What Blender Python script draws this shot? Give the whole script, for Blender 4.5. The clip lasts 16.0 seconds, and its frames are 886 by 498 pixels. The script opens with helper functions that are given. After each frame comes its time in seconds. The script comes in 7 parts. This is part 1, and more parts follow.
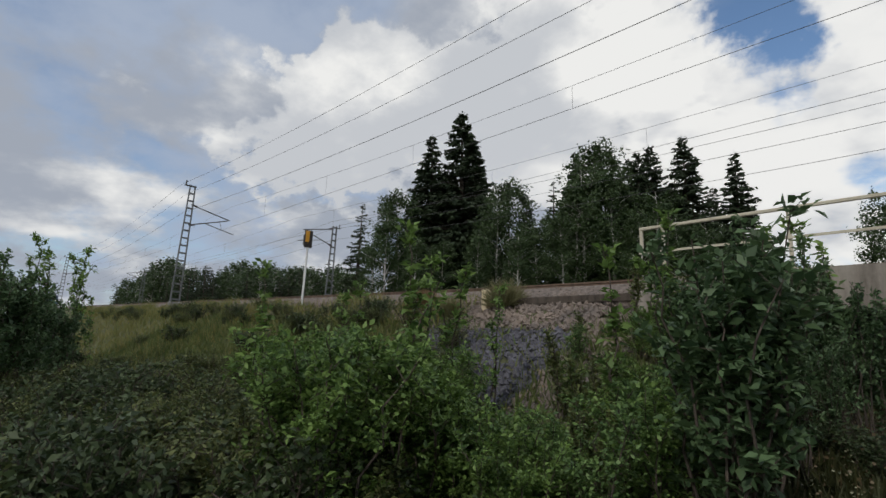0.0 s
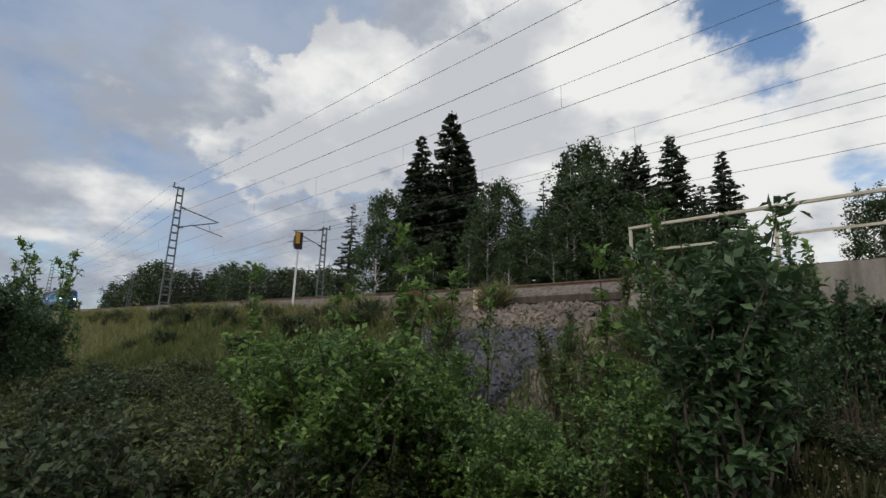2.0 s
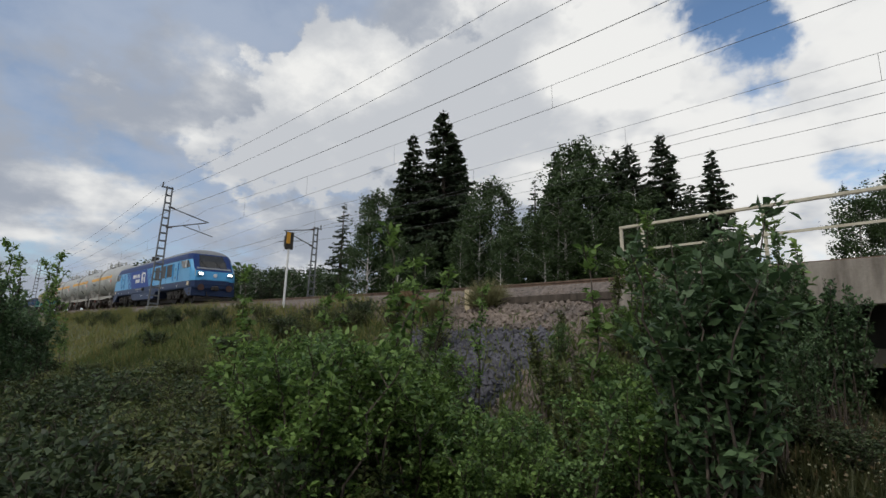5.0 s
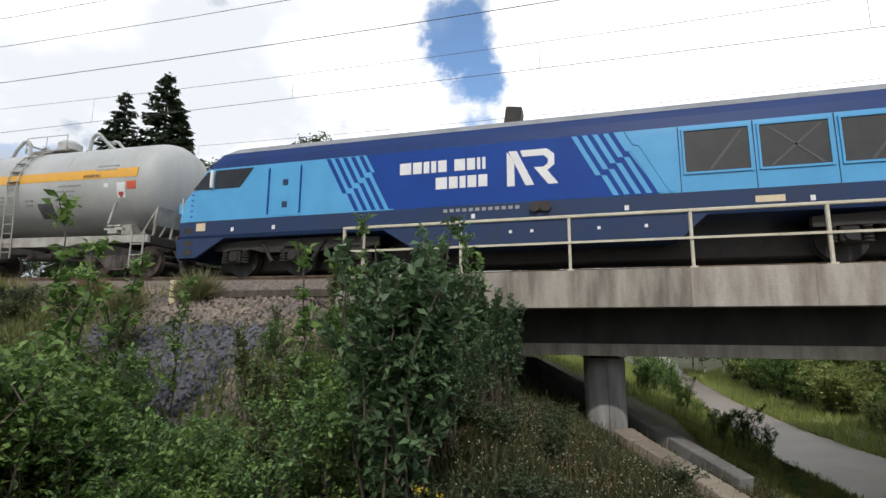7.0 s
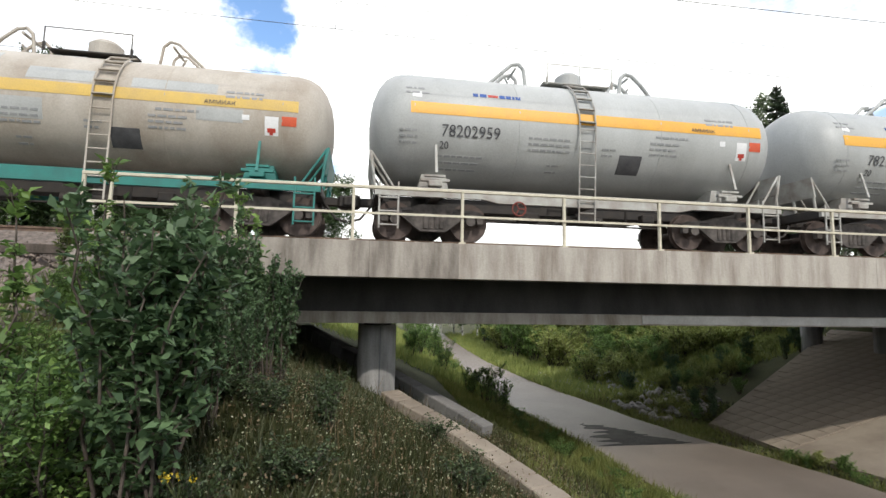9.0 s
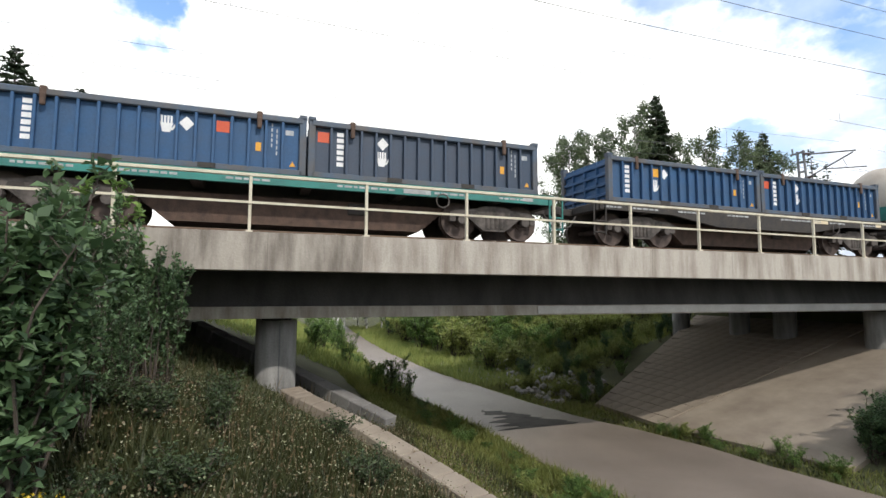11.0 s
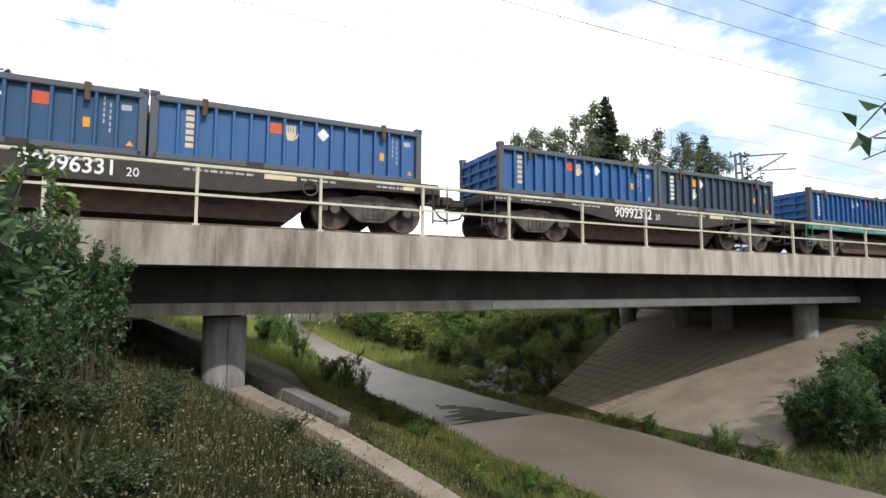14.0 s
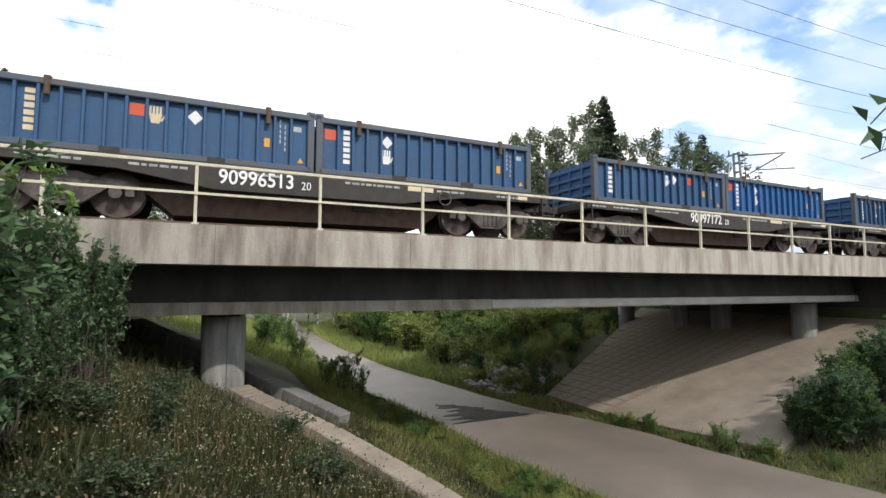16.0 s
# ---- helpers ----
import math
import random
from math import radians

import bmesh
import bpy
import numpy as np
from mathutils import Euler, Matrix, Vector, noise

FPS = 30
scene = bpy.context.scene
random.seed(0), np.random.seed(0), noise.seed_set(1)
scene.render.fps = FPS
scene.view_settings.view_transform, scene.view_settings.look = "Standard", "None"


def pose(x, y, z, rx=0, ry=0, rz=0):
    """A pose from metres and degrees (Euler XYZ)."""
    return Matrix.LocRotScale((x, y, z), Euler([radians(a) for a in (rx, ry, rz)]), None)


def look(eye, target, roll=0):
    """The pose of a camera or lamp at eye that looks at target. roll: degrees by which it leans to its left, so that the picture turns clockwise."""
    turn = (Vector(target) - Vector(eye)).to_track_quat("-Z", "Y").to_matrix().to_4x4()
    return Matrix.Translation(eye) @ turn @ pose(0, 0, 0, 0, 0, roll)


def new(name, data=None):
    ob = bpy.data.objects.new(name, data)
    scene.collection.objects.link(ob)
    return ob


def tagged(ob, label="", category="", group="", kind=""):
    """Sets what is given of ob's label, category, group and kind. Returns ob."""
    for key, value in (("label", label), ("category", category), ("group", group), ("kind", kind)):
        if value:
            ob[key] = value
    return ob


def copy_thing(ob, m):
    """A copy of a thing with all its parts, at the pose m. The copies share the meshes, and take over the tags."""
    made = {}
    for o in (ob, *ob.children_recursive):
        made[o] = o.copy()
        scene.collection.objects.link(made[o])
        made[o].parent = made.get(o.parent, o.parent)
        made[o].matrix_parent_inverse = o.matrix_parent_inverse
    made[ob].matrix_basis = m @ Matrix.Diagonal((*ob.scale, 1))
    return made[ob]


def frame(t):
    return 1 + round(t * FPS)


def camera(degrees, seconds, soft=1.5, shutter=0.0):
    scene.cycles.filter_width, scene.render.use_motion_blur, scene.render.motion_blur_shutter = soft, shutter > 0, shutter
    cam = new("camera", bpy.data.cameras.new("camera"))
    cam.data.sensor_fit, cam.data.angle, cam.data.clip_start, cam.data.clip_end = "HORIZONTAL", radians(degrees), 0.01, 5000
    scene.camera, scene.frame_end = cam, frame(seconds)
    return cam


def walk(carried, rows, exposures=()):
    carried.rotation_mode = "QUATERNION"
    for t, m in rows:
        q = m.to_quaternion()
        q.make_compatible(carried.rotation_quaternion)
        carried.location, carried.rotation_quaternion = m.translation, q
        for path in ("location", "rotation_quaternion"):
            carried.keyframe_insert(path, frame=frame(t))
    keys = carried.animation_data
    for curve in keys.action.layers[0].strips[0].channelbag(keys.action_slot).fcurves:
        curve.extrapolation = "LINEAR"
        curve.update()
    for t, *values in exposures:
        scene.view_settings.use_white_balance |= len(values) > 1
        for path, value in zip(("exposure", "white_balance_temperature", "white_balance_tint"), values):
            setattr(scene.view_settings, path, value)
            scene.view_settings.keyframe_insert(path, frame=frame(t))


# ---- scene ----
PATH = [
    (0, (4.020, -9.385, 3.879), (-3.233, -2.713, 5.580), 1.21),
    (0.5, (4.013, -9.383, 3.881), (-3.195, -2.663, 5.582), 1.08),
    (1, (4.027, -9.394, 3.885), (-3.141, -2.631, 5.584), 0.96),
    (1.5, (4.033, -9.408, 3.894), (-3.106, -2.614, 5.593), 0.53),
    (2, (4.029, -9.405, 3.902), (-3.099, -2.599, 5.597), 0.46),
    (2.5, (4.035, -9.409, 3.905), (-3.082, -2.590, 5.595), 0.40),
    (3, (4.031, -9.392, 3.906), (-3.083, -2.571, 5.594), 0.35),
    (5.5, (4.019, -9.369, 3.930), (-2.906, -2.351, 5.599), -0.11),
    (6, (4.061, -9.331, 3.918), (-2.406, -1.888, 5.585), -0.34),
    (6.5, (4.084, -9.254, 3.945), (-0.714, -0.638, 5.601), -0.26),
    (7, (4.157, -9.243, 3.970), (1.552, 0.279, 5.562), 0.23),
    (7.5, (4.202, -9.252, 3.961), (3.254, 0.603, 5.369), 0.59),
    (8, (4.169, -9.199, 3.977), (4.318, 0.725, 5.196), 0.34),
    (8.5, (4.166, -9.195, 3.995), (5.078, 0.703, 5.088), 0.47),
    (9, (4.155, -9.167, 4.000), (5.766, 0.653, 4.987), 0.94),
    (9.5, (4.153, -9.150, 4.005), (6.414, 0.549, 4.907), 0.64),
    (10, (4.164, -9.189, 4.010), (6.945, 0.376, 4.890), 0.43),
    (12.5, (4.170, -9.138, 4.023), (8.100, 0.025, 4.798), 0.24),
    (13, (4.153, -9.133, 4.026), (8.230, -0.033, 4.779), 0.27),
    (13.5, (4.172, -9.181, 4.024), (8.345, -0.125, 4.782), 0.21),
    (14, (4.155, -9.133, 4.028), (8.423, -0.121, 4.782), 0.14),
    (14.5, (4.148, -9.119, 4.030), (8.473, -0.134, 4.783), 0.05),
    (15, (4.145, -9.113, 4.022), (8.460, -0.123, 4.773), -0.04),
    (15.5, (4.128, -9.123, 4.022), (8.442, -0.134, 4.782), -0.23),
    (16, (4.134, -9.101, 4.015), (8.434, -0.104, 4.763), 0.07),
]
cam = camera(82.7, 16.0)
walk(cam, [(t, look(eye, target, roll)) for t, eye, target, roll in PATH],
     exposures=[(0, -0.74), (5.5, -0.72), (6.5, -0.55), (7.2, 0.1), (9, 0.38), (12.5, 0.4), (16, 0.4)])

# ---- light ----
SUN_EL, SUN_AZ = radians(43), radians(165)      # azimuth clockwise from +y


def build_world():
    w = bpy.data.worlds.new("sky")
    scene.world = w
    w.use_nodes = True
    nt = w.node_tree
    nt.nodes.clear()
    out = nt.nodes.new("ShaderNodeOutputWorld")
    bg = nt.nodes.new("ShaderNodeBackground")
    sky = nt.nodes.new("ShaderNodeTexSky")
    sky.sky_type = "NISHITA"
    sky.sun_disc = False
    sky.sun_elevation, sky.sun_rotation = SUN_EL, SUN_AZ
    bg.inputs["Strength"].default_value = 0.124
    # clouds: layered noise on the view direction flattened to a cloud deck
    co = nt.nodes.new("ShaderNodeTexCoord")
    sep = nt.nodes.new("ShaderNodeSeparateXYZ")
    nt.links.new(co.outputs["Generated"], sep.inputs[0])
    zc = nt.nodes.new("ShaderNodeMath")
    zc.operation = "ADD"
    zc.inputs[1].default_value = 0.35
    nt.links.new(sep.outputs["Z"], zc.inputs[0])
    div = nt.nodes.new("ShaderNodeVectorMath")
    div.operation = "DIVIDE"
    comb = nt.nodes.new("ShaderNodeCombineXYZ")
    for k in range(3):
        nt.links.new(zc.outputs[0], comb.inputs[k])
    nt.links.new(co.outputs["Generated"], div.inputs[0])
    nt.links.new(comb.outputs[0], div.inputs[1])

    def cloud(scale, detail, lo, hi, off, bias):
        mp = nt.nodes.new("ShaderNodeMapping")
        mp.inputs["Location"].default_value = off
        nz = nt.nodes.new("ShaderNodeTexNoise")
        nz.inputs["Scale"].default_value, nz.inputs["Detail"].default_value = scale, detail
        nz.inputs["Roughness"].default_value = 0.55
        rg = nt.nodes.new("ShaderNodeMapRange")
        rg.interpolation_type = "SMOOTHSTEP"
        rg.inputs[1].default_value, rg.inputs[2].default_value = lo, hi
        nt.links.new(div.outputs[0], mp.inputs[0])
        nt.links.new(mp.outputs[0], nz.inputs["Vector"])
        ad = nt.nodes.new("ShaderNodeMath")
        nt.links.new(nz.outputs["Fac"], ad.inputs[0])
        nt.links.new(bias, ad.inputs[1])
        nt.links.new(ad.outputs[0], rg.inputs[0])
        return rg.outputs[0]
    # ragged outlines: the lobes below are looked up along a disturbed direction
    wn = nt.nodes.new("ShaderNodeTexNoise")
    wn.inputs["Scale"].default_value, wn.inputs["Detail"].default_value, wn.inputs["Roughness"].default_value = 5.0, 7, 0.6
    nt.links.new(co.outputs["Generated"], wn.inputs["Vector"])
    off = nt.nodes.new("ShaderNodeVectorMath")
    off.operation = "MULTIPLY_ADD"
    off.inputs[1].default_value, off.inputs[2].default_value = (0.34, 0.34, 0.34), (-0.17, -0.17, -0.17)
    nt.links.new(wn.outputs["Color"], off.inputs[0])
    bent = nt.nodes.new("ShaderNodeVectorMath")
    nt.links.new(co.outputs["Generated"], bent.inputs[0])
    nt.links.new(off.outputs[0], bent.inputs[1])
    unit = nt.nodes.new("ShaderNodeVectorMath")
    unit.operation = "NORMALIZE"
    nt.links.new(bent.outputs[0], unit.inputs[0])

    def lean(fields):
        """Sum of broad lobes over the sky: (bearing left of +y, elevation, sharpness, amount)."""
        total = None
        for az, el, k, amount in fields:
            c = (-math.sin(radians(az)) * math.cos(radians(el)), math.cos(radians(az)) * math.cos(radians(el)), math.sin(radians(el)))
            dot = nt.nodes.new("ShaderNodeVectorMath")
            dot.operation = "DOT_PRODUCT"
            dot.inputs[1].default_value = c
            nt.links.new(unit.outputs[0], dot.inputs[0])
            ex = nt.nodes.new("ShaderNodeMath")
            ex.operation = "MULTIPLY_ADD"
            ex.inputs[1].default_value, ex.inputs[2].default_value = k, -k
            nt.links.new(dot.outputs["Value"], ex.inputs[0])
            pw = nt.nodes.new("ShaderNodeMath")
            pw.operation = "EXPONENT"
            nt.links.new(ex.outputs[0], pw.inputs[0])
            ma = nt.nodes.new("ShaderNodeMath")
            ma.operation = "MULTIPLY_ADD"
            ma.inputs[1].default_value = amount
            nt.links.new(pw.outputs[0], ma.inputs[0])
            if total is None:
                ma.inputs[2].default_value = 0.0
            else:
                nt.links.new(total, ma.inputs[2])
            total = ma.outputs[0]
        return total

    cover = cloud(2.3, 12, 0.35, 0.49, (3.1, 1.7, 0.4), lean([(14.5, 23, 340, -0.13), (13.5, 28, 340, -0.15), (12, 33, 180, -0.19), (8, 42, 60, -0.18), (2, 52, 30, -0.18), (-58, 30, 30, -0.20), (-66, 22, 60, -0.10), (68, 34, 14, -0.2), (38, 26, 14, 0.13), (-18, 26, 10, 0.19)]))
    shade = cloud(2.2, 10, 0.36, 0.62, (0.3, 4.4, 2.0), lean([(28, 26, 12, 0.02), (-18, 30, 8, 0.26), (75, 18, 6, -0.08), (72, 36, 8, -0.11), (46, 24, 40, 0.04), (48, 13, 40, -0.14), (30, 12, 30, -0.10)]))
    tone = nt.nodes.new("ShaderNodeMix")
    tone.data_type = "RGBA"
    tone.inputs[6].default_value = (4.7, 5.2, 6.1, 1)
    tone.inputs[7].default_value = (11.4, 11.4, 11.2, 1)
    # heaped cloud with a billowing edge over the grey sheet
    heap = cloud(5.5, 9, 0.66, 0.80, (1.3, 2.2, 0.7), lean([(66, 19, 130, 0.34), (60, 23, 130, 0.36), (53, 26, 110, 0.36), (45, 25, 60, 0.36), (36, 29, 40, 0.34), (26, 27, 40, 0.3), (12, 40, 20, -0.15), (45, 44, 40, -0.2), (50, 9, 60, -0.16)]))
    lift = nt.nodes.new("ShaderNodeMath")
    lift.operation = "MULTIPLY_ADD"
    lift.inputs[1].default_value = 0.4
    lift.use_clamp = True
    nt.links.new(heap, lift.inputs[0])
    nt.links.new(shade, lift.inputs[2])
    nt.links.new(lift.outputs[0], tone.inputs[0])
    both = nt.nodes.new("ShaderNodeMath")
    both.operation = "MAXIMUM"
    nt.links.new(cover, both.inputs[0])
    nt.links.new(heap, both.inputs[1])
    cover = both.outputs[0]
    mix = nt.nodes.new("ShaderNodeMix")
    mix.data_type = "RGBA"
    nt.links.new(cover, mix.inputs[0])
    deep = nt.nodes.new("ShaderNodeHueSaturation")
    deep.inputs["Saturation"].default_value, deep.inputs["Value"].default_value = 1.1, 1.75
    nt.links.new(sky.outputs[0], deep.inputs["Color"])
    # thin high veil over the blue
    streak = cloud(3.4, 8, 0.25, 0.75, (7.0, 2.0, 1.0), lean([(66, 32, 10, 0.16), (10, 32, 20, -0.3)]))
    veil = nt.nodes.new("ShaderNodeMix")
    veil.data_type = "RGBA"
    veil.inputs[7].default_value = (4.9, 5.8, 7.4, 1)
    nt.links.new(streak, veil.inputs[0])
    nt.links.new(deep.outputs[0], veil.inputs[6])
    nt.links.new(veil.outputs[2], mix.inputs[6])
    nt.links.new(tone.outputs[2], mix.inputs[7])
    nt.links.new(mix.outputs[2], bg.inputs[0])
    nt.links.new(bg.outputs[0], out.inputs[0])


build_world()
sun_data = bpy.data.lights.new("sun", "SUN")
sun_data.energy, sun_data.angle, sun_data.color = 1.95, radians(0.6), (1.0, 0.95, 0.87)
sun = new("sun", sun_data)
sun.matrix_world = look((0, 0, 60), Vector((0, 0, 60)) - Vector((math.sin(SUN_AZ) * math.cos(SUN_EL), math.cos(SUN_AZ) * math.cos(SUN_EL), math.sin(SUN_EL))))


# ---- materials ----
def mat(name, c1, c2=None, rough=0.8, scale=3.0, bump=0.3, fine=40.0, metal=0.0, spec=0.5, stretch=None, contrast=(0.35, 0.65), coat=0.0, grain=0.2):
    """Two colours mixed by a broad noise, a fine grain in value, and fine relief; metres of world or object space."""
    m = bpy.data.materials.new(name)
    m.use_nodes = True
    nt = m.node_tree
    b = nt.nodes["Principled BSDF"]
    b.inputs["Roughness"].default_value = rough
    b.inputs["Metallic"].default_value = metal
    b.inputs["Specular IOR Level"].default_value = spec
    b.inputs["Coat Weight"].default_value = coat
    c2 = c2 or tuple(v * 0.72 for v in c1)
    co = nt.nodes.new("ShaderNodeTexCoord")
    vec = co.outputs["Object"]
    if stretch:
        mp = nt.nodes.new("ShaderNodeMapping")
        mp.inputs["Scale"].default_value = stretch
        nt.links.new(vec, mp.inputs[0])
        vec = mp.outputs[0]
    n1 = nt.nodes.new("ShaderNodeTexNoise")
    n1.inputs["Scale"].default_value, n1.inputs["Detail"].default_value, n1.inputs["Roughness"].default_value = scale, 6, 0.6
    n2 = nt.nodes.new("ShaderNodeTexNoise")
    n2.inputs["Scale"].default_value, n2.inputs["Detail"].default_value = fine, 3
    nt.links.new(vec, n1.inputs["Vector"])
    nt.links.new(co.outputs["Object"], n2.inputs["Vector"])
    rg = nt.nodes.new("ShaderNodeMapRange")
    rg.inputs[1].default_value, rg.inputs[2].default_value = contrast
    nt.links.new(n1.outputs["Fac"], rg.inputs[0])
    mx = nt.nodes.new("ShaderNodeMix")
    mx.data_type = "RGBA"
    mx.inputs[6].default_value, mx.inputs[7].default_value = (*c1, 1), (*c2, 1)
    nt.links.new(rg.outputs[0], mx.inputs[0])
    hv = nt.nodes.new("ShaderNodeHueSaturation")
    vr = nt.nodes.new("ShaderNodeMapRange")
    vr.inputs[3].default_value, vr.inputs[4].default_value = 1 - grain, 1 + grain
    nt.links.new(n2.outputs["Fac"], vr.inputs[0])
    nt.links.new(vr.outputs[0], hv.inputs["Value"])
    nt.links.new(mx.outputs[2], hv.inputs["Color"])
    nt.links.new(hv.outputs[0], b.inputs["Base Color"])
    if bump:
        bp = nt.nodes.new("ShaderNodeBump")
        bp.inputs["Strength"].default_value, bp.inputs["Distance"].default_value = bump, 0.02
        nt.links.new(n2.outputs["Fac"], bp.inputs["Height"])
        nt.links.new(bp.outputs[0], b.inputs["Normal"])
    return m


def leafmat(name, c1, c2, trans=0.25, rough=0.52):
    """Leaves: colour varies leaf by leaf and slowly over the plant, with some light passing through."""
    m = bpy.data.materials.new(name)
    m.use_nodes = True
    nt = m.node_tree
    b = nt.nodes["Principled BSDF"]
    b.inputs["Roughness"].default_value = rough
    b.inputs["Specular IOR Level"].default_value = 0.4
    ge = nt.nodes.new("ShaderNodeNewGeometry")
    co = nt.nodes.new("ShaderNodeTexCoord")
    n1 = nt.nodes.new("ShaderNodeTexNoise")
    n1.inputs["Scale"].default_value = 0.9
    nt.links.new(co.outputs["Object"], n1.inputs["Vector"])
    ad = nt.nodes.new("ShaderNodeMath")
    ad.operation = "MULTIPLY_ADD"
    ad.inputs[1].default_value = 0.85
    ad.use_clamp = True
    nt.links.new(ge.outputs["Random Per Island"], ad.inputs[0])
    sb = nt.nodes.new("ShaderNodeMath")
    sb.operation = "SUBTRACT"
    sb.inputs[1].default_value = 0.42
    nt.links.new(n1.outputs["Fac"], sb.inputs[0])
    nt.links.new(sb.outputs[0], ad.inputs[2])
    mx = nt.nodes.new("ShaderNodeMix")
    mx.data_type = "RGBA"
    mx.inputs[6].default_value, mx.inputs[7].default_value = (*c1, 1), (*c2, 1)
    nt.links.new(ad.outputs[0], mx.inputs[0])
    nt.links.new(mx.outputs[2], b.inputs["Base Color"])
    tr = nt.nodes.new("ShaderNodeBsdfTranslucent")
    nt.links.new(mx.outputs[2], tr.inputs[0])
    ms = nt.nodes.new("ShaderNodeMixShader")
    ms.inputs[0].default_value = trans
    nt.links.new(b.outputs[0], ms.inputs[1])
    nt.links.new(tr.outputs[0], ms.inputs[2])
    nt.links.new(ms.outputs[0], nt.nodes["Material Output"].inputs[0])
    return m


M_CONC = mat("concrete", (0.42, 0.385, 0.34), (0.19, 0.155, 0.125), 0.9, 1.2, 0.2, 30, stretch=(2.6, 2.6, 0.4), contrast=(0.42, 0.72), grain=0.15)
M_CONC_DARK = mat("weathered_concrete", (0.26, 0.25, 0.24), (0.15, 0.145, 0.14), 0.9, 0.8, 0.3, 25)
# stain together with the shade under the deck, painted as one near-black
M_STAINSHADE = mat("black_stained_concrete", (0.075, 0.072, 0.07), (0.035, 0.034, 0.034), 0.9, 0.9, 0.3, 25, stretch=(1.5, 1.5, 0.3))
M_CONCDIRTY = mat("dirty_concrete", (0.37, 0.335, 0.29), (0.115, 0.096, 0.08), 0.9, 1.2, 0.2, 30, stretch=(2.4, 2.4, 0.4), contrast=(0.38, 0.68), grain=0.14)
M_PALE = mat("pale_patch_concrete", (0.60, 0.59, 0.57), (0.46, 0.45, 0.43), 0.9, 1.5, 0.2, 30)
M_DARKASPH = mat("damp_asphalt", (0.03, 0.027, 0.025), (0.08, 0.07, 0.062), 0.7, 1.8, 0.3, 60)
M_PAVE = mat("paving_concrete", (0.33, 0.28, 0.22), (0.23, 0.19, 0.15), 0.9, 0.9, 0.2, 30, grain=0.1)
M_ASPH = mat("asphalt", (0.235, 0.195, 0.165), (0.175, 0.145, 0.122), 0.42, 0.6, 0.35, 90)
M_SOIL = mat("grassy_soil", (0.10, 0.105, 0.045), (0.065, 0.07, 0.034), 1.0, 0.7, 0.8, 14)
M_BALLAST = mat("ballast", (0.21, 0.17, 0.145), (0.09, 0.075, 0.065), 0.95, 9, 1.0, 20)
M_STEELRAIL = mat("rail_steel", (0.20, 0.14, 0.10), (0.12, 0.08, 0.06), 0.6, 4, 0.2, 60, metal=0.6)
M_RAILING = mat("railing_paint", (0.62, 0.58, 0.46), (0.48, 0.43, 0.33), 0.6, 3, 0.1, 50)
M_GALV = mat("galvanised_steel", (0.20, 0.205, 0.21), (0.12, 0.125, 0.13), 0.6, 3, 0.1, 50, metal=0.5)
M_WIRE = mat("wire", (0.12, 0.12, 0.12), (0.08, 0.08, 0.08), 0.7, 3, 0, 50)
M_LBLUE = mat("light_blue_paint", (0.075, 0.35, 0.64), (0.062, 0.31, 0.59), 0.42, 1.2, 0.03, 60, coat=0.1, grain=0.06)
M_DBLUE = mat("deep_blue_paint", (0.005, 0.052, 0.29), (0.005, 0.045, 0.25), 0.5, 1.2, 0.03, 60, spec=0.25, grain=0.06)
M_NAVY = mat("navy_paint", (0.016, 0.038, 0.108), (0.02, 0.036, 0.085), 0.5, 1.2, 0.05, 60, spec=0.3, grain=0.1)
M_NAVYTOP = mat("navy_roof_paint", (0.008, 0.034, 0.15), (0.008, 0.03, 0.125), 0.5, 1.2, 0.05, 60, spec=0.25, grain=0.08)
M_ROOFG = mat("grey_roof_paint", (0.25, 0.26, 0.28), (0.17, 0.18, 0.19), 0.6, 2, 0.1, 60)
M_BLACK = mat("black_underframe", (0.022, 0.02, 0.019), (0.04, 0.032, 0.026), 0.7, 4, 0.3, 40)
M_BOGIE = mat("dusty_bogie_steel", (0.11, 0.095, 0.085), (0.04, 0.034, 0.03), 0.8, 5, 0.3, 40)
M_WHEEL = mat("rusty_wheel", (0.11, 0.082, 0.07), (0.06, 0.042, 0.035), 0.65, 5, 0.2, 40, metal=0.3)
M_GLASS = mat("dark_glass", (0.012, 0.014, 0.017), (0.02, 0.022, 0.026), 0.08, 2, 0, 20)
M_WHITE = mat("white_paint", (0.78, 0.78, 0.78), (0.70, 0.70, 0.70), 0.5, 3, 0, 50)
M_TANK = mat("pale_grey_tank_paint", (0.44, 0.45, 0.44), (0.35, 0.355, 0.345), 0.5, 0.8, 0.03, 30, stretch=(1, 1, 0.3))
M_TANKDIRTY = mat("stained_tank_paint", (0.47, 0.43, 0.375), (0.31, 0.26, 0.205), 0.6, 0.9, 0.05, 25, stretch=(1, 1, 0.35), contrast=(0.38, 0.7))
M_YELLOW = mat("ochre_stripe", (0.72, 0.37, 0.035), (0.66, 0.34, 0.05), 0.5, 2, 0, 40)
M_YELLOWD = mat("faded_yellow_stripe", (0.62, 0.42, 0.10), (0.52, 0.36, 0.12), 0.6, 2, 0, 40)
M_FRAMEG = mat("pale_grey_frame_paint", (0.42, 0.42, 0.39), (0.26, 0.23, 0.20), 0.6, 2, 0.1, 40)
M_TEAL = mat("teal_frame_paint", (0.025, 0.20, 0.17), (0.03, 0.14, 0.125), 0.6, 2, 0.1, 40)
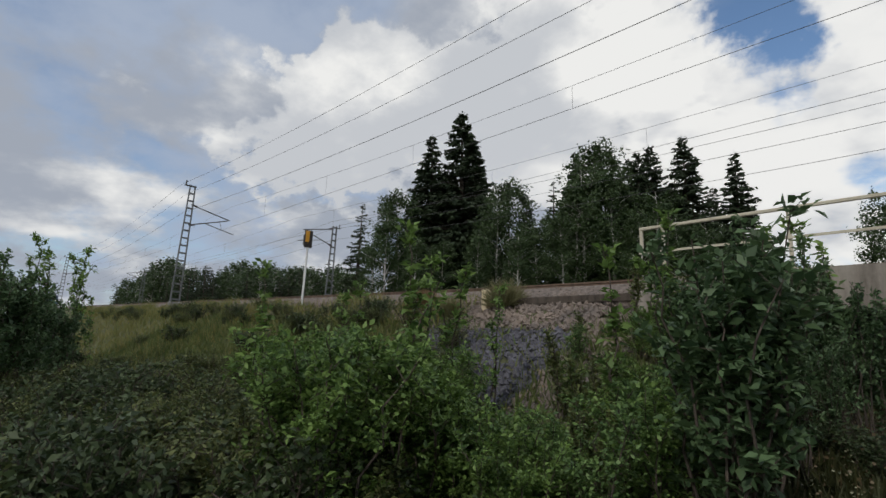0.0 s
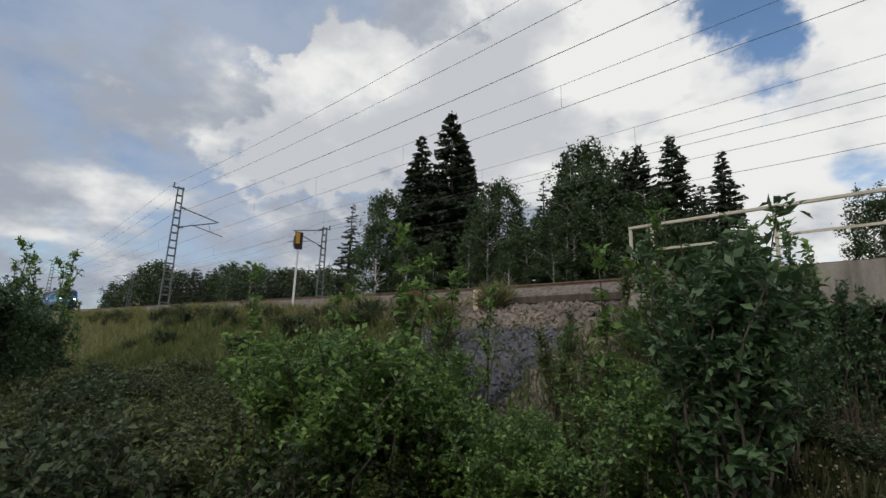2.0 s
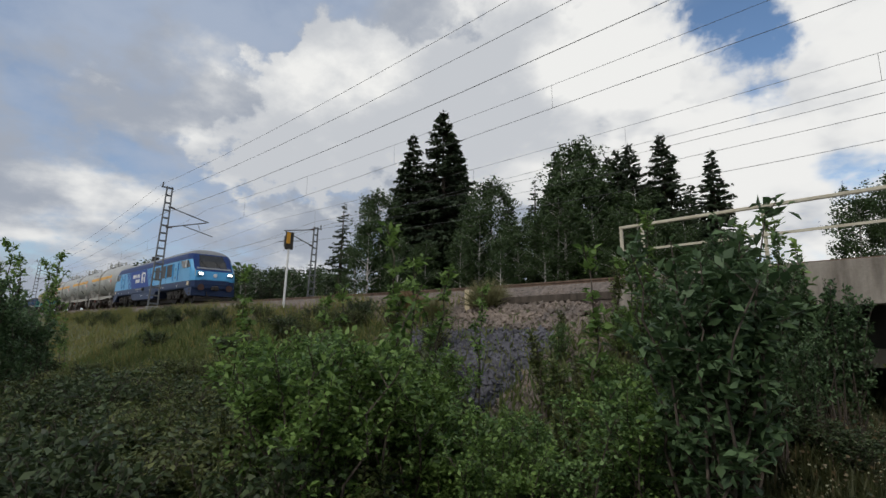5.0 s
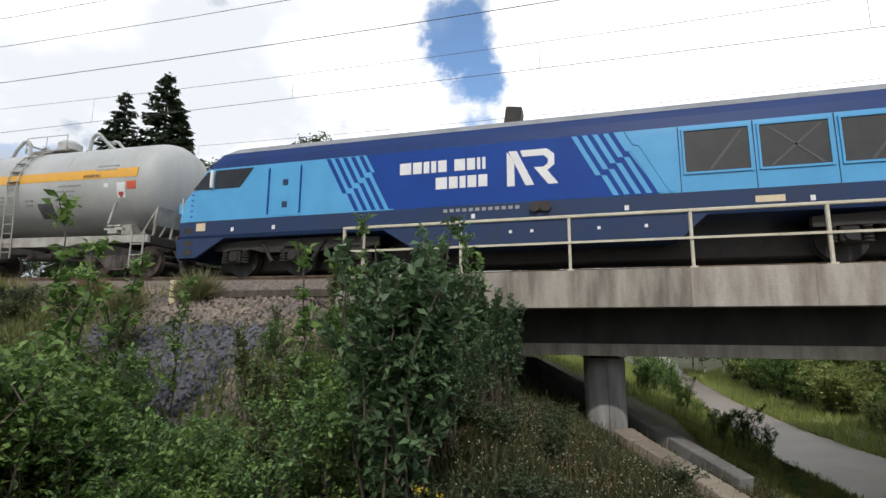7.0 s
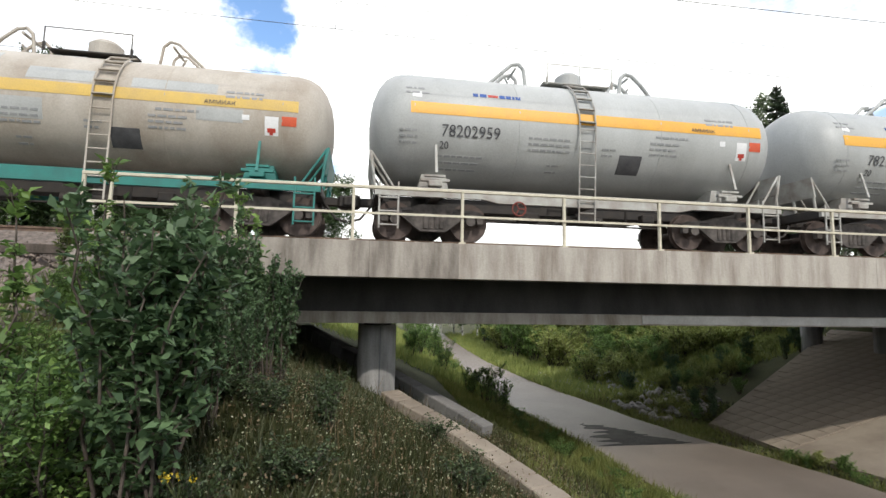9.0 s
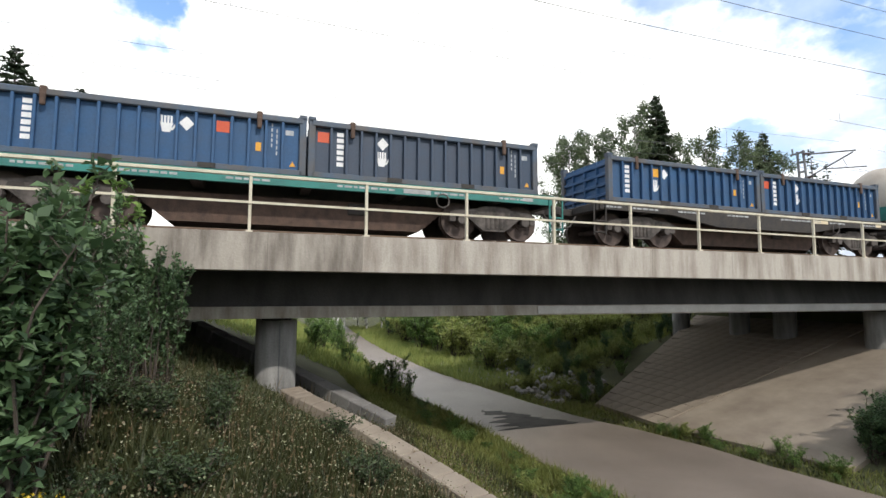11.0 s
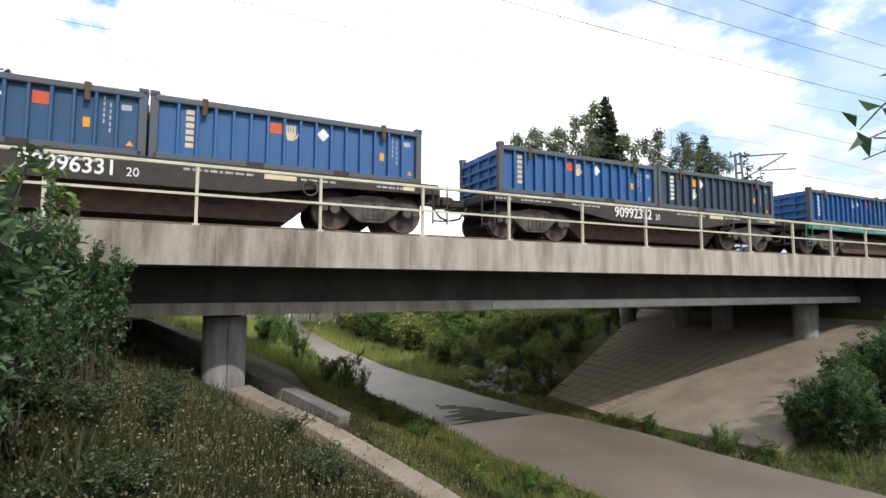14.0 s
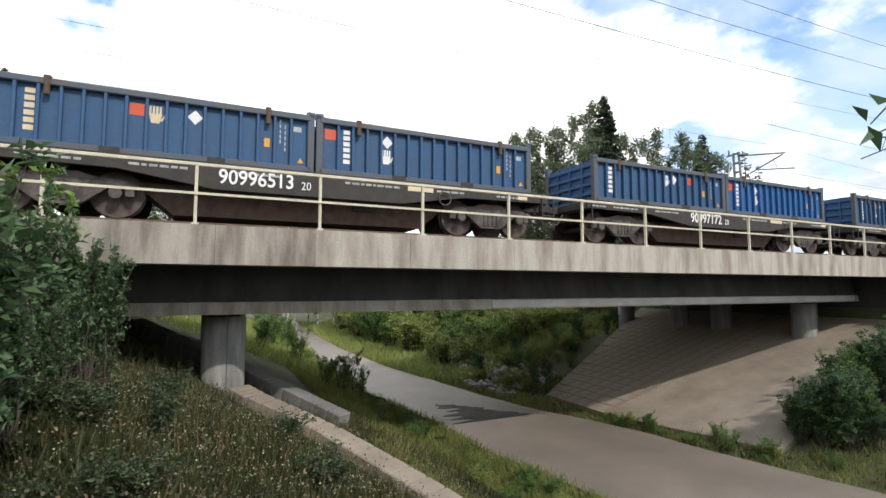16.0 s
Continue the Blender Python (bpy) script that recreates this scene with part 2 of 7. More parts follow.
M_CONTB = mat("blue_container_paint", (0.034, 0.098, 0.215), (0.05, 0.088, 0.155), 0.6, 1.3, 0.05, 30, spec=0.3, contrast=(0.35, 0.8))
M_CONTDARK = mat("faded_dark_container_paint", (0.036, 0.062, 0.105), (0.05, 0.06, 0.085), 0.6, 1.3, 0.05, 30, contrast=(0.35, 0.8))
M_CONTBRIGHT = mat("bright_blue_container_paint", (0.02, 0.11, 0.31), (0.03, 0.09, 0.22), 0.55, 1.3, 0.05, 30, contrast=(0.4, 0.85))
M_CONTGREY = mat("grey_blue_container_paint", (0.055, 0.095, 0.155), (0.075, 0.09, 0.115), 0.6, 1.3, 0.05, 30, contrast=(0.35, 0.8))
M_HANDRED = mat("dull_red_paint", (0.22, 0.035, 0.02), (0.14, 0.03, 0.02), 0.6, 3, 0, 40)
M_CONTG = mat("grey_blue_container_rail", (0.055, 0.088, 0.135), (0.085, 0.08, 0.08), 0.6, 1.5, 0.1, 30)
M_RED = mat("orange_red_label", (0.62, 0.10, 0.03), (0.55, 0.08, 0.03), 0.5, 3, 0, 40)
M_LABELY = mat("amber_label", (0.72, 0.36, 0.03), (0.66, 0.32, 0.03), 0.5, 3, 0, 40)
M_CREAM = mat("cream_label", (0.66, 0.55, 0.36), (0.6, 0.5, 0.34), 0.5, 3, 0, 40)
M_INK = mat("dark_stencil", (0.05, 0.05, 0.055), (0.10, 0.10, 0.105), 0.6, 3, 0, 40)
M_INKSOFT = mat("worn_stencil", (0.24, 0.25, 0.25), (0.32, 0.32, 0.32), 0.6, 3, 0, 40)
M_LOGORED = mat("red_emblem", (0.5, 0.05, 0.03), None, 0.5, 3, 0, 40)
M_LOGOBLUE = mat("blue_emblem", (0.02, 0.08, 0.32), None, 0.5, 3, 0, 40)
M_BARK = mat("bark", (0.10, 0.08, 0.065), (0.05, 0.04, 0.032), 0.95, 4, 0.6, 20, stretch=(2, 2, 0.4))
M_BIRCHBARK = mat("birch_bark", (0.55, 0.53, 0.50), (0.12, 0.11, 0.10), 0.9, 4, 0.3, 20, contrast=(0.5, 0.62))
M_LAMPLIT = mat("lit_lamp_lens", (0.8, 0.8, 0.78), (0.75, 0.75, 0.75), 0.15, 3, 0, 40)
M_LAMPLIT.node_tree.nodes["Principled BSDF"].inputs["Emission Color"].default_value = (1, 0.97, 0.9, 1)
M_LAMPLIT.node_tree.nodes["Principled BSDF"].inputs["Emission Strength"].default_value = 12.0
M_LAMP = mat("lamp_lens", (0.75, 0.76, 0.74), (0.7, 0.7, 0.7), 0.15, 3, 0, 40)
L_SPRUCE = leafmat("spruce_needles", (0.020, 0.036, 0.018), (0.050, 0.075, 0.034), 0.08, 0.7)
L_BIRCH = leafmat("birch_leaves", (0.036, 0.066, 0.024), (0.078, 0.122, 0.044), 0.25)
L_BIRCHLT = leafmat("light_birch_leaves", (0.09, 0.125, 0.065), (0.18, 0.225, 0.12), 0.4)
L_BUSH = leafmat("bush_leaves", (0.050, 0.104, 0.027), (0.250, 0.382, 0.099), 0.34)
L_DARKBUSH = leafmat("dark_bush_leaves", (0.036, 0.073, 0.032), (0.149, 0.238, 0.105), 0.3)
L_BUSH2 = leafmat("bramble_leaves", (0.048, 0.099, 0.033), (0.233, 0.365, 0.116), 0.32)
L_WEED = leafmat("weed_leaves", (0.042, 0.071, 0.024), (0.187, 0.209, 0.072), 0.28)
L_GRASS = leafmat("grass_blades", (0.066, 0.108, 0.03), (0.155, 0.172, 0.058), 0.28)
L_DRY = leafmat("dry_grass", (0.25, 0.21, 0.07), (0.12, 0.16, 0.045), 0.25)
# weed leaf colour darkened, so the shade is in the paint
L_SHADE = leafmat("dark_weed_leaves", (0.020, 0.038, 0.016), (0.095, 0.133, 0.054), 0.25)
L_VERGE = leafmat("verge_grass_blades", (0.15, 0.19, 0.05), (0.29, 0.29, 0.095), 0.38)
# leaf colour raised to paint sunlight onto the far bank
L_SUNPAINT = leafmat("sunny_shrub_leaves", (0.20, 0.26, 0.07), (0.36, 0.38, 0.12), 0.42)
L_DRYTUFT = leafmat("dry_tuft", (0.22, 0.20, 0.10), (0.16, 0.17, 0.08), 0.2)
L_RUST = leafmat("dock_leaves", (0.17, 0.10, 0.05), (0.22, 0.16, 0.08), 0.2)
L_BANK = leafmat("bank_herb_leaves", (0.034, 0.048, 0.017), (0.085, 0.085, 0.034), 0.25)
L_BROWN = leafmat("brown_seed_heads", (0.12, 0.085, 0.045), (0.17, 0.13, 0.07), 0.15)
L_SEED = leafmat("pale_seeds", (0.34, 0.33, 0.22), (0.22, 0.24, 0.13), 0.2)
L_YELL = leafmat("yellow_flowers", (0.55, 0.40, 0.02), (0.65, 0.5, 0.05), 0.2)


# ---- mesh helpers ----
def part(name, bm, material, parent=None, label="", m=None):
    me = bpy.data.meshes.new(name)
    bm.to_mesh(me)
    bm.free()
    me.materials.append(material)
    ob = new(name, me)
    if parent is not None:
        ob.parent = parent
    if m is not None:
        ob.matrix_basis = m
    if label:
        ob["label"] = label
    return ob


def again(ob, m, parent=None):
    """Another object on the same mesh, in the same parent unless one is given."""
    o = new(ob.name.split(".")[0], ob.data)
    o.parent = parent if parent is not None else ob.parent
    o.matrix_basis = m
    if "label" in ob:
        o["label"] = ob["label"]
    return o


def box(bm, c, s, rot=None, bevel=0.0):
    """A box of size s about c, turned by the matrix rot."""
    r = bmesh.ops.create_cube(bm, size=1.0)
    vs = r["verts"]
    m = Matrix.Translation(c) @ (rot or Matrix()) @ Matrix.Diagonal((*s, 1))
    bmesh.ops.transform(bm, matrix=m, verts=vs)
    if bevel:
        es = list({e for v in vs for e in v.link_edges})
        bmesh.ops.bevel(bm, geom=es, offset=bevel, segments=1, affect="EDGES", profile=0.5)
    return vs


def tube(bm, a, b, r, n=8, r2=None):
    """A closed round bar from a to b."""
    a, b = Vector(a), Vector(b)
    d = b - a
    res = bmesh.ops.create_cone(bm, cap_ends=True, segments=n, radius1=r, radius2=r if r2 is None else r2, depth=d.length)
    m = Matrix.Translation((a + b) / 2) @ d.to_track_quat("Z", "Y").to_matrix().to_4x4()
    bmesh.ops.transform(bm, matrix=m, verts=res["verts"])
    return res["verts"]


def prism(bm, outline, y0, y1):
    """An outline of (x, z) pairs drawn out from y0 to y1."""
    a = [bm.verts.new((x, y0, z)) for x, z in outline]
    b = [bm.verts.new((x, y1, z)) for x, z in outline]
    bm.faces.new(a)
    bm.faces.new(b[::-1])
    n = len(a)
    for i in range(n):
        bm.faces.new((a[i], b[i], b[(i + 1) % n], a[(i + 1) % n]))
    bmesh.ops.recalc_face_normals(bm, faces=bm.faces)


def loft(bm, rings, cap=True, closed=True):
    """Skin over rings of equal numbers of points."""
    vv = [[bm.verts.new(p) for p in r] for r in rings]
    n = len(vv[0])
    for a, b in zip(vv, vv[1:]):
        for i in range(n if closed else n - 1):
            bm.faces.new((a[i], a[(i + 1) % n], b[(i + 1) % n], b[i]))
    if cap:
        bm.faces.new(vv[0][::-1])
        bm.faces.new(vv[-1])
    bmesh.ops.recalc_face_normals(bm, faces=bm.faces)
    return vv


def empty(name, m=None):
    ob = new(name)
    if m is not None:
        ob.matrix_basis = m
    return ob


def words(text, size, material, parent, m, name="lettering", label="", stretch=1.0, bold=0.0):
    """Lettering as a thin mesh, reading along its own x, facing its own +z."""
    cu = bpy.data.curves.new(name, "FONT")
    cu.body, cu.size, cu.extrude, cu.offset = text, size, 0.002, bold
    cu.resolution_u = 3
    tmp = bpy.data.objects.new("tmp", cu)
    scene.collection.objects.link(tmp)
    me = bpy.data.meshes.new_from_object(tmp.evaluated_get(bpy.context.evaluated_depsgraph_get()))
    bpy.data.objects.remove(tmp)
    me.transform(Matrix.Diagonal((stretch, 1, 1, 1)))
    me.materials.clear()
    me.materials.append(material)
    ob = new(name, me)
    ob.parent = parent
    ob.matrix_basis = m
    if label:
        ob["label"] = label
    return ob




# ---- the line of the track ----
TRACK_Y, TRACK2_Y, GAUGE = 3.9, 9.1, 1.524


def rail_z(x):
    """Rail level along the line: level over the bridge, climbing gently to the west."""
    u = min(130.0, max(0.0, 2.0 - x))
    return 5.42 + (0.022 * u * u / 24 if u < 12 else 0.022 * (u - 6))


def smooth(a, b, v):
    t = min(1.0, max(0.0, (v - a) / (b - a)))
    return t * t * (3 - 2 * t)


def ground_z(x, y):
    """Height of the land: embankment of the line, cutting of the road, banks."""
    top = rail_z(x) - 0.62
    bank = top - 0.55 * max(0.0, 0.5 - y) - 0.5 * max(0.0, y - 12.6)
    rough = 0.16 * noise.noise((x * 0.35, y * 0.35, 0)) + 0.35 * noise.noise((x * 0.07, y * 0.07, 5))
    base = 2.1 + 1.6 * smooth(-8, -70, x) + rough
    if y > 10:
        base = 1.4 + rough + 4.0 * smooth(0, -60, x) + 3.0 * smooth(20, 70, y)
    z = max(bank, base)
    if x < 12.9:
        cut = -0.06 + 0.42 * max(0.0, 9.5 - x)
    else:
        u = max(0.0, x - 15.5)
        under = 0.24 * u - 0.1 + (3.0 * smooth(26.3, 27.2, x) if x > 26 else 0)
        open_ = 0.42 * max(0.0, x - 16.2)
        k = smooth(-3.4, -1.0, y) * (1 - smooth(18, 23, y))
        cut = -0.06 + under * k + open_ * (1 - k)
    return min(z, cut)


def build_ground():
    bm = bmesh.new()
    xs = sorted({round(v, 2) for v in list(np.arange(-30, 40, 0.5)) + list(np.arange(-150, -30, 3)) + list(np.arange(40, 130, 4)) + [-3000, -1200, -600, -300, 200, 400, 900, 3000]})
    ys = sorted({round(v, 2) for v in list(np.arange(-16, 22, 0.5)) + list(np.arange(22, 90, 3)) + list(np.arange(-60, -16, 4)) + [-3000, -800, -250, -120, 120, 200, 400, 900, 3000]})
    grid = [[bm.verts.new((x, y, ground_z(max(-160, min(130, x)), max(-60, min(100, y))))) for x in xs] for y in ys]
    for j in range(len(ys) - 1):
        for i in range(len(xs) - 1):
            f = bm.faces.new((grid[j][i], grid[j][i + 1], grid[j + 1][i + 1], grid[j + 1][i]))
            f.smooth = True
    return tagged(part("ground", bm, M_SOIL), "uneven grassy earth of embankment and banks", "ground", kind="structure")


build_ground()


# ---- road, paving, track bed ----
def ribbon(bm, left, right, z, thick=0.05):
    """A slab between two plan lines."""
    for a, b, dz in ((left, right, 0), ):
        top = [[bm.verts.new((*p, z)) for p in ln] for ln in (a, b)]
        for i in range(len(a) - 1):
            bm.faces.new((top[0][i], top[1][i], top[1][i + 1], top[0][i + 1]))
    bmesh.ops.recalc_face_normals(bm, faces=bm.faces)
    r = bmesh.ops.extrude_face_region(bm, geom=list(bm.faces))
    vs = [v for v in r["geom"] if isinstance(v, bmesh.types.BMVert)]
    bmesh.ops.translate(bm, verts=vs, vec=(0, 0, -thick))
    bmesh.ops.recalc_face_normals(bm, faces=bm.faces)


def lerp_line(pts, ys):
    px, py = [p[0] for p in pts], [p[1] for p in pts]
    return [(float(np.interp(y, py, px)), y) for y in ys]


ROAD_L = [(11.9, -40), (11.6, -3), (11.1, -1.2), (10.6, 1.3), (10.5, 4), (10.4, 5.5), (9.95, 9), (9.85, 12), (9.95, 18.6), (10.83, 31.4), (12.7, 55), (14.5, 90)]
ROAD_R = [(17.6, -40), (16.25, -3.7), (15.94, -2.5), (15.5, -0.5), (15.2, 1.6), (14.6, 3.7), (13.95, 5.3), (13.4, 9), (12.7, 15), (12.4, 23.5), (12.85, 33.5), (14.2, 55), (18.5, 90)]


def build_road():
    ys = [y * 0.5 for y in range(-80, 181)]
    bm = bmesh.new()
    jig = [0.12 * noise.noise((y * 0.6, 0, 3)) for y in ys]
    ribbon(bm, [(x + j, y) for (x, y), j in zip(lerp_line(ROAD_L, ys), jig)], [(x + j, y) for (x, y), j in zip(lerp_line(ROAD_R, ys), jig[::-1])], 0.02, 0.1)
    tagged(part("road", bm, M_ASPH), "grey worn asphalt road passing under the railway bridge", "road", kind="structure")
    # darker patch with a ragged outline, laid just above the road
    bm = bmesh.new()
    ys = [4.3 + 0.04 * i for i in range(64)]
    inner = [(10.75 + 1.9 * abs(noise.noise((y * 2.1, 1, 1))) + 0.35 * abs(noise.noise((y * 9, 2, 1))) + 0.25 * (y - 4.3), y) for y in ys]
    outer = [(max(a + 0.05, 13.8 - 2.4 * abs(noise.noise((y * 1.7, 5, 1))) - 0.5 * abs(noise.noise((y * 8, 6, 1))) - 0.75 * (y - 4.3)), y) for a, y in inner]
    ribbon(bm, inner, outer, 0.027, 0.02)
    tagged(part("damp_patch", bm, M_DARKASPH), "dark ragged patch on the asphalt", "stain", kind="structure")


build_road()


def build_track(y0, name):
    bed = bmesh.new()
    xs = [-160 + 2.0 * i for i in range(81)] + [4 + 4 * i for i in range(25)]
    rings = []
    for x in xs:
        z = rail_z(x) - 0.16
        n = 0.03 * noise.noise((x, y0, 0))
        rings.append([(x, y0 - 2.55, z - 0.52 + n), (x, y0 - 1.75, z - 0.05 + n), (x, y0 + 1.75, z - 0.05), (x, y0 + 2.55, z - 0.52), (x, y0 + 2.5, z - 0.8), (x, y0 - 2.5, z - 0.8)])
    loft(bed, rings)
    tr = empty("railway_track", pose(0, 0, 0))
    part("ballast_bed", bed, M_BALLAST, tr)
    for s in (-1, 1):
        bm = bmesh.new()
        rr = []
        for x in xs:
            z = rail_z(x)
            y = y0 + s * GAUGE / 2
            rr.append([(x, y - 0.036, z), (x, y + 0.036, z), (x, y + 0.036, z - 0.045), (x, y + 0.01, z - 0.06), (x, y + 0.01, z - 0.14), (x, y + 0.07, z - 0.16),
                       (x, y - 0.07, z - 0.16), (x, y - 0.01, z - 0.14), (x, y - 0.01, z - 0.06), (x, y - 0.036, z - 0.045)])
        loft(bm, rr)
        part("rail", bm, M_STEELRAIL, tr, "rusty steel rail with a worn head")
    bm = bmesh.new()
    box(bm, (0, 0, 0), (0.26, 2.6, 0.2), bevel=0.02)
    first = None
    for i in range(150):
        x = -55 + 0.61 * i
        m = pose(x, y0, rail_z(x) - 0.26)
        if first is None:
            first = part("sleeper", bm, M_CONC_DARK, tr, m=m)
        else:
            again(first, m)
    tagged(tr, "rusty rails on concrete sleepers in crushed stone ballast", "railway track", "tracks")


build_track(TRACK_Y, "a")
build_track(TRACK2_Y, "b")


# ---- bridge ----
def build_deck(y0, near):
    """One single-track deck: slab with edge beams, a girder below."""
    x0, x1 = -0.5, 31.0
    deck = empty("bridge_deck", pose(0, 0, 0))
    sl = bmesh.new()
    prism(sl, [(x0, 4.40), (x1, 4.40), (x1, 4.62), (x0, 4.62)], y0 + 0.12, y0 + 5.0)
    part("deck_slab", sl, M_STAINSHADE, deck)
    # edge beam poured in bays with narrow joints
    for side in ((0.0,) if near else (0.0, 4.9)):
        xs = [x0, 1.9, 4.3, 5.9, 7.67, 10.0, 12.4, 14.8, 17.2, 19.6, 22.0, 24.4, 26.8, 29.0, x1]
        for a, b in zip(xs, xs[1:]):
            bm = bmesh.new()
            prism(bm, [(a + 0.001, 4.36), (b - 0.001, 4.36), (b - 0.001, 5.0), (a + 0.001, 5.0)], y0 - 0.28 + side, y0 + 0.12 + side)
            bmesh.ops.bevel(bm, geom=[e for e in bm.edges], offset=0.004, segments=1, affect="EDGES")
            part("edge_beam_bay", bm, M_CONCDIRTY if b < 6 else M_CONC, deck, "brown-stained concrete edge beam" if b < 6 else "pale streaked concrete edge beam")
    if near:
        bm = bmesh.new()
        prism(bm, [(x0, 4.62), (x1, 4.62), (x1, 4.985), (x0, 4.985)], y0 + 0.12, y0 + 1.6)
        part("ballast_shoulder", bm, M_BALLAST, deck, "stony ballast shoulder behind the edge beam")
        bm = bmesh.new()
        prism(bm, [(x0, 4.36), (x1, 4.36), (x1, 5.0), (x0, 5.0)], y0 + 4.85, y0 + 5.05)
        part("inner_kerb", bm, M_CONC_DARK, deck)
    bm = bmesh.new()
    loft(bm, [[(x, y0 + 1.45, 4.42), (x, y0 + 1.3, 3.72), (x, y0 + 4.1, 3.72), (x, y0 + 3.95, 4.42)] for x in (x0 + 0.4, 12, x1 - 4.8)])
    part("girder_web", bm, M_STAINSHADE, deck, "concrete girder web, stain and slab shade painted near-black")
    bm = bmesh.new()
    loft(bm, [[(x, y0 + 1.22, 3.72), (x, y0 + 1.2, 3.49), (x, y0 + 4.2, 3.49), (x, y0 + 4.18, 3.72)] for x in (x0 + 0.4, 12, x1 - 4.8)])
    part("girder_flange", bm, M_CONC, deck, "weathered pale lower flange of the girder")
    bm = bmesh.new()
    prism(bm, [(10.35, 3.52), (25.9, 3.52), (25.9, 3.70), (10.35, 3.70)], y0 + 1.185, y0 + 1.21)
    part("repair_strip", bm, M_PALE, deck, "pale strip along the girder flange")
    tagged(deck, "concrete railway bridge deck with pale edge beam", "bridge", "bridge decks")


build_deck(0.0, True)
build_deck(5.6, False)


def build_pier(x, y):
    p = empty("bridge_pier", pose(x, y, 0))
    bm = bmesh.new()
    vs = tube(bm, (0, 0, -0.2), (0, 0, 3.42), 0.41, 32)
    for f in bm.faces:
        f.smooth = len(f.verts) == 4
    part("shaft", bm, M_PIER, p)
    bm = bmesh.new()
    tube(bm, (0, 0, 3.42), (0, 0, 3.495), 0.30, 24)
    part("bearing", bm, M_BLACK, p)
    bm = bmesh.new()
    box(bm, (0.05, -0.412, 1.9), (0.02, 0.02, 3.0))
    part("earthing_strip", bm, M_GALV, p)
    tagged(p, "round grey concrete bridge pier with pale runs", "pier", "bridge piers")


M_PIER = mat("pier_concrete", (0.29, 0.285, 0.275), (0.12, 0.117, 0.113), 0.9, 1.4, 0.3, 30, stretch=(2.2, 2.2, 0.35), contrast=(0.38, 0.7))
for x in (4.57, 24.25):
    for y in (2.05, 5.35, 7.4, 10.7):
        build_pier(x, y)


def build_railing(y0, label):
    rl = empty("bridge_railing", pose(0, y0, 0))
    bm = bmesh.new()
    box(bm, (0, 0, 5.51), (0.05, 0.06, 1.0), bevel=0.006)
    box(bm, (0, 0, 5.02), (0.11, 0.12, 0.05))
    first = None
    for k in range(16):
        m = pose(2 * k, 0, 0)
        if first is None:
            first = part("post", bm, M_RAILING, rl, m=m)
        else:
            again(first, m)
    bm = bmesh.new()
    box(bm, (14.8, -0.005, 6.0), (30.5, 0.06, 0.055), bevel=0.008)
    part("top_rail", bm, M_RAILING, rl, "weathered grey-brown top rail")
    bm = bmesh.new()
    box(bm, (14.8, -0.045, 5.52), (30.5, 0.025, 0.04))
    part("middle_rail", bm, M_RAILING, rl)
    bm = bmesh.new()
    box(bm, (-0.42, 0, 5.76), (0.05, 0.05, 0.5))
    box(bm, (-0.2, 0, 5.52), (0.42, 0.04, 0.04))
    part("end_frame", bm, M_RAILING, rl)
    tagged(rl, label, "railing", "bridge railings")


build_railing(-0.08, "cream painted steel railing along the bridge edge")
build_railing(10.65, "cream painted steel railing along the far bridge edge")


def build_abutments():
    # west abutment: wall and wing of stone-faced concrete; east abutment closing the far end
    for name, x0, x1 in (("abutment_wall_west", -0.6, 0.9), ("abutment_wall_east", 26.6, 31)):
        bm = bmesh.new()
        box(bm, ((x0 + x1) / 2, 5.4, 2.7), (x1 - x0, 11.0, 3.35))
        # shade below the bridge is painted into the wall colour
        tagged(part(name, bm, M_STAINSHADE), "concrete abutment wall, shade under the bridge painted near-black", "abutment", kind="structure")
    bm = bmesh.new()
    prism(bm, [(-0.55, 2.9), (2.0, 2.9), (2.0, 4.34), (-0.55, 4.34)], -0.1, 0.35)
    tagged(part("wing_wall", bm, M_CONC), "pale concrete wing wall at the bridge end", "wall", kind="structure")


build_abutments()


# paved slope of the east bank under the bridge, laid in slabs
def build_paving():
    pv = empty("slope_paving", pose(0, 0, 0))
    sub = bmesh.new()
    loft(sub, [[(x0, a, 0.265 * (x0 - 15.75)), (26.6, b, 0.265 * 10.85), (26.6, b, 2.3), (x0, a, -0.3)] for x0, a, b in ((16.5, -1.6, -0.9), (15.78, 3.4, 3.6), (15.75, 6.4, 11.9))])
    part("slope_bed", sub, M_PAVE, pv)
    bm = bmesh.new()
    box(bm, (0, 0, 0), (0.492, 0.492, 0.06), bevel=0.005)
    first, n = None, 0
    tilt = -math.degrees(math.atan(0.265))
    for j in range(17):
        for i in range(21):
            x, y = 16.0 + 0.5 * i, 3.6 + 0.5 * j
            if n >= 295 or y > 6.1 + 0.5 * (x - 15.9):
                continue
            m = pose(x, y, 0.265 * (x - 15.75) + 0.012 + 0.003 * random.random(), 0, tilt, 0)
            if first is None:
                first = part("paving_slab", bm, M_PAVE, pv, m=m)
            else:
                again(first, m)
            n += 1
    tagged(pv, "pale concrete slab paving on the bank below the bridge", "paving")


build_paving()


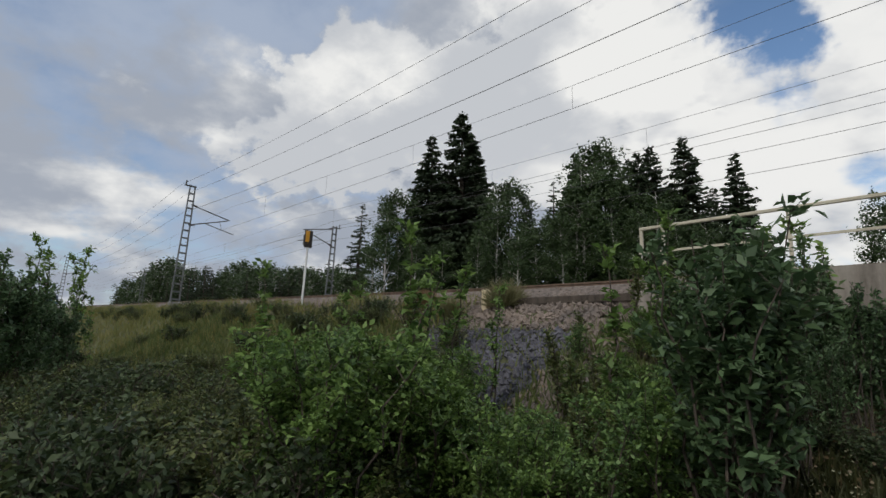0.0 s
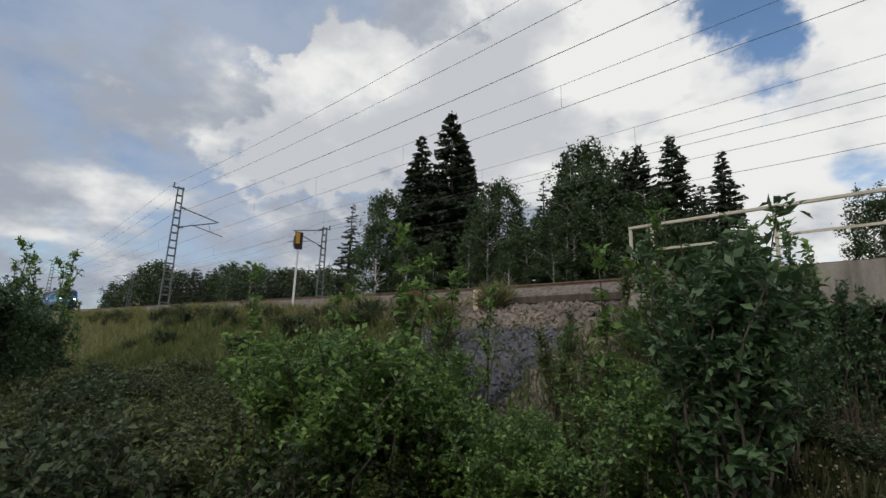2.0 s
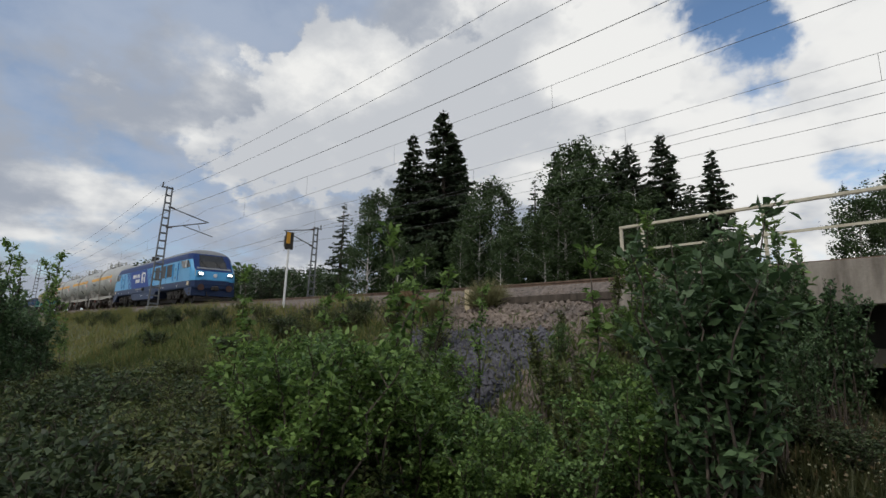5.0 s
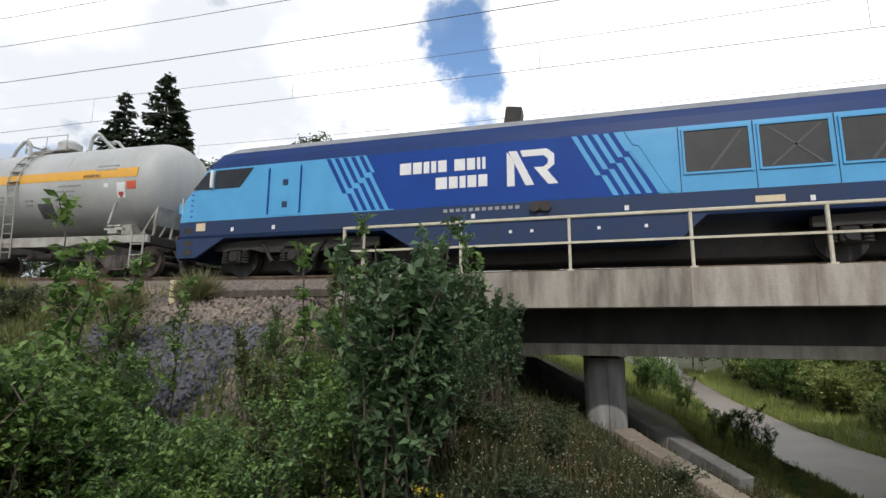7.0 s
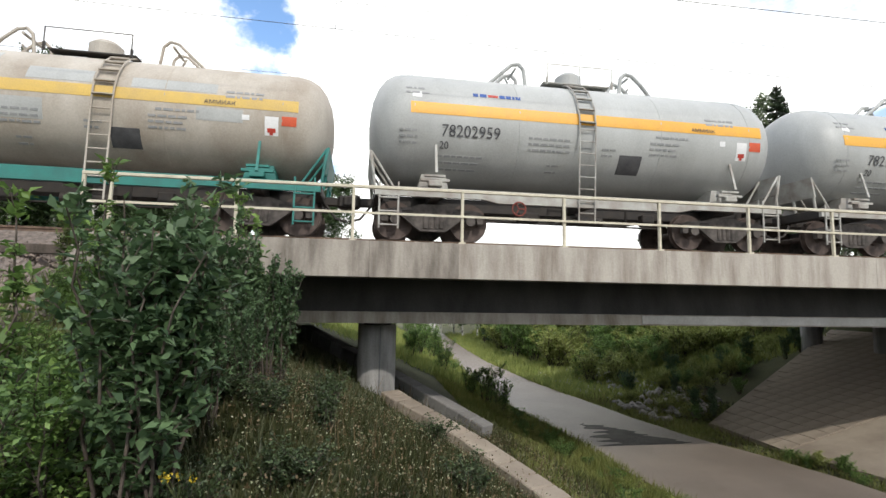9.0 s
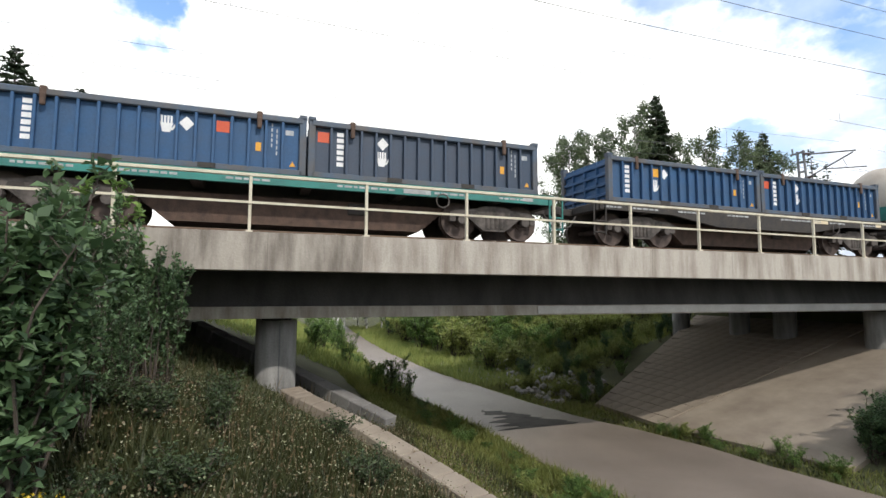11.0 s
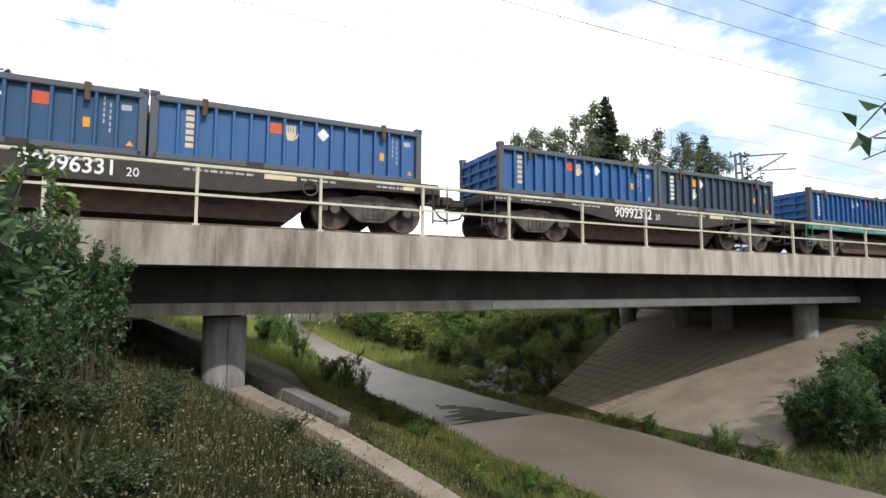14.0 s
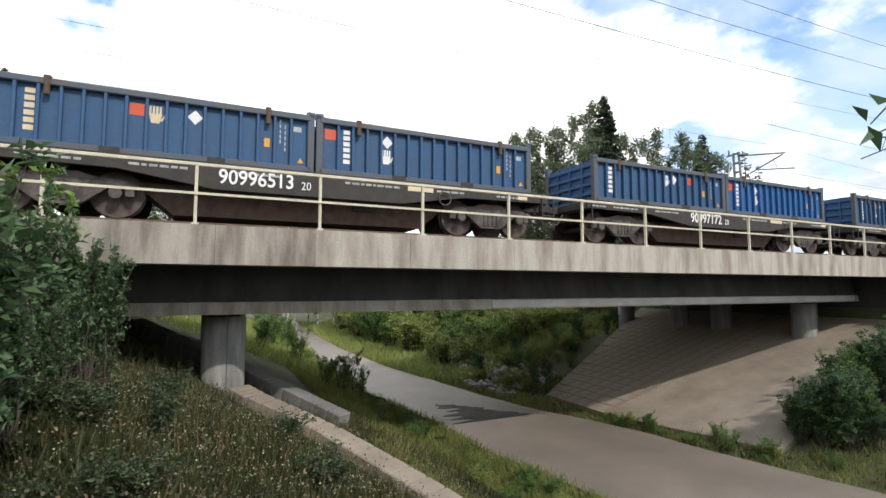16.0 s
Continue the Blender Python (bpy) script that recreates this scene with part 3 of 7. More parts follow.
def build_kerbs():
    for plan, w, h, lab in (([(4.8, 1.3), (5.06, 0.9), (5.69, 0.35), (6.2, -0.25), (6.78, -1.4), (7.2, -2.4), (7.65, -4.2)], 0.45, 0.36, "sunlit concrete kerb beam edging the grassy bank"),
                            ([(2.6, 6.1), (3.16, 5.5), (4.17, 4.46), (5.21, 3.36), (6.2, 2.04), (6.8, 1.2)], 0.36, 0.7, "weathered concrete edge beam stepping down the bank")):
        rows = [(x, y, ground_z(x, y) + (0.22 if w > 0.4 else 0.36)) for x, y in plan]
        kb = empty("concrete_kerb", pose(0, 0, 0))
        for a, b in zip(rows, rows[1:]):
            n = 3
            for i in range(n):
                p, q = Vector(a).lerp(Vector(b), i / n), Vector(a).lerp(Vector(b), (i + 1) / n)
                bm = bmesh.new()
                d = q - p
                box(bm, (p + q) / 2 - Vector((0, 0, h / 2 - 0.02)), (w, d.length - 0.015, h), rot=d.to_track_quat("Y", "Z").to_matrix().to_4x4(), bevel=0.02)
                part("kerb_stone", bm, M_PAVE if w > 0.4 else M_CONC_DARK, kb)
        tagged(kb, lab, "kerb", "bank kerbs")


build_kerbs()


# crushed stone on the embankment shoulder
def build_stones():
    upper, lower = ([], []), ([], [])
    rnd = random.Random(4)
    base = [Vector(p).normalized() for p in ((1, 0.1, 0), (-1, 0, 0.1), (0, 1, 0), (0.1, -1, 0), (0, 0, 1), (0, 0.1, -1))]
    tri = ((0, 2, 4), (2, 1, 4), (1, 3, 4), (3, 0, 4), (2, 0, 5), (1, 2, 5), (3, 1, 5), (0, 3, 5))
    for i in range(24000):
        if i >= 15000:
            # along the edge of the bed, over the bridge too
            x, y = rnd.uniform(-24, 27), rnd.uniform(0.18, 2.15)
            bed = rail_z(x) - 0.73 + max(0.0, y - 1.35) * 0.59
            base_z = max(bed, 5.0) if x > -0.4 and y < 1.5 else max(bed, ground_z(x, y) if x < 0 else bed)
            r = rnd.uniform(0.03, 0.065)
            c = Vector((x, y, base_z + r * 0.3))
            rot = Euler((rnd.random() * 6, rnd.random() * 6, rnd.random() * 6)).to_matrix()
            vs, fs = upper
            k = len(vs)
            vs += [c + rot @ (b * r * rnd.uniform(0.7, 1.3)) for b in base]
            fs += [tuple(k + v for v in t) for t in tri]
            continue
        x = rnd.uniform(-26, 1.2) if i % 3 else rnd.uniform(-7, 1.0)
        y = rnd.uniform(-3.4, 1.6)
        lim = -3.4 if -6.5 < x < 0 else -0.9
        if y < lim + 0.5 * noise.noise((x, 0, 9)):
            continue
        r = rnd.uniform(0.035, 0.085)
        c = Vector((x, y, ground_z(x, y) + r * 0.35))
        rot = Euler((rnd.random() * 6, rnd.random() * 6, rnd.random() * 6)).to_matrix()
        vs, fs = lower if y < -0.95 + 0.5 * noise.noise((x * 0.8, y, 2)) and -5.6 < x + 0.6 * noise.noise((y, 3, x)) < -1.3 else upper
        k = len(vs)
        vs += [c + rot @ (b * r * rnd.uniform(0.7, 1.3)) for b in base]
        fs += [tuple(k + v for v in t) for t in tri]
    for (vs, fs), c1, c2, lab in ((upper, (0.25, 0.20, 0.165), (0.11, 0.095, 0.088), "brown and grey crushed stone on the shoulder"),
                                  (lower, (0.12, 0.118, 0.14), (0.05, 0.05, 0.06), "dark bluish crushed stone down the bank")):
        me = bpy.data.meshes.new("crushed_stone")
        me.from_pydata(vs, [], fs)
        me.materials.append(mat("crushed_stone", c1, c2, 0.9, 1.2, 0.4, 20))
        tagged(new("crushed_stone", me), lab, "gravel", kind="stuff")


build_stones()


def build_rubble():
    """Loose broken stones at the foot of the far bank."""
    rnd = random.Random(9)
    first = []
    m = mat("grey_rubble", (0.40, 0.38, 0.36), (0.24, 0.225, 0.21), 0.9, 2, 0.4, 20)
    for k in range(4):
        bm = bmesh.new()
        bmesh.ops.create_icosphere(bm, subdivisions=1, radius=1.0)
        for v in bm.verts:
            v.co *= rnd.uniform(0.65, 1.15)
            v.co.z *= 0.7
        first.append(part("rubble_stone", bm, m))
    for i in range(320):
        y = rnd.uniform(7.5, 19)
        x = float(np.interp(y, [7, 12, 19], [14.2, 13.8, 13.4])) + rnd.uniform(0.5, 3.6)
        if y < 6.4 + 0.5 * (x - 15.9) + 0.5:
            continue
        s = rnd.uniform(0.08, 0.26)
        ob = copy_thing(first[i % 4], pose(0, 0, 0))
        ob.matrix_basis = Matrix.Translation((x, y, ground_z(x, y) + s * 0.25)) @ pose(0, 0, 0, 0, 0, rnd.uniform(0, 360)) @ Matrix.Diagonal((s, s * 0.8, s, 1))
        tagged(ob, "grey broken stone at the foot of the bank", "stone", "rubble on the far bank")
    for ob in first:
        bpy.data.objects.remove(ob)


build_rubble()


# ---- train ----
SPEED = 23.65


def coupling(t):
    """Where the coupling behind the locomotive is at t seconds."""
    return 4.4 + SPEED * (t - 7.5)


CARS = []
FACE = pose(0, 0, 0, 90, 0, 0)      # lettering that stands upright and faces -y


def plate(bm, outline, y, proud=0.006):
    prism(bm, outline, y - proud, y + 0.004)


def wheelset(parent, x, r, tread="wheel", n=28, m_wheel=None):
    m_wheel = m_wheel or M_WHEEL
    for s in (-1, 1):
        bm = bmesh.new()
        y = s * GAUGE / 2
        tube(bm, (0, -0.065, 0), (0, 0.065, 0), r, n)
        tube(bm, (0, -s * 0.085, 0), (0, -s * 0.055, 0), r + 0.03, n)
        tube(bm, (0, s * 0.02, 0), (0, s * 0.10, 0), r * 0.36, 16)
        part(tread, bm, m_wheel, parent, m=pose(x, y, r))
    bm = bmesh.new()
    tube(bm, (x, -1.05, r), (x, 1.05, r), 0.085, 12)
    part("axle", bm, M_WHEEL, parent)


def freight_bogie(name, parent, x):
    bg = empty(name)
    bg.parent = parent
    bg.matrix_basis = pose(x, 0, 0)
    for dx in (-0.925, 0.925):
        wheelset(bg, dx, 0.475)
    for s in (-1, 1):
        bm = bmesh.new()
        y0 = s * 1.02
        o = [(-1.25, 0.42), (-1.25, 0.66), (-1.05, 0.74), (-0.55, 0.78), (-0.3, 0.86), (0.3, 0.86), (0.55, 0.78), (1.05, 0.74), (1.25, 0.66), (1.25, 0.42), (1.1, 0.42), (1.08, 0.56), (0.8, 0.58),
             (0.45, 0.30), (0.3, 0.20), (-0.3, 0.20), (-0.45, 0.30), (-0.8, 0.58), (-1.08, 0.56), (-1.1, 0.42)]
        prism(bm, o, y0 - 0.07, y0 + 0.07)
        part("side_frame", bm, M_BOGIE, bg)
        for dx in (-0.62, 0.62):
            # black plate paints the dark inside a frame opening
            bm = bmesh.new()
            prism(bm, [(dx - 0.16, 0.62), (dx + 0.16, 0.62), (dx + 0.13, 0.71), (dx - 0.13, 0.71)] if dx < 0 else [(dx - 0.16, 0.62), (dx + 0.16, 0.62), (dx + 0.13, 0.71), (dx - 0.13, 0.71)], y0 + s * 0.074 - 0.003, y0 + s * 0.074 + 0.003)
            part("frame_opening", bm, M_BLACK, bg)
        bm = bmesh.new()
        for dx in (-0.2, -0.065, 0.07, 0.205):
            tube(bm, (dx, y0 + s * 0.06, 0.28), (dx, y0 + s * 0.06, 0.62), 0.055, 10)
        part("spring", bm, M_BOGIE, bg)
        for dx in (-0.925, 0.925):
            bm = bmesh.new()
            tube(bm, (dx, y0 - s * 0.05, 0.475), (dx, y0 + s * 0.12, 0.475), 0.12, 14)
            part("axle_box", bm, M_BOGIE, bg)
    bm = bmesh.new()
    box(bm, (0, 0, 0.7), (0.4, 2.1, 0.25), bevel=0.03)
    part("bolster", bm, M_BLACK, bg)


def coupler(parent, x, s):
    bm = bmesh.new()
    box(bm, (x - s * 0.45, 0, 1.02), (0.9, 0.2, 0.22), bevel=0.03)
    box(bm, (x - s * 0.12, 0, 1.02), (0.34, 0.36, 0.34), bevel=0.06)
    box(bm, (x - s * 0.05, -0.22, 1.02), (0.2, 0.16, 0.26), bevel=0.04)
    part("coupler", bm, M_BLACK, parent)
    bm = bmesh.new()
    pts = [Vector((x - s * 0.55, -0.45, 0.85)), Vector((x - s * 0.3, -0.5, 0.52)), Vector((x - s * 0.02, -0.45, 0.45))]
    for a, b in zip(pts, pts[1:]):
        tube(bm, a, b, 0.03, 8)
    part("brake_hose", bm, M_BLACK, parent)


# locomotive: local x from the rear coupling, z from rail level
LOCO_L, LOCO_MID = 22.9, 11.45


def loco_half(z):
    return float(np.interp(z, [0.5, 1.0, 1.65, 2.2, 2.45, 2.95, 3.45, 3.7, 3.9], [11.08, 11.1, 11.12, 11.0, 10.75, 10.4, 10.0, 9.7, 9.2]))


def loco_ring(z, w):
    """Plan outline at height z, ends drawn in at the corners."""
    h = loco_half(z)
    e = 0.34 * (w / 1.5)
    pts = []
    for s in (1, -1):
        side = [(h - 0.5, w), (h - 0.22, w - 0.05 * e / 0.34), (h - 0.06, w - 0.2), (h, w - 0.5)]
        pts += [(LOCO_MID + s * x, s * y) for x, y in [(q[0], -q[1]) for q in side]]
        pts += [(LOCO_MID + s * x, s * y) for x, y in side[::-1]]
    return [(x, y, z) for x, y in pts]


def white_letters(parent, x, z, widths, h, y, gap=0.05):
    """A brand mark as plain white blocks."""
    bm = bmesh.new()
    for w in widths:
        if w > 0:
            o = [(x, z), (x + w, z), (x + w, z + h), (x, z + h)]
            plate(bm, o, y)
        x += abs(w) + gap
    part("brand_block", bm, M_WHITE, parent, "plain white block mark")


def build_loco():
    lo = empty("locomotive")
    Y = -1.5
    bm = bmesh.new()
    loft(bm, [loco_ring(1.02, 1.46), loco_ring(1.12, 1.5), loco_ring(1.53, 1.5)])
    part("lower_body", bm, M_NAVY, lo, "navy blue lower body band")
    bm = bmesh.new()
    loft(bm, [loco_ring(1.53, 1.5), loco_ring(1.65, 1.5), loco_ring(2.2, 1.5), loco_ring(2.45, 1.5), loco_ring(2.95, 1.49), loco_ring(3.05, 1.485)])
    ub = part("upper_body", bm, M_LBLUE, lo, "light blue painted body side, navy front")
    ub.data.materials.append(M_NAVYTOP)
    for f in ub.data.polygons:
        if abs(f.normal.x) > 0.62 and f.center.z > 2.2:
            f.material_index = 1
    bm = bmesh.new()
    loft(bm, [loco_ring(3.052, 1.488), loco_ring(3.3, 1.44), loco_ring(3.5, 1.36)])
    part("roof_band", bm, M_NAVYTOP, lo, "deep navy band under the roof")
    bm = bmesh.new()
    loft(bm, [loco_ring(3.502, 1.36), loco_ring(3.72, 1.12), loco_ring(3.88, 0.7)])
    part("roof", bm, M_ROOFG, lo, "grey dusty roof")
    # deep blue panel between the slanted stripes
    bm = bmesh.new()
    plate(bm, [(6.3, 3.04), (7.1, 1.535), (13.35, 1.535), (12.45, 3.04)], Y)
    part("blue_panel", bm, M_DBLUE, lo, "deep blue side panel")
    for x0, m, dy in ((5.15, M_DBLUE, 0.003), (11.5, M_LBLUE, 0.012)):
        bm = bmesh.new()
        for i in range(6):
            a = x0 + 0.235 * i
            zm = 2.05 + 0.13 * i
            sh = 0.52
            if zm < 3.0:
                plate(bm, [(a, 3.03), (a + 0.12, 3.03), (a + 0.12 + (3.03 - zm) * sh, zm), (a + (3.03 - zm) * sh, zm)], Y, dy)
            b = a + 0.12
            plate(bm, [(b + (3.03 - zm) * sh, zm - 0.01), (b + 0.12 + (3.03 - zm) * sh, zm - 0.01), (b + 0.12 + 1.45 * sh, 1.56), (b + 1.45 * sh, 1.56)], Y, dy)
        part("slanted_stripes", bm, m, lo, "slanted livery stripes")
    # brand mark: two rows of white blocks and an angular emblem
    Yp = Y - 0.006
    white_letters(lo, 7.25, 2.42, [0.3, 0.23, 0.15, 0.13, 0.22, -0.1, 0.27, 0.2, 0.08, 0.08], 0.3, Yp)
    white_letters(lo, 8.2, 1.98, [0.29, 0.22, 0.15, 0.22, 0.22], 0.3, Yp)
    bm = bmesh.new()
    plate(bm, [(9.98, 1.93), (10.16, 1.93), (10.16, 2.55), (9.98, 2.8)], Yp)
    plate(bm, [(10.02, 2.80), (10.22, 2.80), (10.62, 1.93), (10.42, 1.93)], Yp)
    plate(bm, [(10.36, 2.64), (10.85, 2.64), (10.95, 2.55), (10.95, 2.45), (10.85, 2.36), (10.62, 2.36), (10.95, 1.93), (11.18, 1.93), (10.93, 2.27), (11.1, 2.4), (11.1, 2.66), (10.93, 2.80), (10.30, 2.80)], Yp)
    part("emblem", bm, M_WHITE, lo, "angular white emblem")
    # side windows of the engine room
    for i, x0 in enumerate((13.86, 15.34, 16.84)):
        wd = 1.36
        bm = bmesh.new()
        for o in ([(x0, 1.92), (x0 + wd, 1.92), (x0 + wd, 1.97), (x0, 1.97)], [(x0, 2.91), (x0 + wd, 2.91), (x0 + wd, 2.96), (x0, 2.96)],
                  [(x0, 1.97), (x0 + 0.045, 1.97), (x0 + 0.045, 2.91), (x0, 2.91)], [(x0 + wd - 0.045, 1.97), (x0 + wd, 1.97), (x0 + wd, 2.91), (x0 + wd - 0.045, 2.91)]):
            plate(bm, o, Y, 0.03)
        wn = part("air_intake", bm, M_LBLUE, lo, "light blue framed intake window")
        bm = bmesh.new()
        plate(bm, [(x0 + 0.045, 1.97), (x0 + wd - 0.045, 1.97), (x0 + wd - 0.045, 2.91), (x0 + 0.045, 2.91)], Y, 0.008)
        part("pane", bm, M_GRILL, wn, "dark mesh pane")
        bm = bmesh.new()
        for flip in ((0, 1) if i == 1 else (0,)):
            xa, xb = (x0 + 0.5, x0 + 1.15) if not flip else (x0 + 1.15, x0 + 0.15)
            za, zb = (2.0, 2.85)
            if i == 1:
                xa, xb = (x0 + 0.2, x0 + 1.15) if not flip else (x0 + 1.15, x0 + 0.2)
            plate(bm, [(xa, za), (xa + 0.07, za), (xb + 0.07, zb), (xb, zb)], Y, 0.014)
        part("brace", bm, M_BRACE, wn, "faint grey brace")
        bm = bmesh.new()
        plate(bm, [(x0 - 0.075, 1.54), (x0 - 0.06, 1.54), (x0 - 0.06, 3.03), (x0 - 0.075, 3.03)], Y, 0.008)
        part("panel_joint", bm, M_NAVY, lo)
    # cab doors with grab rails, cab windows and mirror, for both ends
    for s in (1, -1):
        def mx(v):
            return LOCO_MID + s * v
        def P(pts):
            return [(mx(a), b) for a, b in pts]
        dr = bmesh.new()
        plate(dr, P([(7.05, 1.56), (7.95, 1.56), (7.95, 3.0), (7.05, 3.0)]), Y, 0.012)
        door = part("cab_door", dr, M_LBLUE, lo)
        for a in (7.02, 8.0):
            bm = bmesh.new()
            plate(bm, P([(a, 1.62), (a + 0.055, 1.62), (a + 0.055, 2.92), (a, 2.92)]), Y, 0.014)
            part("recess", bm, M_DBLUE, door)
            bm = bmesh.new()
            tube(bm, (mx(a + 0.027), Y - 0.06, 1.65), (mx(a + 0.027), Y - 0.06, 2.9), 0.015, 8)
            tube(bm, (mx(a + 0.027), Y - 0.06, 1.67), (mx(a + 0.027), Y + 0.0, 1.67), 0.012, 6)
            tube(bm, (mx(a + 0.027), Y - 0.06, 2.88), (mx(a + 0.027), Y + 0.0, 2.88), 0.012, 6)
            part("grab_rail", bm, M_LBLUE, door)
        bm = bmesh.new()
        for z in (1.78, 2.4):
            plate(bm, P([(7.42, z), (7.58, z), (7.58, z + 0.17), (7.42, z + 0.17)]), Y - 0.012, 0.006)
        part("door_lock", bm, M_NAVY, door)
        bm = bmesh.new()
        plate(bm, P([(8.55, 2.99), (8.95, 2.45), (9.78, 2.45), (9.78, 2.99)]), Y + 0.004, 0.018)
        part("side_window", bm, M_GLASS, lo, "dark cab side window")
        bm = bmesh.new()
        plate(bm, P([(9.9, 2.45), (10.5, 2.47), (10.05, 2.95), (9.9, 2.99)]), Y + 0.005, 0.018)
        part("quarter_window", bm, M_GLASS, lo, "dark cab quarter window")
        bm = bmesh.new()
        for z in (1.66, 1.82, 1.98, 2.14, 2.3):
            plate(bm, P([(10.46, z), (10.54, z), (10.54, z + 0.035), (10.46, z + 0.035)]), Y, 0.004)
        part("side_louvre", bm, M_DBLUE, lo)
        bm = bmesh.new()
        box(bm, (mx(9.85), Y - 0.06, 2.72), (0.09, 0.1, 0.52), bevel=0.02)
        part("mirror", bm, M_WHITE, lo, "white folded mirror")
        # windscreen on the raked front
        bm = bmesh.new()
        ring = []
        for z, w in ((2.5, 1.16), (2.95, 1.14), (3.42, 0.98)):
            h = loco_half(z) + 0.015
            ring.append([(mx(h - 0.05), -w, z), (mx(h), -w * 0.72, z), (mx(h), w * 0.72, z), (mx(h - 0.05), w, z)])
        loft(bm, ring, cap=False, closed=False)
        bmesh.ops.solidify(bm, geom=bm.faces, thickness=0.01)
        part("windscreen", bm, M_GLASS, lo, "wide dark windscreen")
        bm = bmesh.new()
        box(bm, (mx(10.74), 0, 2.42), (0.3, 2.3, 0.09), rot=pose(0, 0, 0, 0, s * 30, 0), bevel=0.02)
        part("nose_ledge", bm, M_ROOFG, lo)
        for y in (-1.02, 1.02):
            bm = bmesh.new()
            box(bm, (mx(11.02), y, 2.0), (0.3, 0.5, 0.4), rot=pose(0, 0, 0, 0, 0, -s * (8 if y > 0 else -8)), bevel=0.05)
            box(bm, (mx(11.17), y, 2.0), (0.03, 0.42, 0.3), rot=pose(0, 0, 0, 0, 0, -s * (8 if y > 0 else -8)), bevel=0.01)
            hd = part("headlight_housing", bm, M_LBLUE, lo, "light blue headlight housing")
            bm = bmesh.new()
            box(bm, (mx(11.185), y, 2.0), (0.012, 0.36, 0.24), rot=pose(0, 0, 0, 0, 0, -s * (8 if y > 0 else -8)))
            part("lamp_panel", bm, M_BLACK, hd)
            for dz in (-0.09, 0.09):
                bm = bmesh.new()
                tube(bm, (mx(11.17), y + dz, 2.0), (mx(11.205), y + dz, 2.0), 0.075, 14)
                part("headlight", bm, M_LAMPLIT if s > 0 else M_LAMP, hd, "round lit headlight" if s > 0 else "round clear headlight")
        bm = bmesh.new()
        tube(bm, (mx(10.95), 0, 1.92), (mx(11.13), 0, 1.92), 0.13, 18)
        part("round_badge", bm, M_WHITE, lo)
        # wipers and the dark mask below the lamps
        for y in (-0.5, 0.5):
            bm = bmesh.new()
            tube(bm, (mx(loco_half(2.5) + 0.04), y, 2.5), (mx(loco_half(3.0) + 0.04), y - 0.32, 3.0), 0.014, 6)
            part("wiper", bm, M_BLACK, lo)
        bm = bmesh.new()
        box(bm, (mx(11.1), 0, 1.42), (0.06, 2.0, 0.34), bevel=0.02)
        part("front_panel", bm, M_NAVY, lo, "dark front panel above the buffers")
        bm = bmesh.new()
        for y in (-1.3, 1.3):
            tube(bm, (mx(10.98), y, 1.2), (mx(11.02), y, 2.3), 0.018, 6)
        part("front_handrail", bm, M_RAILING, lo)
        # front skirt, steps, buffers
        bm = bmesh.new()
        prism(bm, P([(9.35, 1.05), (10.3, 0.5), (10.92, 0.5), (10.98, 1.05)]), -1.47, -1.37)
        prism(bm, P([(9.35, 1.05), (10.3, 0.5), (10.92, 0.5), (10.98, 1.05)]), 1.37, 1.47)
        box(bm, (mx(10.9), 0, 0.78), (0.12, 2.74, 0.55))
        part("front_skirt", bm, M_NAVY, lo, "navy skirt around the buffer beam")
        # shade inside the step recesses, painted as flat black plates
        bm = bmesh.new()
        for z in (0.58, 0.84, 1.2):
            plate(bm, P([(10.42, z), (10.7, z), (10.7, z + 0.15), (10.42, z + 0.15)]), Y if z > 1 else -1.47, 0.008)
        part("step_recess", bm, M_BLACK, lo)
        for y in (-0.95, 0.95):
            bm = bmesh.new()
            tube(bm, (mx(10.98), y, 1.06), (mx(11.26), y, 1.06), 0.1, 14)
            tube(bm, (mx(11.26), y, 1.06), (mx(11.3), y, 1.06), 0.22, 20)
            part("buffer", bm, M_BUFFER, lo, "reddish brown side buffer")
        bm = bmesh.new()
        box(bm, (mx(10.95), 0, 0.28), (0.12, 2.5, 0.3), rot=pose(0, 0, 0, 0, s * 12, 0), bevel=0.02)
        part("snow_plough", bm, M_BLACK, lo)
        coupler(lo, LOCO_MID + s * 11.45, s)
        # three-axle bogie
        bg = empty("bogie")
        bg.parent = lo
        bg.matrix_basis = pose(mx(7.35), 0, 0)
        for dx in (-1.85, 0, 1.85):
            wheelset(bg, dx, 0.51, m_wheel=M_LOCOBOGIE)
            for sy in (-1, 1):
                bm = bmesh.new()
                box(bm, (dx, sy * 1.14, 0.52), (0.36, 0.18, 0.34), bevel=0.04)
                tube(bm, (dx, sy * 1.2, 0.52), (dx, sy * 1.27, 0.52), 0.13, 14)
                part("axle_box", bm, M_LOCOBOGIE, bg)
                for ds in (-0.32, 0.32):
                    bm = bmesh.new()
                    for kz in range(5):
                        tube(bm, (dx + ds, sy * 1.15, 0.36 + 0.075 * kz), (dx + ds, sy * 1.15, 0.405 + 0.075 * kz), 0.1, 12)
                    part("coil_spring", bm, M_LOCOBOGIE, bg)
        for sy in (-1, 1):
            bm = bmesh.new()
            prism(bm, [(-2.5, 0.7), (-2.5, 0.92), (-1.2, 0.98), (1.2, 0.98), (2.5, 0.92), (2.5, 0.7), (1.3, 0.72), (0.9, 0.62), (-0.9, 0.62), (-1.3, 0.72)], sy * 1.13 - 0.08, sy * 1.13 + 0.08)
            part("bogie_frame", bm, M_BLACK, bg)
            bm = bmesh.new()
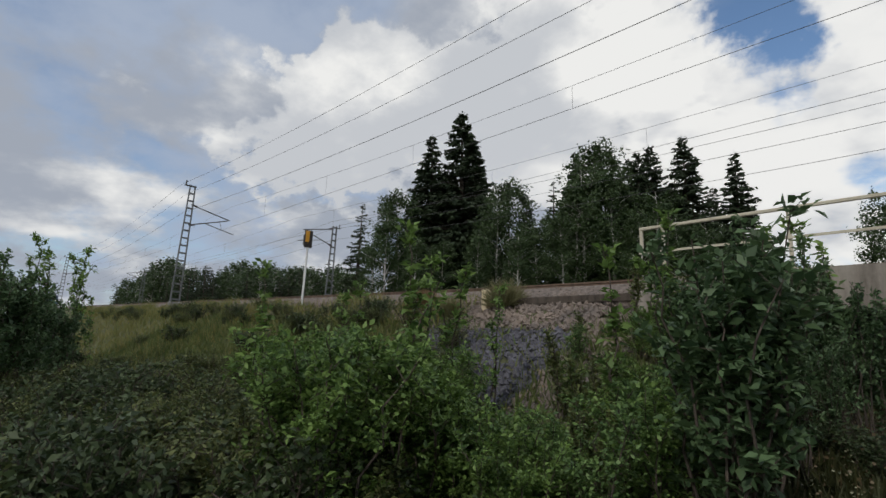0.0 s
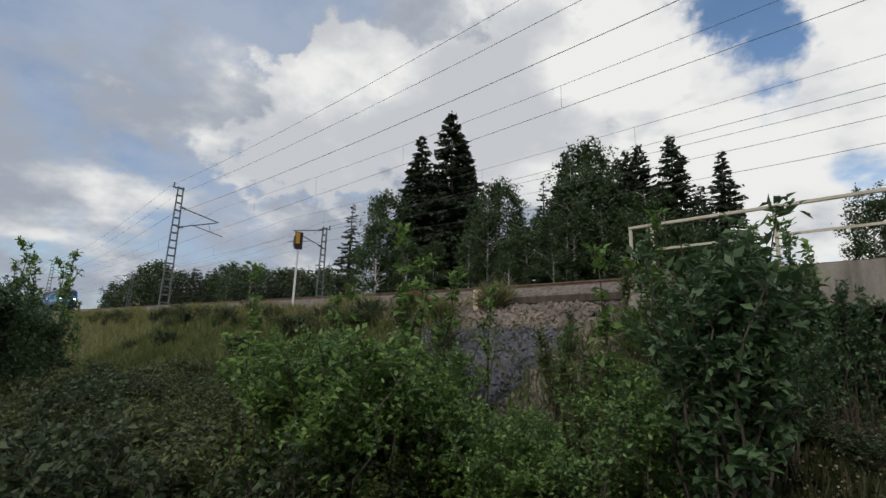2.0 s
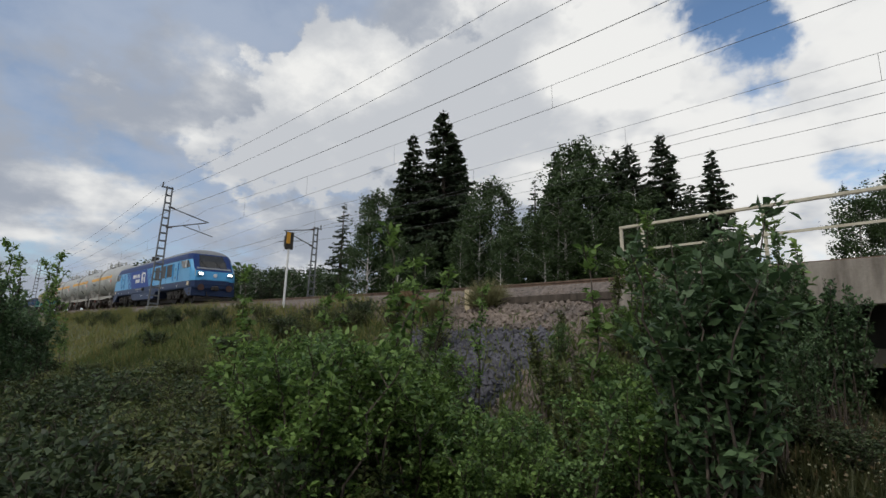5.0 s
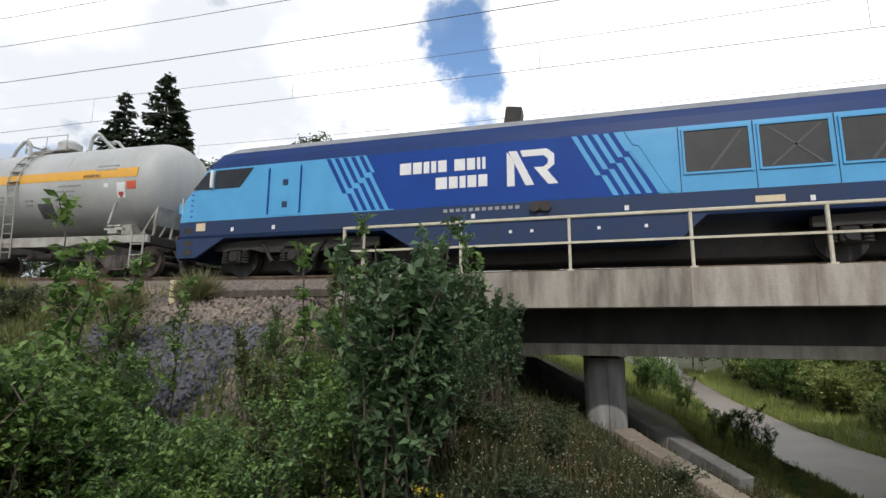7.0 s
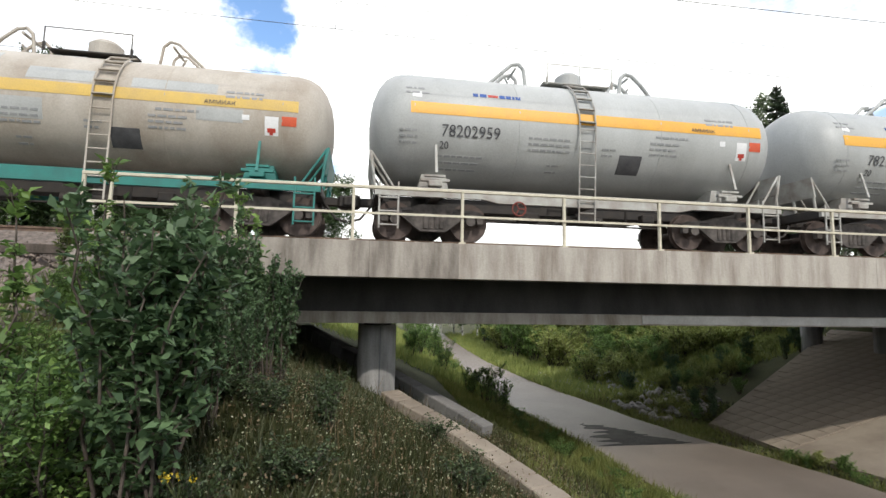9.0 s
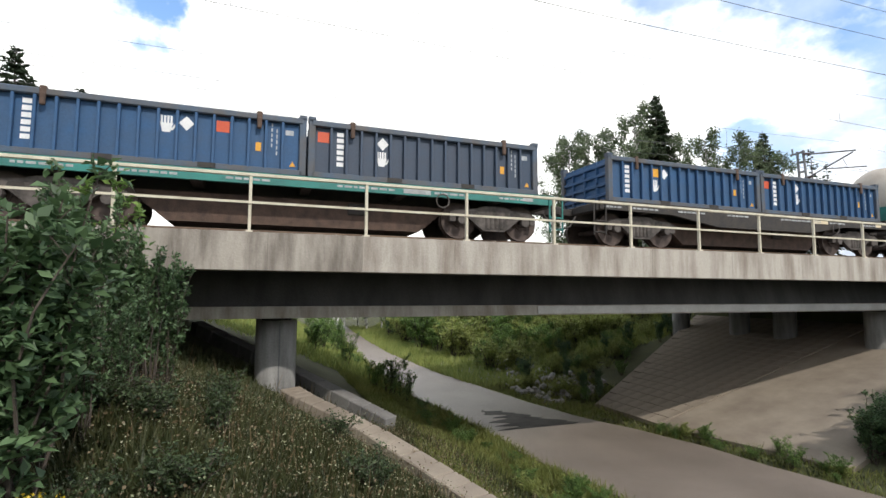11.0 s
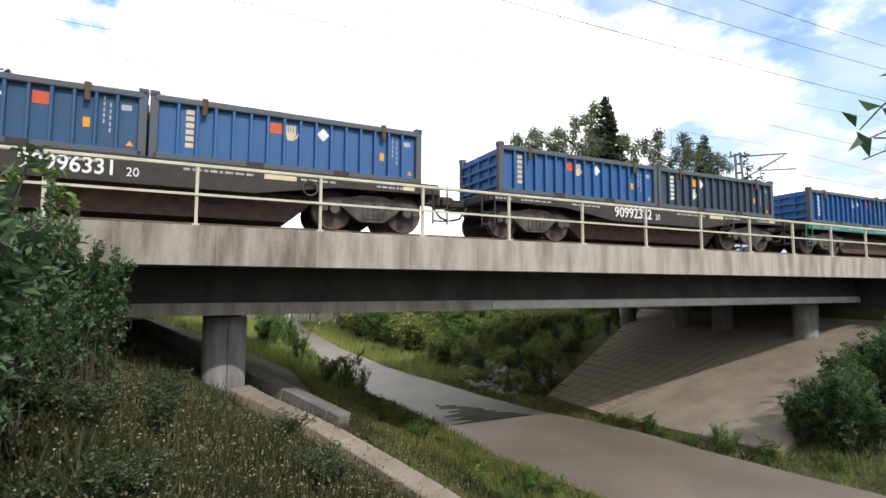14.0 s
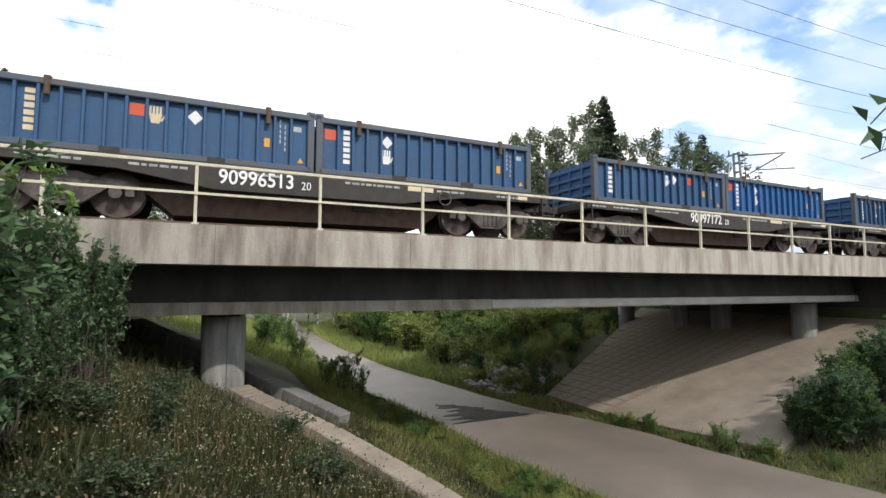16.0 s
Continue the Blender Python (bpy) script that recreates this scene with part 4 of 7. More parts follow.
            tube(bm, (-0.95, sy * 1.24, 0.9), (-0.6, sy * 1.26, 0.35), 0.05, 10)
            tube(bm, (0.95, sy * 1.24, 0.9), (0.6, sy * 1.26, 0.35), 0.05, 10)
            box(bm, (0, sy * 1.24, 0.84), (0.5, 0.1, 0.2), bevel=0.02)
            part("damper", bm, M_LOCOBOGIE, bg)
    # belly tank between the bogies
    bm = bmesh.new()
    prism(bm, [(6.7, 1.1), (7.65, 0.5), (13.55, 0.5), (13.75, 0.55), (14.35, 1.1)], -1.47, 1.47)
    part("fuel_tank", bm, M_NAVY, lo, "navy fuel tank and skirt")
    bm = bmesh.new()
    for x in (2.3, 3.6, 6.2, 9.1, 12.6, 16.2, 19.4):
        plate(bm, [(x, 1.2), (x + 0.09, 1.2), (x + 0.09, 1.31), (x, 1.31)], Y, 0.008)
    for x in (10.0, 10.5, 12.0, 13.0):
        plate(bm, [(x, 0.8), (x + 0.07, 0.8), (x + 0.07, 0.87), (x, 0.87)], -1.47, 0.008)
    part("small_notice", bm, M_WHITE, lo)
    bm = bmesh.new()
    plate(bm, [(15.2, 1.22), (15.75, 1.22), (15.75, 1.36), (15.2, 1.36)], Y, 0.008)
    plate(bm, [(1.15, 1.25), (1.45, 1.25), (1.45, 1.47), (1.15, 1.47)], Y, 0.008)
    plate(bm, [(21.5, 1.22), (21.85, 1.22), (21.85, 1.5), (21.5, 1.5)], Y + 0.02, 0.03)
    part("cream_notice", bm, M_CREAM, lo)
    bm = bmesh.new()
    for i in range(12):
        plate(bm, [(8.4 + 0.16 * i, 1.38), (8.5 + 0.16 * i, 1.38), (8.5 + 0.16 * i, 1.46), (8.4 + 0.16 * i, 1.46)], Y, 0.008)
    part("number_bars", bm, M_INKSOFT, lo)
    bm = bmesh.new()
    box(bm, (10.75, -1.5, 1.4), (0.42, 0.1, 0.26), bevel=0.03)
    tube(bm, (10.62, -1.6, 1.38), (10.62, -1.5, 1.38), 0.12, 14)
    tube(bm, (10.88, -1.6, 1.38), (10.88, -1.5, 1.38), 0.12, 14)
    part("filler_box", bm, M_BLACK, lo)
    # plain block added to make the gap between the wheels dark
    bm = bmesh.new()
    box(bm, (11.55, 0, 0.42), (20.6, 1.1, 0.55), bevel=0.05)
    part("underframe_gear", bm, M_BLACK, lo, "black block filling the gap between the wheels")
    # roof gear
    bm = bmesh.new()
    box(bm, (10.05, -0.6, 3.95), (0.42, 0.5, 0.62), rot=pose(0, 0, 0, 0, 8, 0), bevel=0.03)
    part("exhaust", bm, M_BLACK, lo, "black exhaust stack")
    bm = bmesh.new()
    for x, l in ((7.0, 2.4), (13.5, 3.0), (17.3, 2.6)):
        box(bm, (x, 0, 3.82), (l, 1.5, 0.1), bevel=0.03)
    part("roof_hatch", bm, M_ROOFG, lo)
    tagged(lo, "blue diesel locomotive in two blues with white block markings", "locomotive")
    CARS.append((lo, 0.0, 4.2, 18.9))


M_BELLY = mat("brown_dust", (0.11, 0.07, 0.052), (0.06, 0.04, 0.032), 0.9, 4, 0.3, 30)
M_LOCOBOGIE = mat("dark_bogie_steel", (0.03, 0.027, 0.026), (0.014, 0.013, 0.012), 0.75, 5, 0.3, 40)
M_GRILL = mat("intake_mesh", (0.022, 0.022, 0.024), (0.032, 0.032, 0.034), 0.5, 3, 0.1, 80)
M_BRACE = mat("grey_brace", (0.085, 0.085, 0.09), None, 0.6, 3, 0, 50)
M_BUFFER = mat("buffer_red_brown", (0.07, 0.03, 0.024), (0.05, 0.025, 0.02), 0.6, 3, 0.1, 40)
build_loco()


# tank wagons
TANK = {"r": 1.46, "z": 2.9, "ladder": 5.85}


def arc_plate(bm, x0, x1, a0, a1, r, n=6):
    """A thin band on the tank's flank, between two angles above the horizontal on the -y side."""
    rings = []
    for i in range(n + 1):
        a = radians(a0 + (a1 - a0) * i / n)
        for_r = []
        y, z = -math.cos(a), math.sin(a)
        rings.append([(x0, y * r, TANK["z"] + z * r), (x1, y * r, TANK["z"] + z * r), (x1, y * (r - 0.02), TANK["z"] + z * (r - 0.02)), (x0, y * (r - 0.02), TANK["z"] + z * (r - 0.02))])
    loft(bm, rings)


def build_tank(fresh, wide=False):
    tk = empty("tank_wagon")
    TANK.update(r=1.51, z=2.93, ladder=5.85) if fresh else TANK.update(r=1.38, z=2.77, ladder=6.7) if wide else TANK.update(r=1.2, z=2.6, ladder=6.62)
    lx = TANK["ladder"]
    body, stripe, frame_m = (M_TANK, M_YELLOW, M_FRAMEG) if fresh else (M_TANKDIRTY, M_YELLOWD, M_TEAL)
    L0, L1 = 0.46, 11.56
    bm = bmesh.new()
    prof = [(0.0, 0.18), (0.02, 0.45), (0.08, 0.75), (0.2, 1.05), (0.38, 1.28), (0.6, 1.41), (0.85, 1.46)]
    rings, n = [], 48
    stations = [(L0 + a, r) for a, r in prof] + [(x, 1.46) for x in (2.2, 4.1, 6.0, 7.9, 9.8)] + [(L1 - a, r) for a, r in prof[::-1]]
    for x, r in stations:
        r *= TANK["r"] / 1.46
        rings.append([(x, r * math.cos(2 * math.pi * k / n), TANK["z"] + r * math.sin(2 * math.pi * k / n)) for k in range(n)])
    loft(bm, rings)
    for f in bm.faces:
        f.smooth = len(f.verts) == 4
    part("tank_shell", bm, body, tk, "pale grey welded tank shell" if fresh else "stained beige grey tank shell")
    bm = bmesh.new()
    arc_plate(bm, L0 + 0.95, L1 - 0.75, 2.0, 13.5, TANK["r"] + 0.006)
    part("warning_stripe", bm, stripe, tk, "ochre yellow stripe" if fresh else "faded yellow stripe")
    if not fresh:
        for x0, x1, a0, a1 in ((1.4, 2.6, 15, 40), (3.0, 4.4, 22, 50), (5.1, 6.4, 16, 30), (7.2, 9.0, 15, 26), (4.2, 5.5, -22, -3), (8.6, 9.6, -12, 0), (2.0, 3.0, -30, -12)):
            bm = bmesh.new()
            arc_plate(bm, x0, x1, a0, a1, TANK["r"] + 0.004)
            part("repaint_patch", bm, M_TANK, tk, "paler repainted patch")
    for x in (1.5, 4.1, 7.9, 10.45):
        bm = bmesh.new()
        arc_plate(bm, x, x + 0.02, -60, 80, TANK["r"] + 0.008, 16)
        part("weld_seam", bm, body, tk)
    # tie straps and saddles
    for x in (2.05, 9.97):
        bm = bmesh.new()
        for s in (-1, 1):
            box(bm, (x, s * (TANK["r"] - 0.1), TANK["z"] - 0.92), (0.06, 0.03, 0.95), rot=pose(0, 0, 0, s * 14, 0, 0))
            box(bm, (x, s * 1.28, 1.42), (0.7, 0.12, 0.06))
            box(bm, (x, s * 1.28, 1.33), (0.34, 0.2, 0.14), bevel=0.02)
            box(bm, (x, s * 1.28, 1.53), (0.5, 0.1, 0.05))
        part("saddle_strap", bm, frame_m, tk)
        bm = bmesh.new()
        prism(bm, [(x - 0.4, 1.18), (x + 0.4, 1.18), (x + 0.3, 1.62), (x - 0.3, 1.62)], -1.0, 1.0)
        part("saddle", bm, frame_m, tk)
    # frame
    bm = bmesh.new()
    for s in (-1, 1):
        prism(bm, [(0.62, 0.98), (3.2, 0.98), (3.6, 0.9), (8.4, 0.9), (8.8, 0.98), (11.4, 0.98), (11.4, 1.2), (0.62, 1.2)], s * 1.38 - 0.05, s * 1.38 + 0.05)
    part("side_sill", bm, frame_m, tk)
    bm = bmesh.new()
    box(bm, (6.01, 0, 1.02), (10.7, 0.5, 0.36), bevel=0.02)
    part("centre_sill", bm, M_BLACK, tk)
    for x in (0.72, 2.05, 6.0, 9.97, 11.3):
        bm = bmesh.new()
        box(bm, (x, 0, 1.06), (0.22, 2.7, 0.26), bevel=0.02)
        part("cross_member", bm, M_BLACK, tk)
    for x, s in ((0.62, 1), (11.4, -1)):
        for y in (-1.25, -0.6, 0.6, 1.25):
            bm = bmesh.new()
            tube(bm, (x, y, 1.2), (x + s * 0.02 - s * 0.12, y, 2.05), 0.035, 8)
            part("guard_post", bm, frame_m, tk)
            bm = bmesh.new()
            tube(bm, (x + s * 0.45, y, 1.2), (x - s * 0.10, y, 2.05), 0.03, 8)
            part("guard_strut", bm, frame_m, tk)
        bm = bmesh.new()
        box(bm, (x - s * 0.08, 0, 1.8), (0.05, 2.6, 0.55), rot=pose(0, 0, 0, 0, -s * 10, 0))
        part("end_guard", bm, frame_m, tk)
    # side steps
    for x in (0.95, 11.05):
        bm = bmesh.new()
        for dx in (-0.22, 0.22):
            box(bm, (x + dx, -1.44, 0.75), (0.04, 0.03, 1.1))
        for z in (0.28, 0.6, 0.92):
            box(bm, (x, -1.44, z), (0.44, 0.08, 0.03))
        part("corner_step", bm, frame_m, tk)
    # ladder up the flank
    bm = bmesh.new()
    for dx in (-0.21, 0.21):
        tube(bm, (lx + dx, -1.46, 0.55), (lx + dx, -TANK["r"] - 0.07, TANK["z"]), 0.022, 8)
        pts = [(lx + dx, -(TANK["r"] + 0.07) * math.cos(radians(a)), TANK["z"] + (TANK["r"] + 0.07) * math.sin(radians(a))) for a in range(0, 81, 10)]
        for a, b in zip(pts, pts[1:]):
            tube(bm, a, b, 0.022, 6)
    for k in range(8 if fresh else 7):
        z = 0.75 + 0.3 * k
        yr = -1.46 + (z - 0.55) / (TANK["z"] - 0.55) * (1.39 - TANK["r"])
        tube(bm, (lx - 0.21, yr, z), (lx + 0.21, yr, z), 0.016, 6)
    for a in range(4, 78, 13):
        y, z = -(TANK["r"] + 0.07) * math.cos(radians(a)), TANK["z"] + (TANK["r"] + 0.07) * math.sin(radians(a))
        box(bm, (lx, y, z), (0.42, 0.1, 0.025))
    part("ladder", bm, frame_m if fresh else M_TANKDIRTY, tk)
    # hatch, platform and guard hoops on top
    zt = TANK["z"] + TANK["r"]
    bm = bmesh.new()
    tube(bm, (6.0, 0, zt - 0.1), (6.0, 0, zt + 0.42), 0.37, 24)
    tube(bm, (6.0, 0, zt + 0.42), (6.0, 0, zt + 0.53), 0.37, 24, 0.24)
    part("dome_cover", bm, body, tk)
    bm = bmesh.new()
    for y in (-0.48, 0.48):
        box(bm, (6.0, y, zt + 0.0), (1.9, 0.3, 0.03))
    for x in (5.08, 6.92):
        for y in (-0.8, 0.8):
            box(bm, (x, y, zt - 0.03), (0.05, 0.05, 0.2))
    part("platform", bm, frame_m if fresh else M_BLACK, tk)
    bm = bmesh.new()
    for y in (-0.82, 0.82):
        for x in (5.08, 6.0, 6.92):
            if fresh or x != 6.0:
                tube(bm, (x, y, zt + 0.05), (x, y, zt + 0.42), 0.014, 6)
        tube(bm, (5.08, y, zt + 0.42), (6.92, y, zt + 0.42), 0.014, 6)
    part("platform_rail", bm, frame_m if fresh else M_BOGIE, tk)
    for x, s in ((4.35, -1), (7.65, 1)):
        bm = bmesh.new()
        for y in (-0.35, 0.35):
            pts = [(x + s * 0.85, y * 0.6, zt - 0.12), (x + s * 0.4, y, zt + 0.26), (x + s * 0.12, y, zt + 0.52), (x - s * 0.08, y, zt + 0.56), (x - s * 0.22, y, zt + 0.42), (x - s * 0.28, y, zt - 0.05)]
            for a, b in zip(pts, pts[1:]):
                tube(bm, a, b, 0.055 if fresh else 0.038, 8)
        tube(bm, (x, -0.35, zt + 0.44), (x, 0.35, zt + 0.44), 0.035, 8)
        tube(bm, (x + s * 0.02, 0, zt - 0.05), (x + s * 0.2, 0, zt + 0.3), 0.03, 8)
        part("guard_hoop", bm, body, tk, "bent tube guard hoop")
    # brake gear
    bm = bmesh.new()
    box(bm, (4.6, -0.6, 0.72), (0.6, 0.3, 0.26), bevel=0.05)
    tube(bm, (5.6, -0.5, 0.7), (6.7, -0.5, 0.7), 0.13, 14)
    tube(bm, (3.2, -0.3, 0.62), (8.6, -0.3, 0.62), 0.025, 6)
    tube(bm, (7.2, -0.9, 0.6), (7.2, -0.9, 0.95), 0.03, 6)
    box(bm, (7.9, -0.7, 0.75), (0.35, 0.25, 0.3), bevel=0.03)
    part("brake_gear", bm, M_BLACK, tk)
    bm = bmesh.new()
    for k in range(12):
        a, b = 2 * math.pi * k / 12, 2 * math.pi * (k + 1) / 12
        tube(bm, (4.1 + 0.17 * math.cos(a), -1.46, 0.78 + 0.17 * math.sin(a)), (4.1 + 0.17 * math.cos(b), -1.46, 0.78 + 0.17 * math.sin(b)), 0.02, 6)
    for k in range(3):
        a = 2 * math.pi * k / 3
        tube(bm, (4.1, -1.46, 0.78), (4.1 + 0.17 * math.cos(a), -1.46, 0.78 + 0.17 * math.sin(a)), 0.016, 6)
    part("hand_wheel", bm, M_HANDRED if fresh else M_BLACK, tk, "red brake hand wheel" if fresh else "")
    # stencilled marks: unreadable lines as bars
    bm = bmesh.new()
    rnd = random.Random(3)
    for x0, z0, rows, w in ((1.15, 2.55, 3, 0.4), (4.35, 2.55, 3, 1.1), (7.6, 2.62, 3, 0.65), (2.1, 2.05, 3, 1.0), (6.3, 2.4, 2, 0.3), (9.2, 3.35, 2, 0.8), (4.9, 1.98, 2, 0.25), (1.3, 3.62, 2, 0.4), (7.75, 2.78, 1, 0.9)):
        for r in range(rows):
            z = TANK["z"] + (z0 - 2.9 - 0.13 * r) * TANK["r"] / 1.46
            a = math.asin(max(-1, min(1, (z - TANK["z"]) / TANK["r"])))
            yy = -(TANK["r"] + 0.004) * math.cos(a)
            x = x0
            while x < x0 + w:
                l = rnd.uniform(0.06, 0.2)
                box(bm, (x + l / 2, yy, z), (l, 0.012, 0.055), rot=pose(0, 0, 0, -math.degrees(a), 0, 0))
                x += l + 0.04
    part("stencil_lines", bm, M_INKSOFT, tk)
    bm = bmesh.new()
    arc_plate(bm, 6.8, 7.42, -44, -24, TANK["r"] + 0.007)
    part("dark_panel", bm, M_INK, tk, "dark navy square panel")
    bm = bmesh.new()
    arc_plate(bm, 10.45, 10.78, -12, -3, TANK["r"] + 0.007)
    part("hazard_label", bm, M_RED, tk, "orange red hazard label")
    bm = bmesh.new()
    arc_plate(bm, 10.08, 10.38, -22, -4, TANK["r"] + 0.006)
    arc_plate(bm, 9.58, 9.74, -9, -4, TANK["r"] + 0.006)
    part("white_label", bm, M_WHITE, tk)
    bm = bmesh.new()
    arc_plate(bm, 10.14, 10.32, -19, -15, TANK["r"] + 0.010)
    arc_plate(bm, 10.19, 10.27, -21.5, -19, TANK["r"] + 0.010)
    part("label_mark", bm, M_LOGORED, tk)
    if fresh:
        bm = bmesh.new()
        for x, w in ((2.95, 0.13), (3.12, 0.17), (3.62, 0.14), (3.79, 0.13), (3.95, 0.06), (4.04, 0.12)):
            arc_plate(bm, x, x + w, 24.2, 28.2, TANK["r"] + 0.006)
        part("maker_mark", bm, M_LOGOBLUE, tk, "plain blue block mark")
        bm = bmesh.new()
        arc_plate(bm, 3.33, 3.58, 24.6, 27.6, TANK["r"] + 0.006)
        part("maker_emblem", bm, M_LOGORED, tk)
        bm = bmesh.new()
        arc_plate(bm, 1.45, 1.68, 18.5, 25, TANK["r"] + 0.006)
        part("notice_plate", bm, M_WHITE, tk)
    for x in (2.05, 9.97):
        freight_bogie("bogie", tk, x)
    coupler(tk, 0.0, -1)
    coupler(tk, 12.02, 1)
    return tagged(tk, "pale grey ammonia tank wagon with an ochre stripe" if fresh else "grimy beige tank wagon on a teal frame", "tank wagon", "tank wagons")


def tank_text(tk, number):
    TANK.update(r=1.51, z=2.93) if number[0] == "7" else TANK.update(r=1.38, z=2.77) if number == "58267741" else TANK.update(r=1.2, z=2.6)

    def on(z, x, extra=0.008):
        z -= 2.9 - TANK["z"]
        a = math.asin((z - TANK["z"]) / TANK["r"])
        return pose(x, -(TANK["r"] + extra) * math.cos(a), z, 90 - math.degrees(a), 0, 0)
    words(number, 0.40, M_INK, tk, on(2.45, 2.15, 0.016), "wagon_number", stretch=0.92)
    words("20", 0.26, M_INK, tk, on(2.17, 2.12, 0.016), "wagon_code", stretch=0.9)
    words("АММИАК", 0.13, M_INK, tk, on(3.0, 8.75, 0.018), "cargo_name", stretch=1.15)


fresh_tank, wide_tank, old_tank = build_tank(True), build_tank(False, True), build_tank(False)
tank_list = [fresh_tank, copy_thing(fresh_tank, pose(0, 0, 0)), copy_thing(fresh_tank, pose(0, 0, 0)), wide_tank, old_tank]
for k, (tk, number) in enumerate(zip(tank_list, ("78208808", "78211646", "78202959", "58267741", "58242322"))):
    tank_text(tk, number)
    CARS.append((tk, -12.02 * (k + 1), 2.05, 9.97))


# container flats
M_INKPALE2 = mat("faded_white_stencil", (0.48, 0.50, 0.52), (0.3, 0.33, 0.36), 0.6, 6, 0, 40)
def build_container():
    cn = empty("container")
    L, W, H = 6.058, 2.438, 1.36
    bm = bmesh.new()
    box(bm, (L / 2, 0, 0.05), (L - 0.1, W - 0.1, 0.1))
    part("floor", bm, M_CONTG, cn)
    for s in (-1, 1):
        bm = bmesh.new()
        box(bm, (L / 2, s * (W / 2 - 0.115), H / 2), (L - 0.2, 0.03, H - 0.14))
        sd = part("side_wall", bm, M_CONTB, cn, "blue sheet metal side")
        bm = bmesh.new()
        box(bm, (0, 0, 0), (0.06, 0.1, H - 0.22), bevel=0.01)
        first = None
        for i in range(15):
            m = pose(0.5 + i * (L - 1.0) / 14, s * (W / 2 - 0.05), H / 2)
            if first is None:
                first = part("rib", bm, M_CONTB, sd, m=m)
            else:
                again(first, m, sd)
        bm = bmesh.new()
        box(bm, (L / 2, s * (W / 2 - 0.05), H - 0.07), (L - 0.1, 0.13, 0.14), bevel=0.02)
        part("top_rail", bm, M_CONTG, cn, "greyish dented top rail")
        bm = bmesh.new()
        box(bm, (L / 2, s * (W / 2 - 0.04), 0.07), (L - 0.1, 0.08, 0.13), bevel=0.01)
        part("bottom_rail", bm, M_CONTG, cn)
        # fork pockets are only black slabs, their inner shade painted on the rail
        for x in (2.05, 4.0):
            bm = bmesh.new()
            box(bm, (x, s * (W / 2 + 0.003), 0.08), (0.36, 0.02, 0.11))
            part("fork_pocket", bm, M_BLACK, cn)
        for x in (1.0, 5.05):
            bm = bmesh.new()
            box(bm, (x, s * (W / 2 + 0.01), H - 0.22), (0.1, 0.08, 0.26), bevel=0.02)
            box(bm, (x, s * (W / 2 - 0.02), H - 0.05), (0.12, 0.1, 0.2), bevel=0.01)
            part("lid_clamp", bm, M_BELLY, cn, "rusty dark lid clamp")
    for x in (0.05, L - 0.05):
        sx = -1 if x < 1 else 1
        bm = bmesh.new()
        for k in range(4):
            box(bm, (x + sx * 0.01, 0, 0.25 + 0.3 * k), (0.08, W - 0.2, 0.1), bevel=0.015)
        box(bm, (x - sx * 0.03, 0, H / 2), (0.03, W - 0.15, H - 0.1))
        for y in (-0.6, 0, 0.6):
            box(bm, (x + sx * 0.02, y, H / 2), (0.07, 0.06, H - 0.15))
        part("end_wall", bm, M_CONTB, cn, "ribbed blue end wall")
        for s in (-1, 1):
            bm = bmesh.new()
            box(bm, (x, s * (W / 2 - 0.08), H / 2 + 0.02), (0.16, 0.16, H + 0.02), bevel=0.015)
            box(bm, (x, s * (W / 2 - 0.085), H + 0.02), (0.178, 0.17, 0.12))
            part("corner_post", bm, M_CONTG, cn)
    bm = bmesh.new()
    bmesh.ops.create_grid(bm, x_segments=24, y_segments=4, size=0.5)
    for v in bm.verts:
        v.co = Vector((L / 2 + v.co.x * (L - 0.2), v.co.y * (W - 0.2), H - 0.04 + 0.05 * noise.noise((v.co.x * 9, v.co.y * 3, 1))))
    part("load_cover", bm, M_CONTG, cn)
    return tagged(cn, "blue ribbed half-height container, paint worn", "container", "containers on wagons")


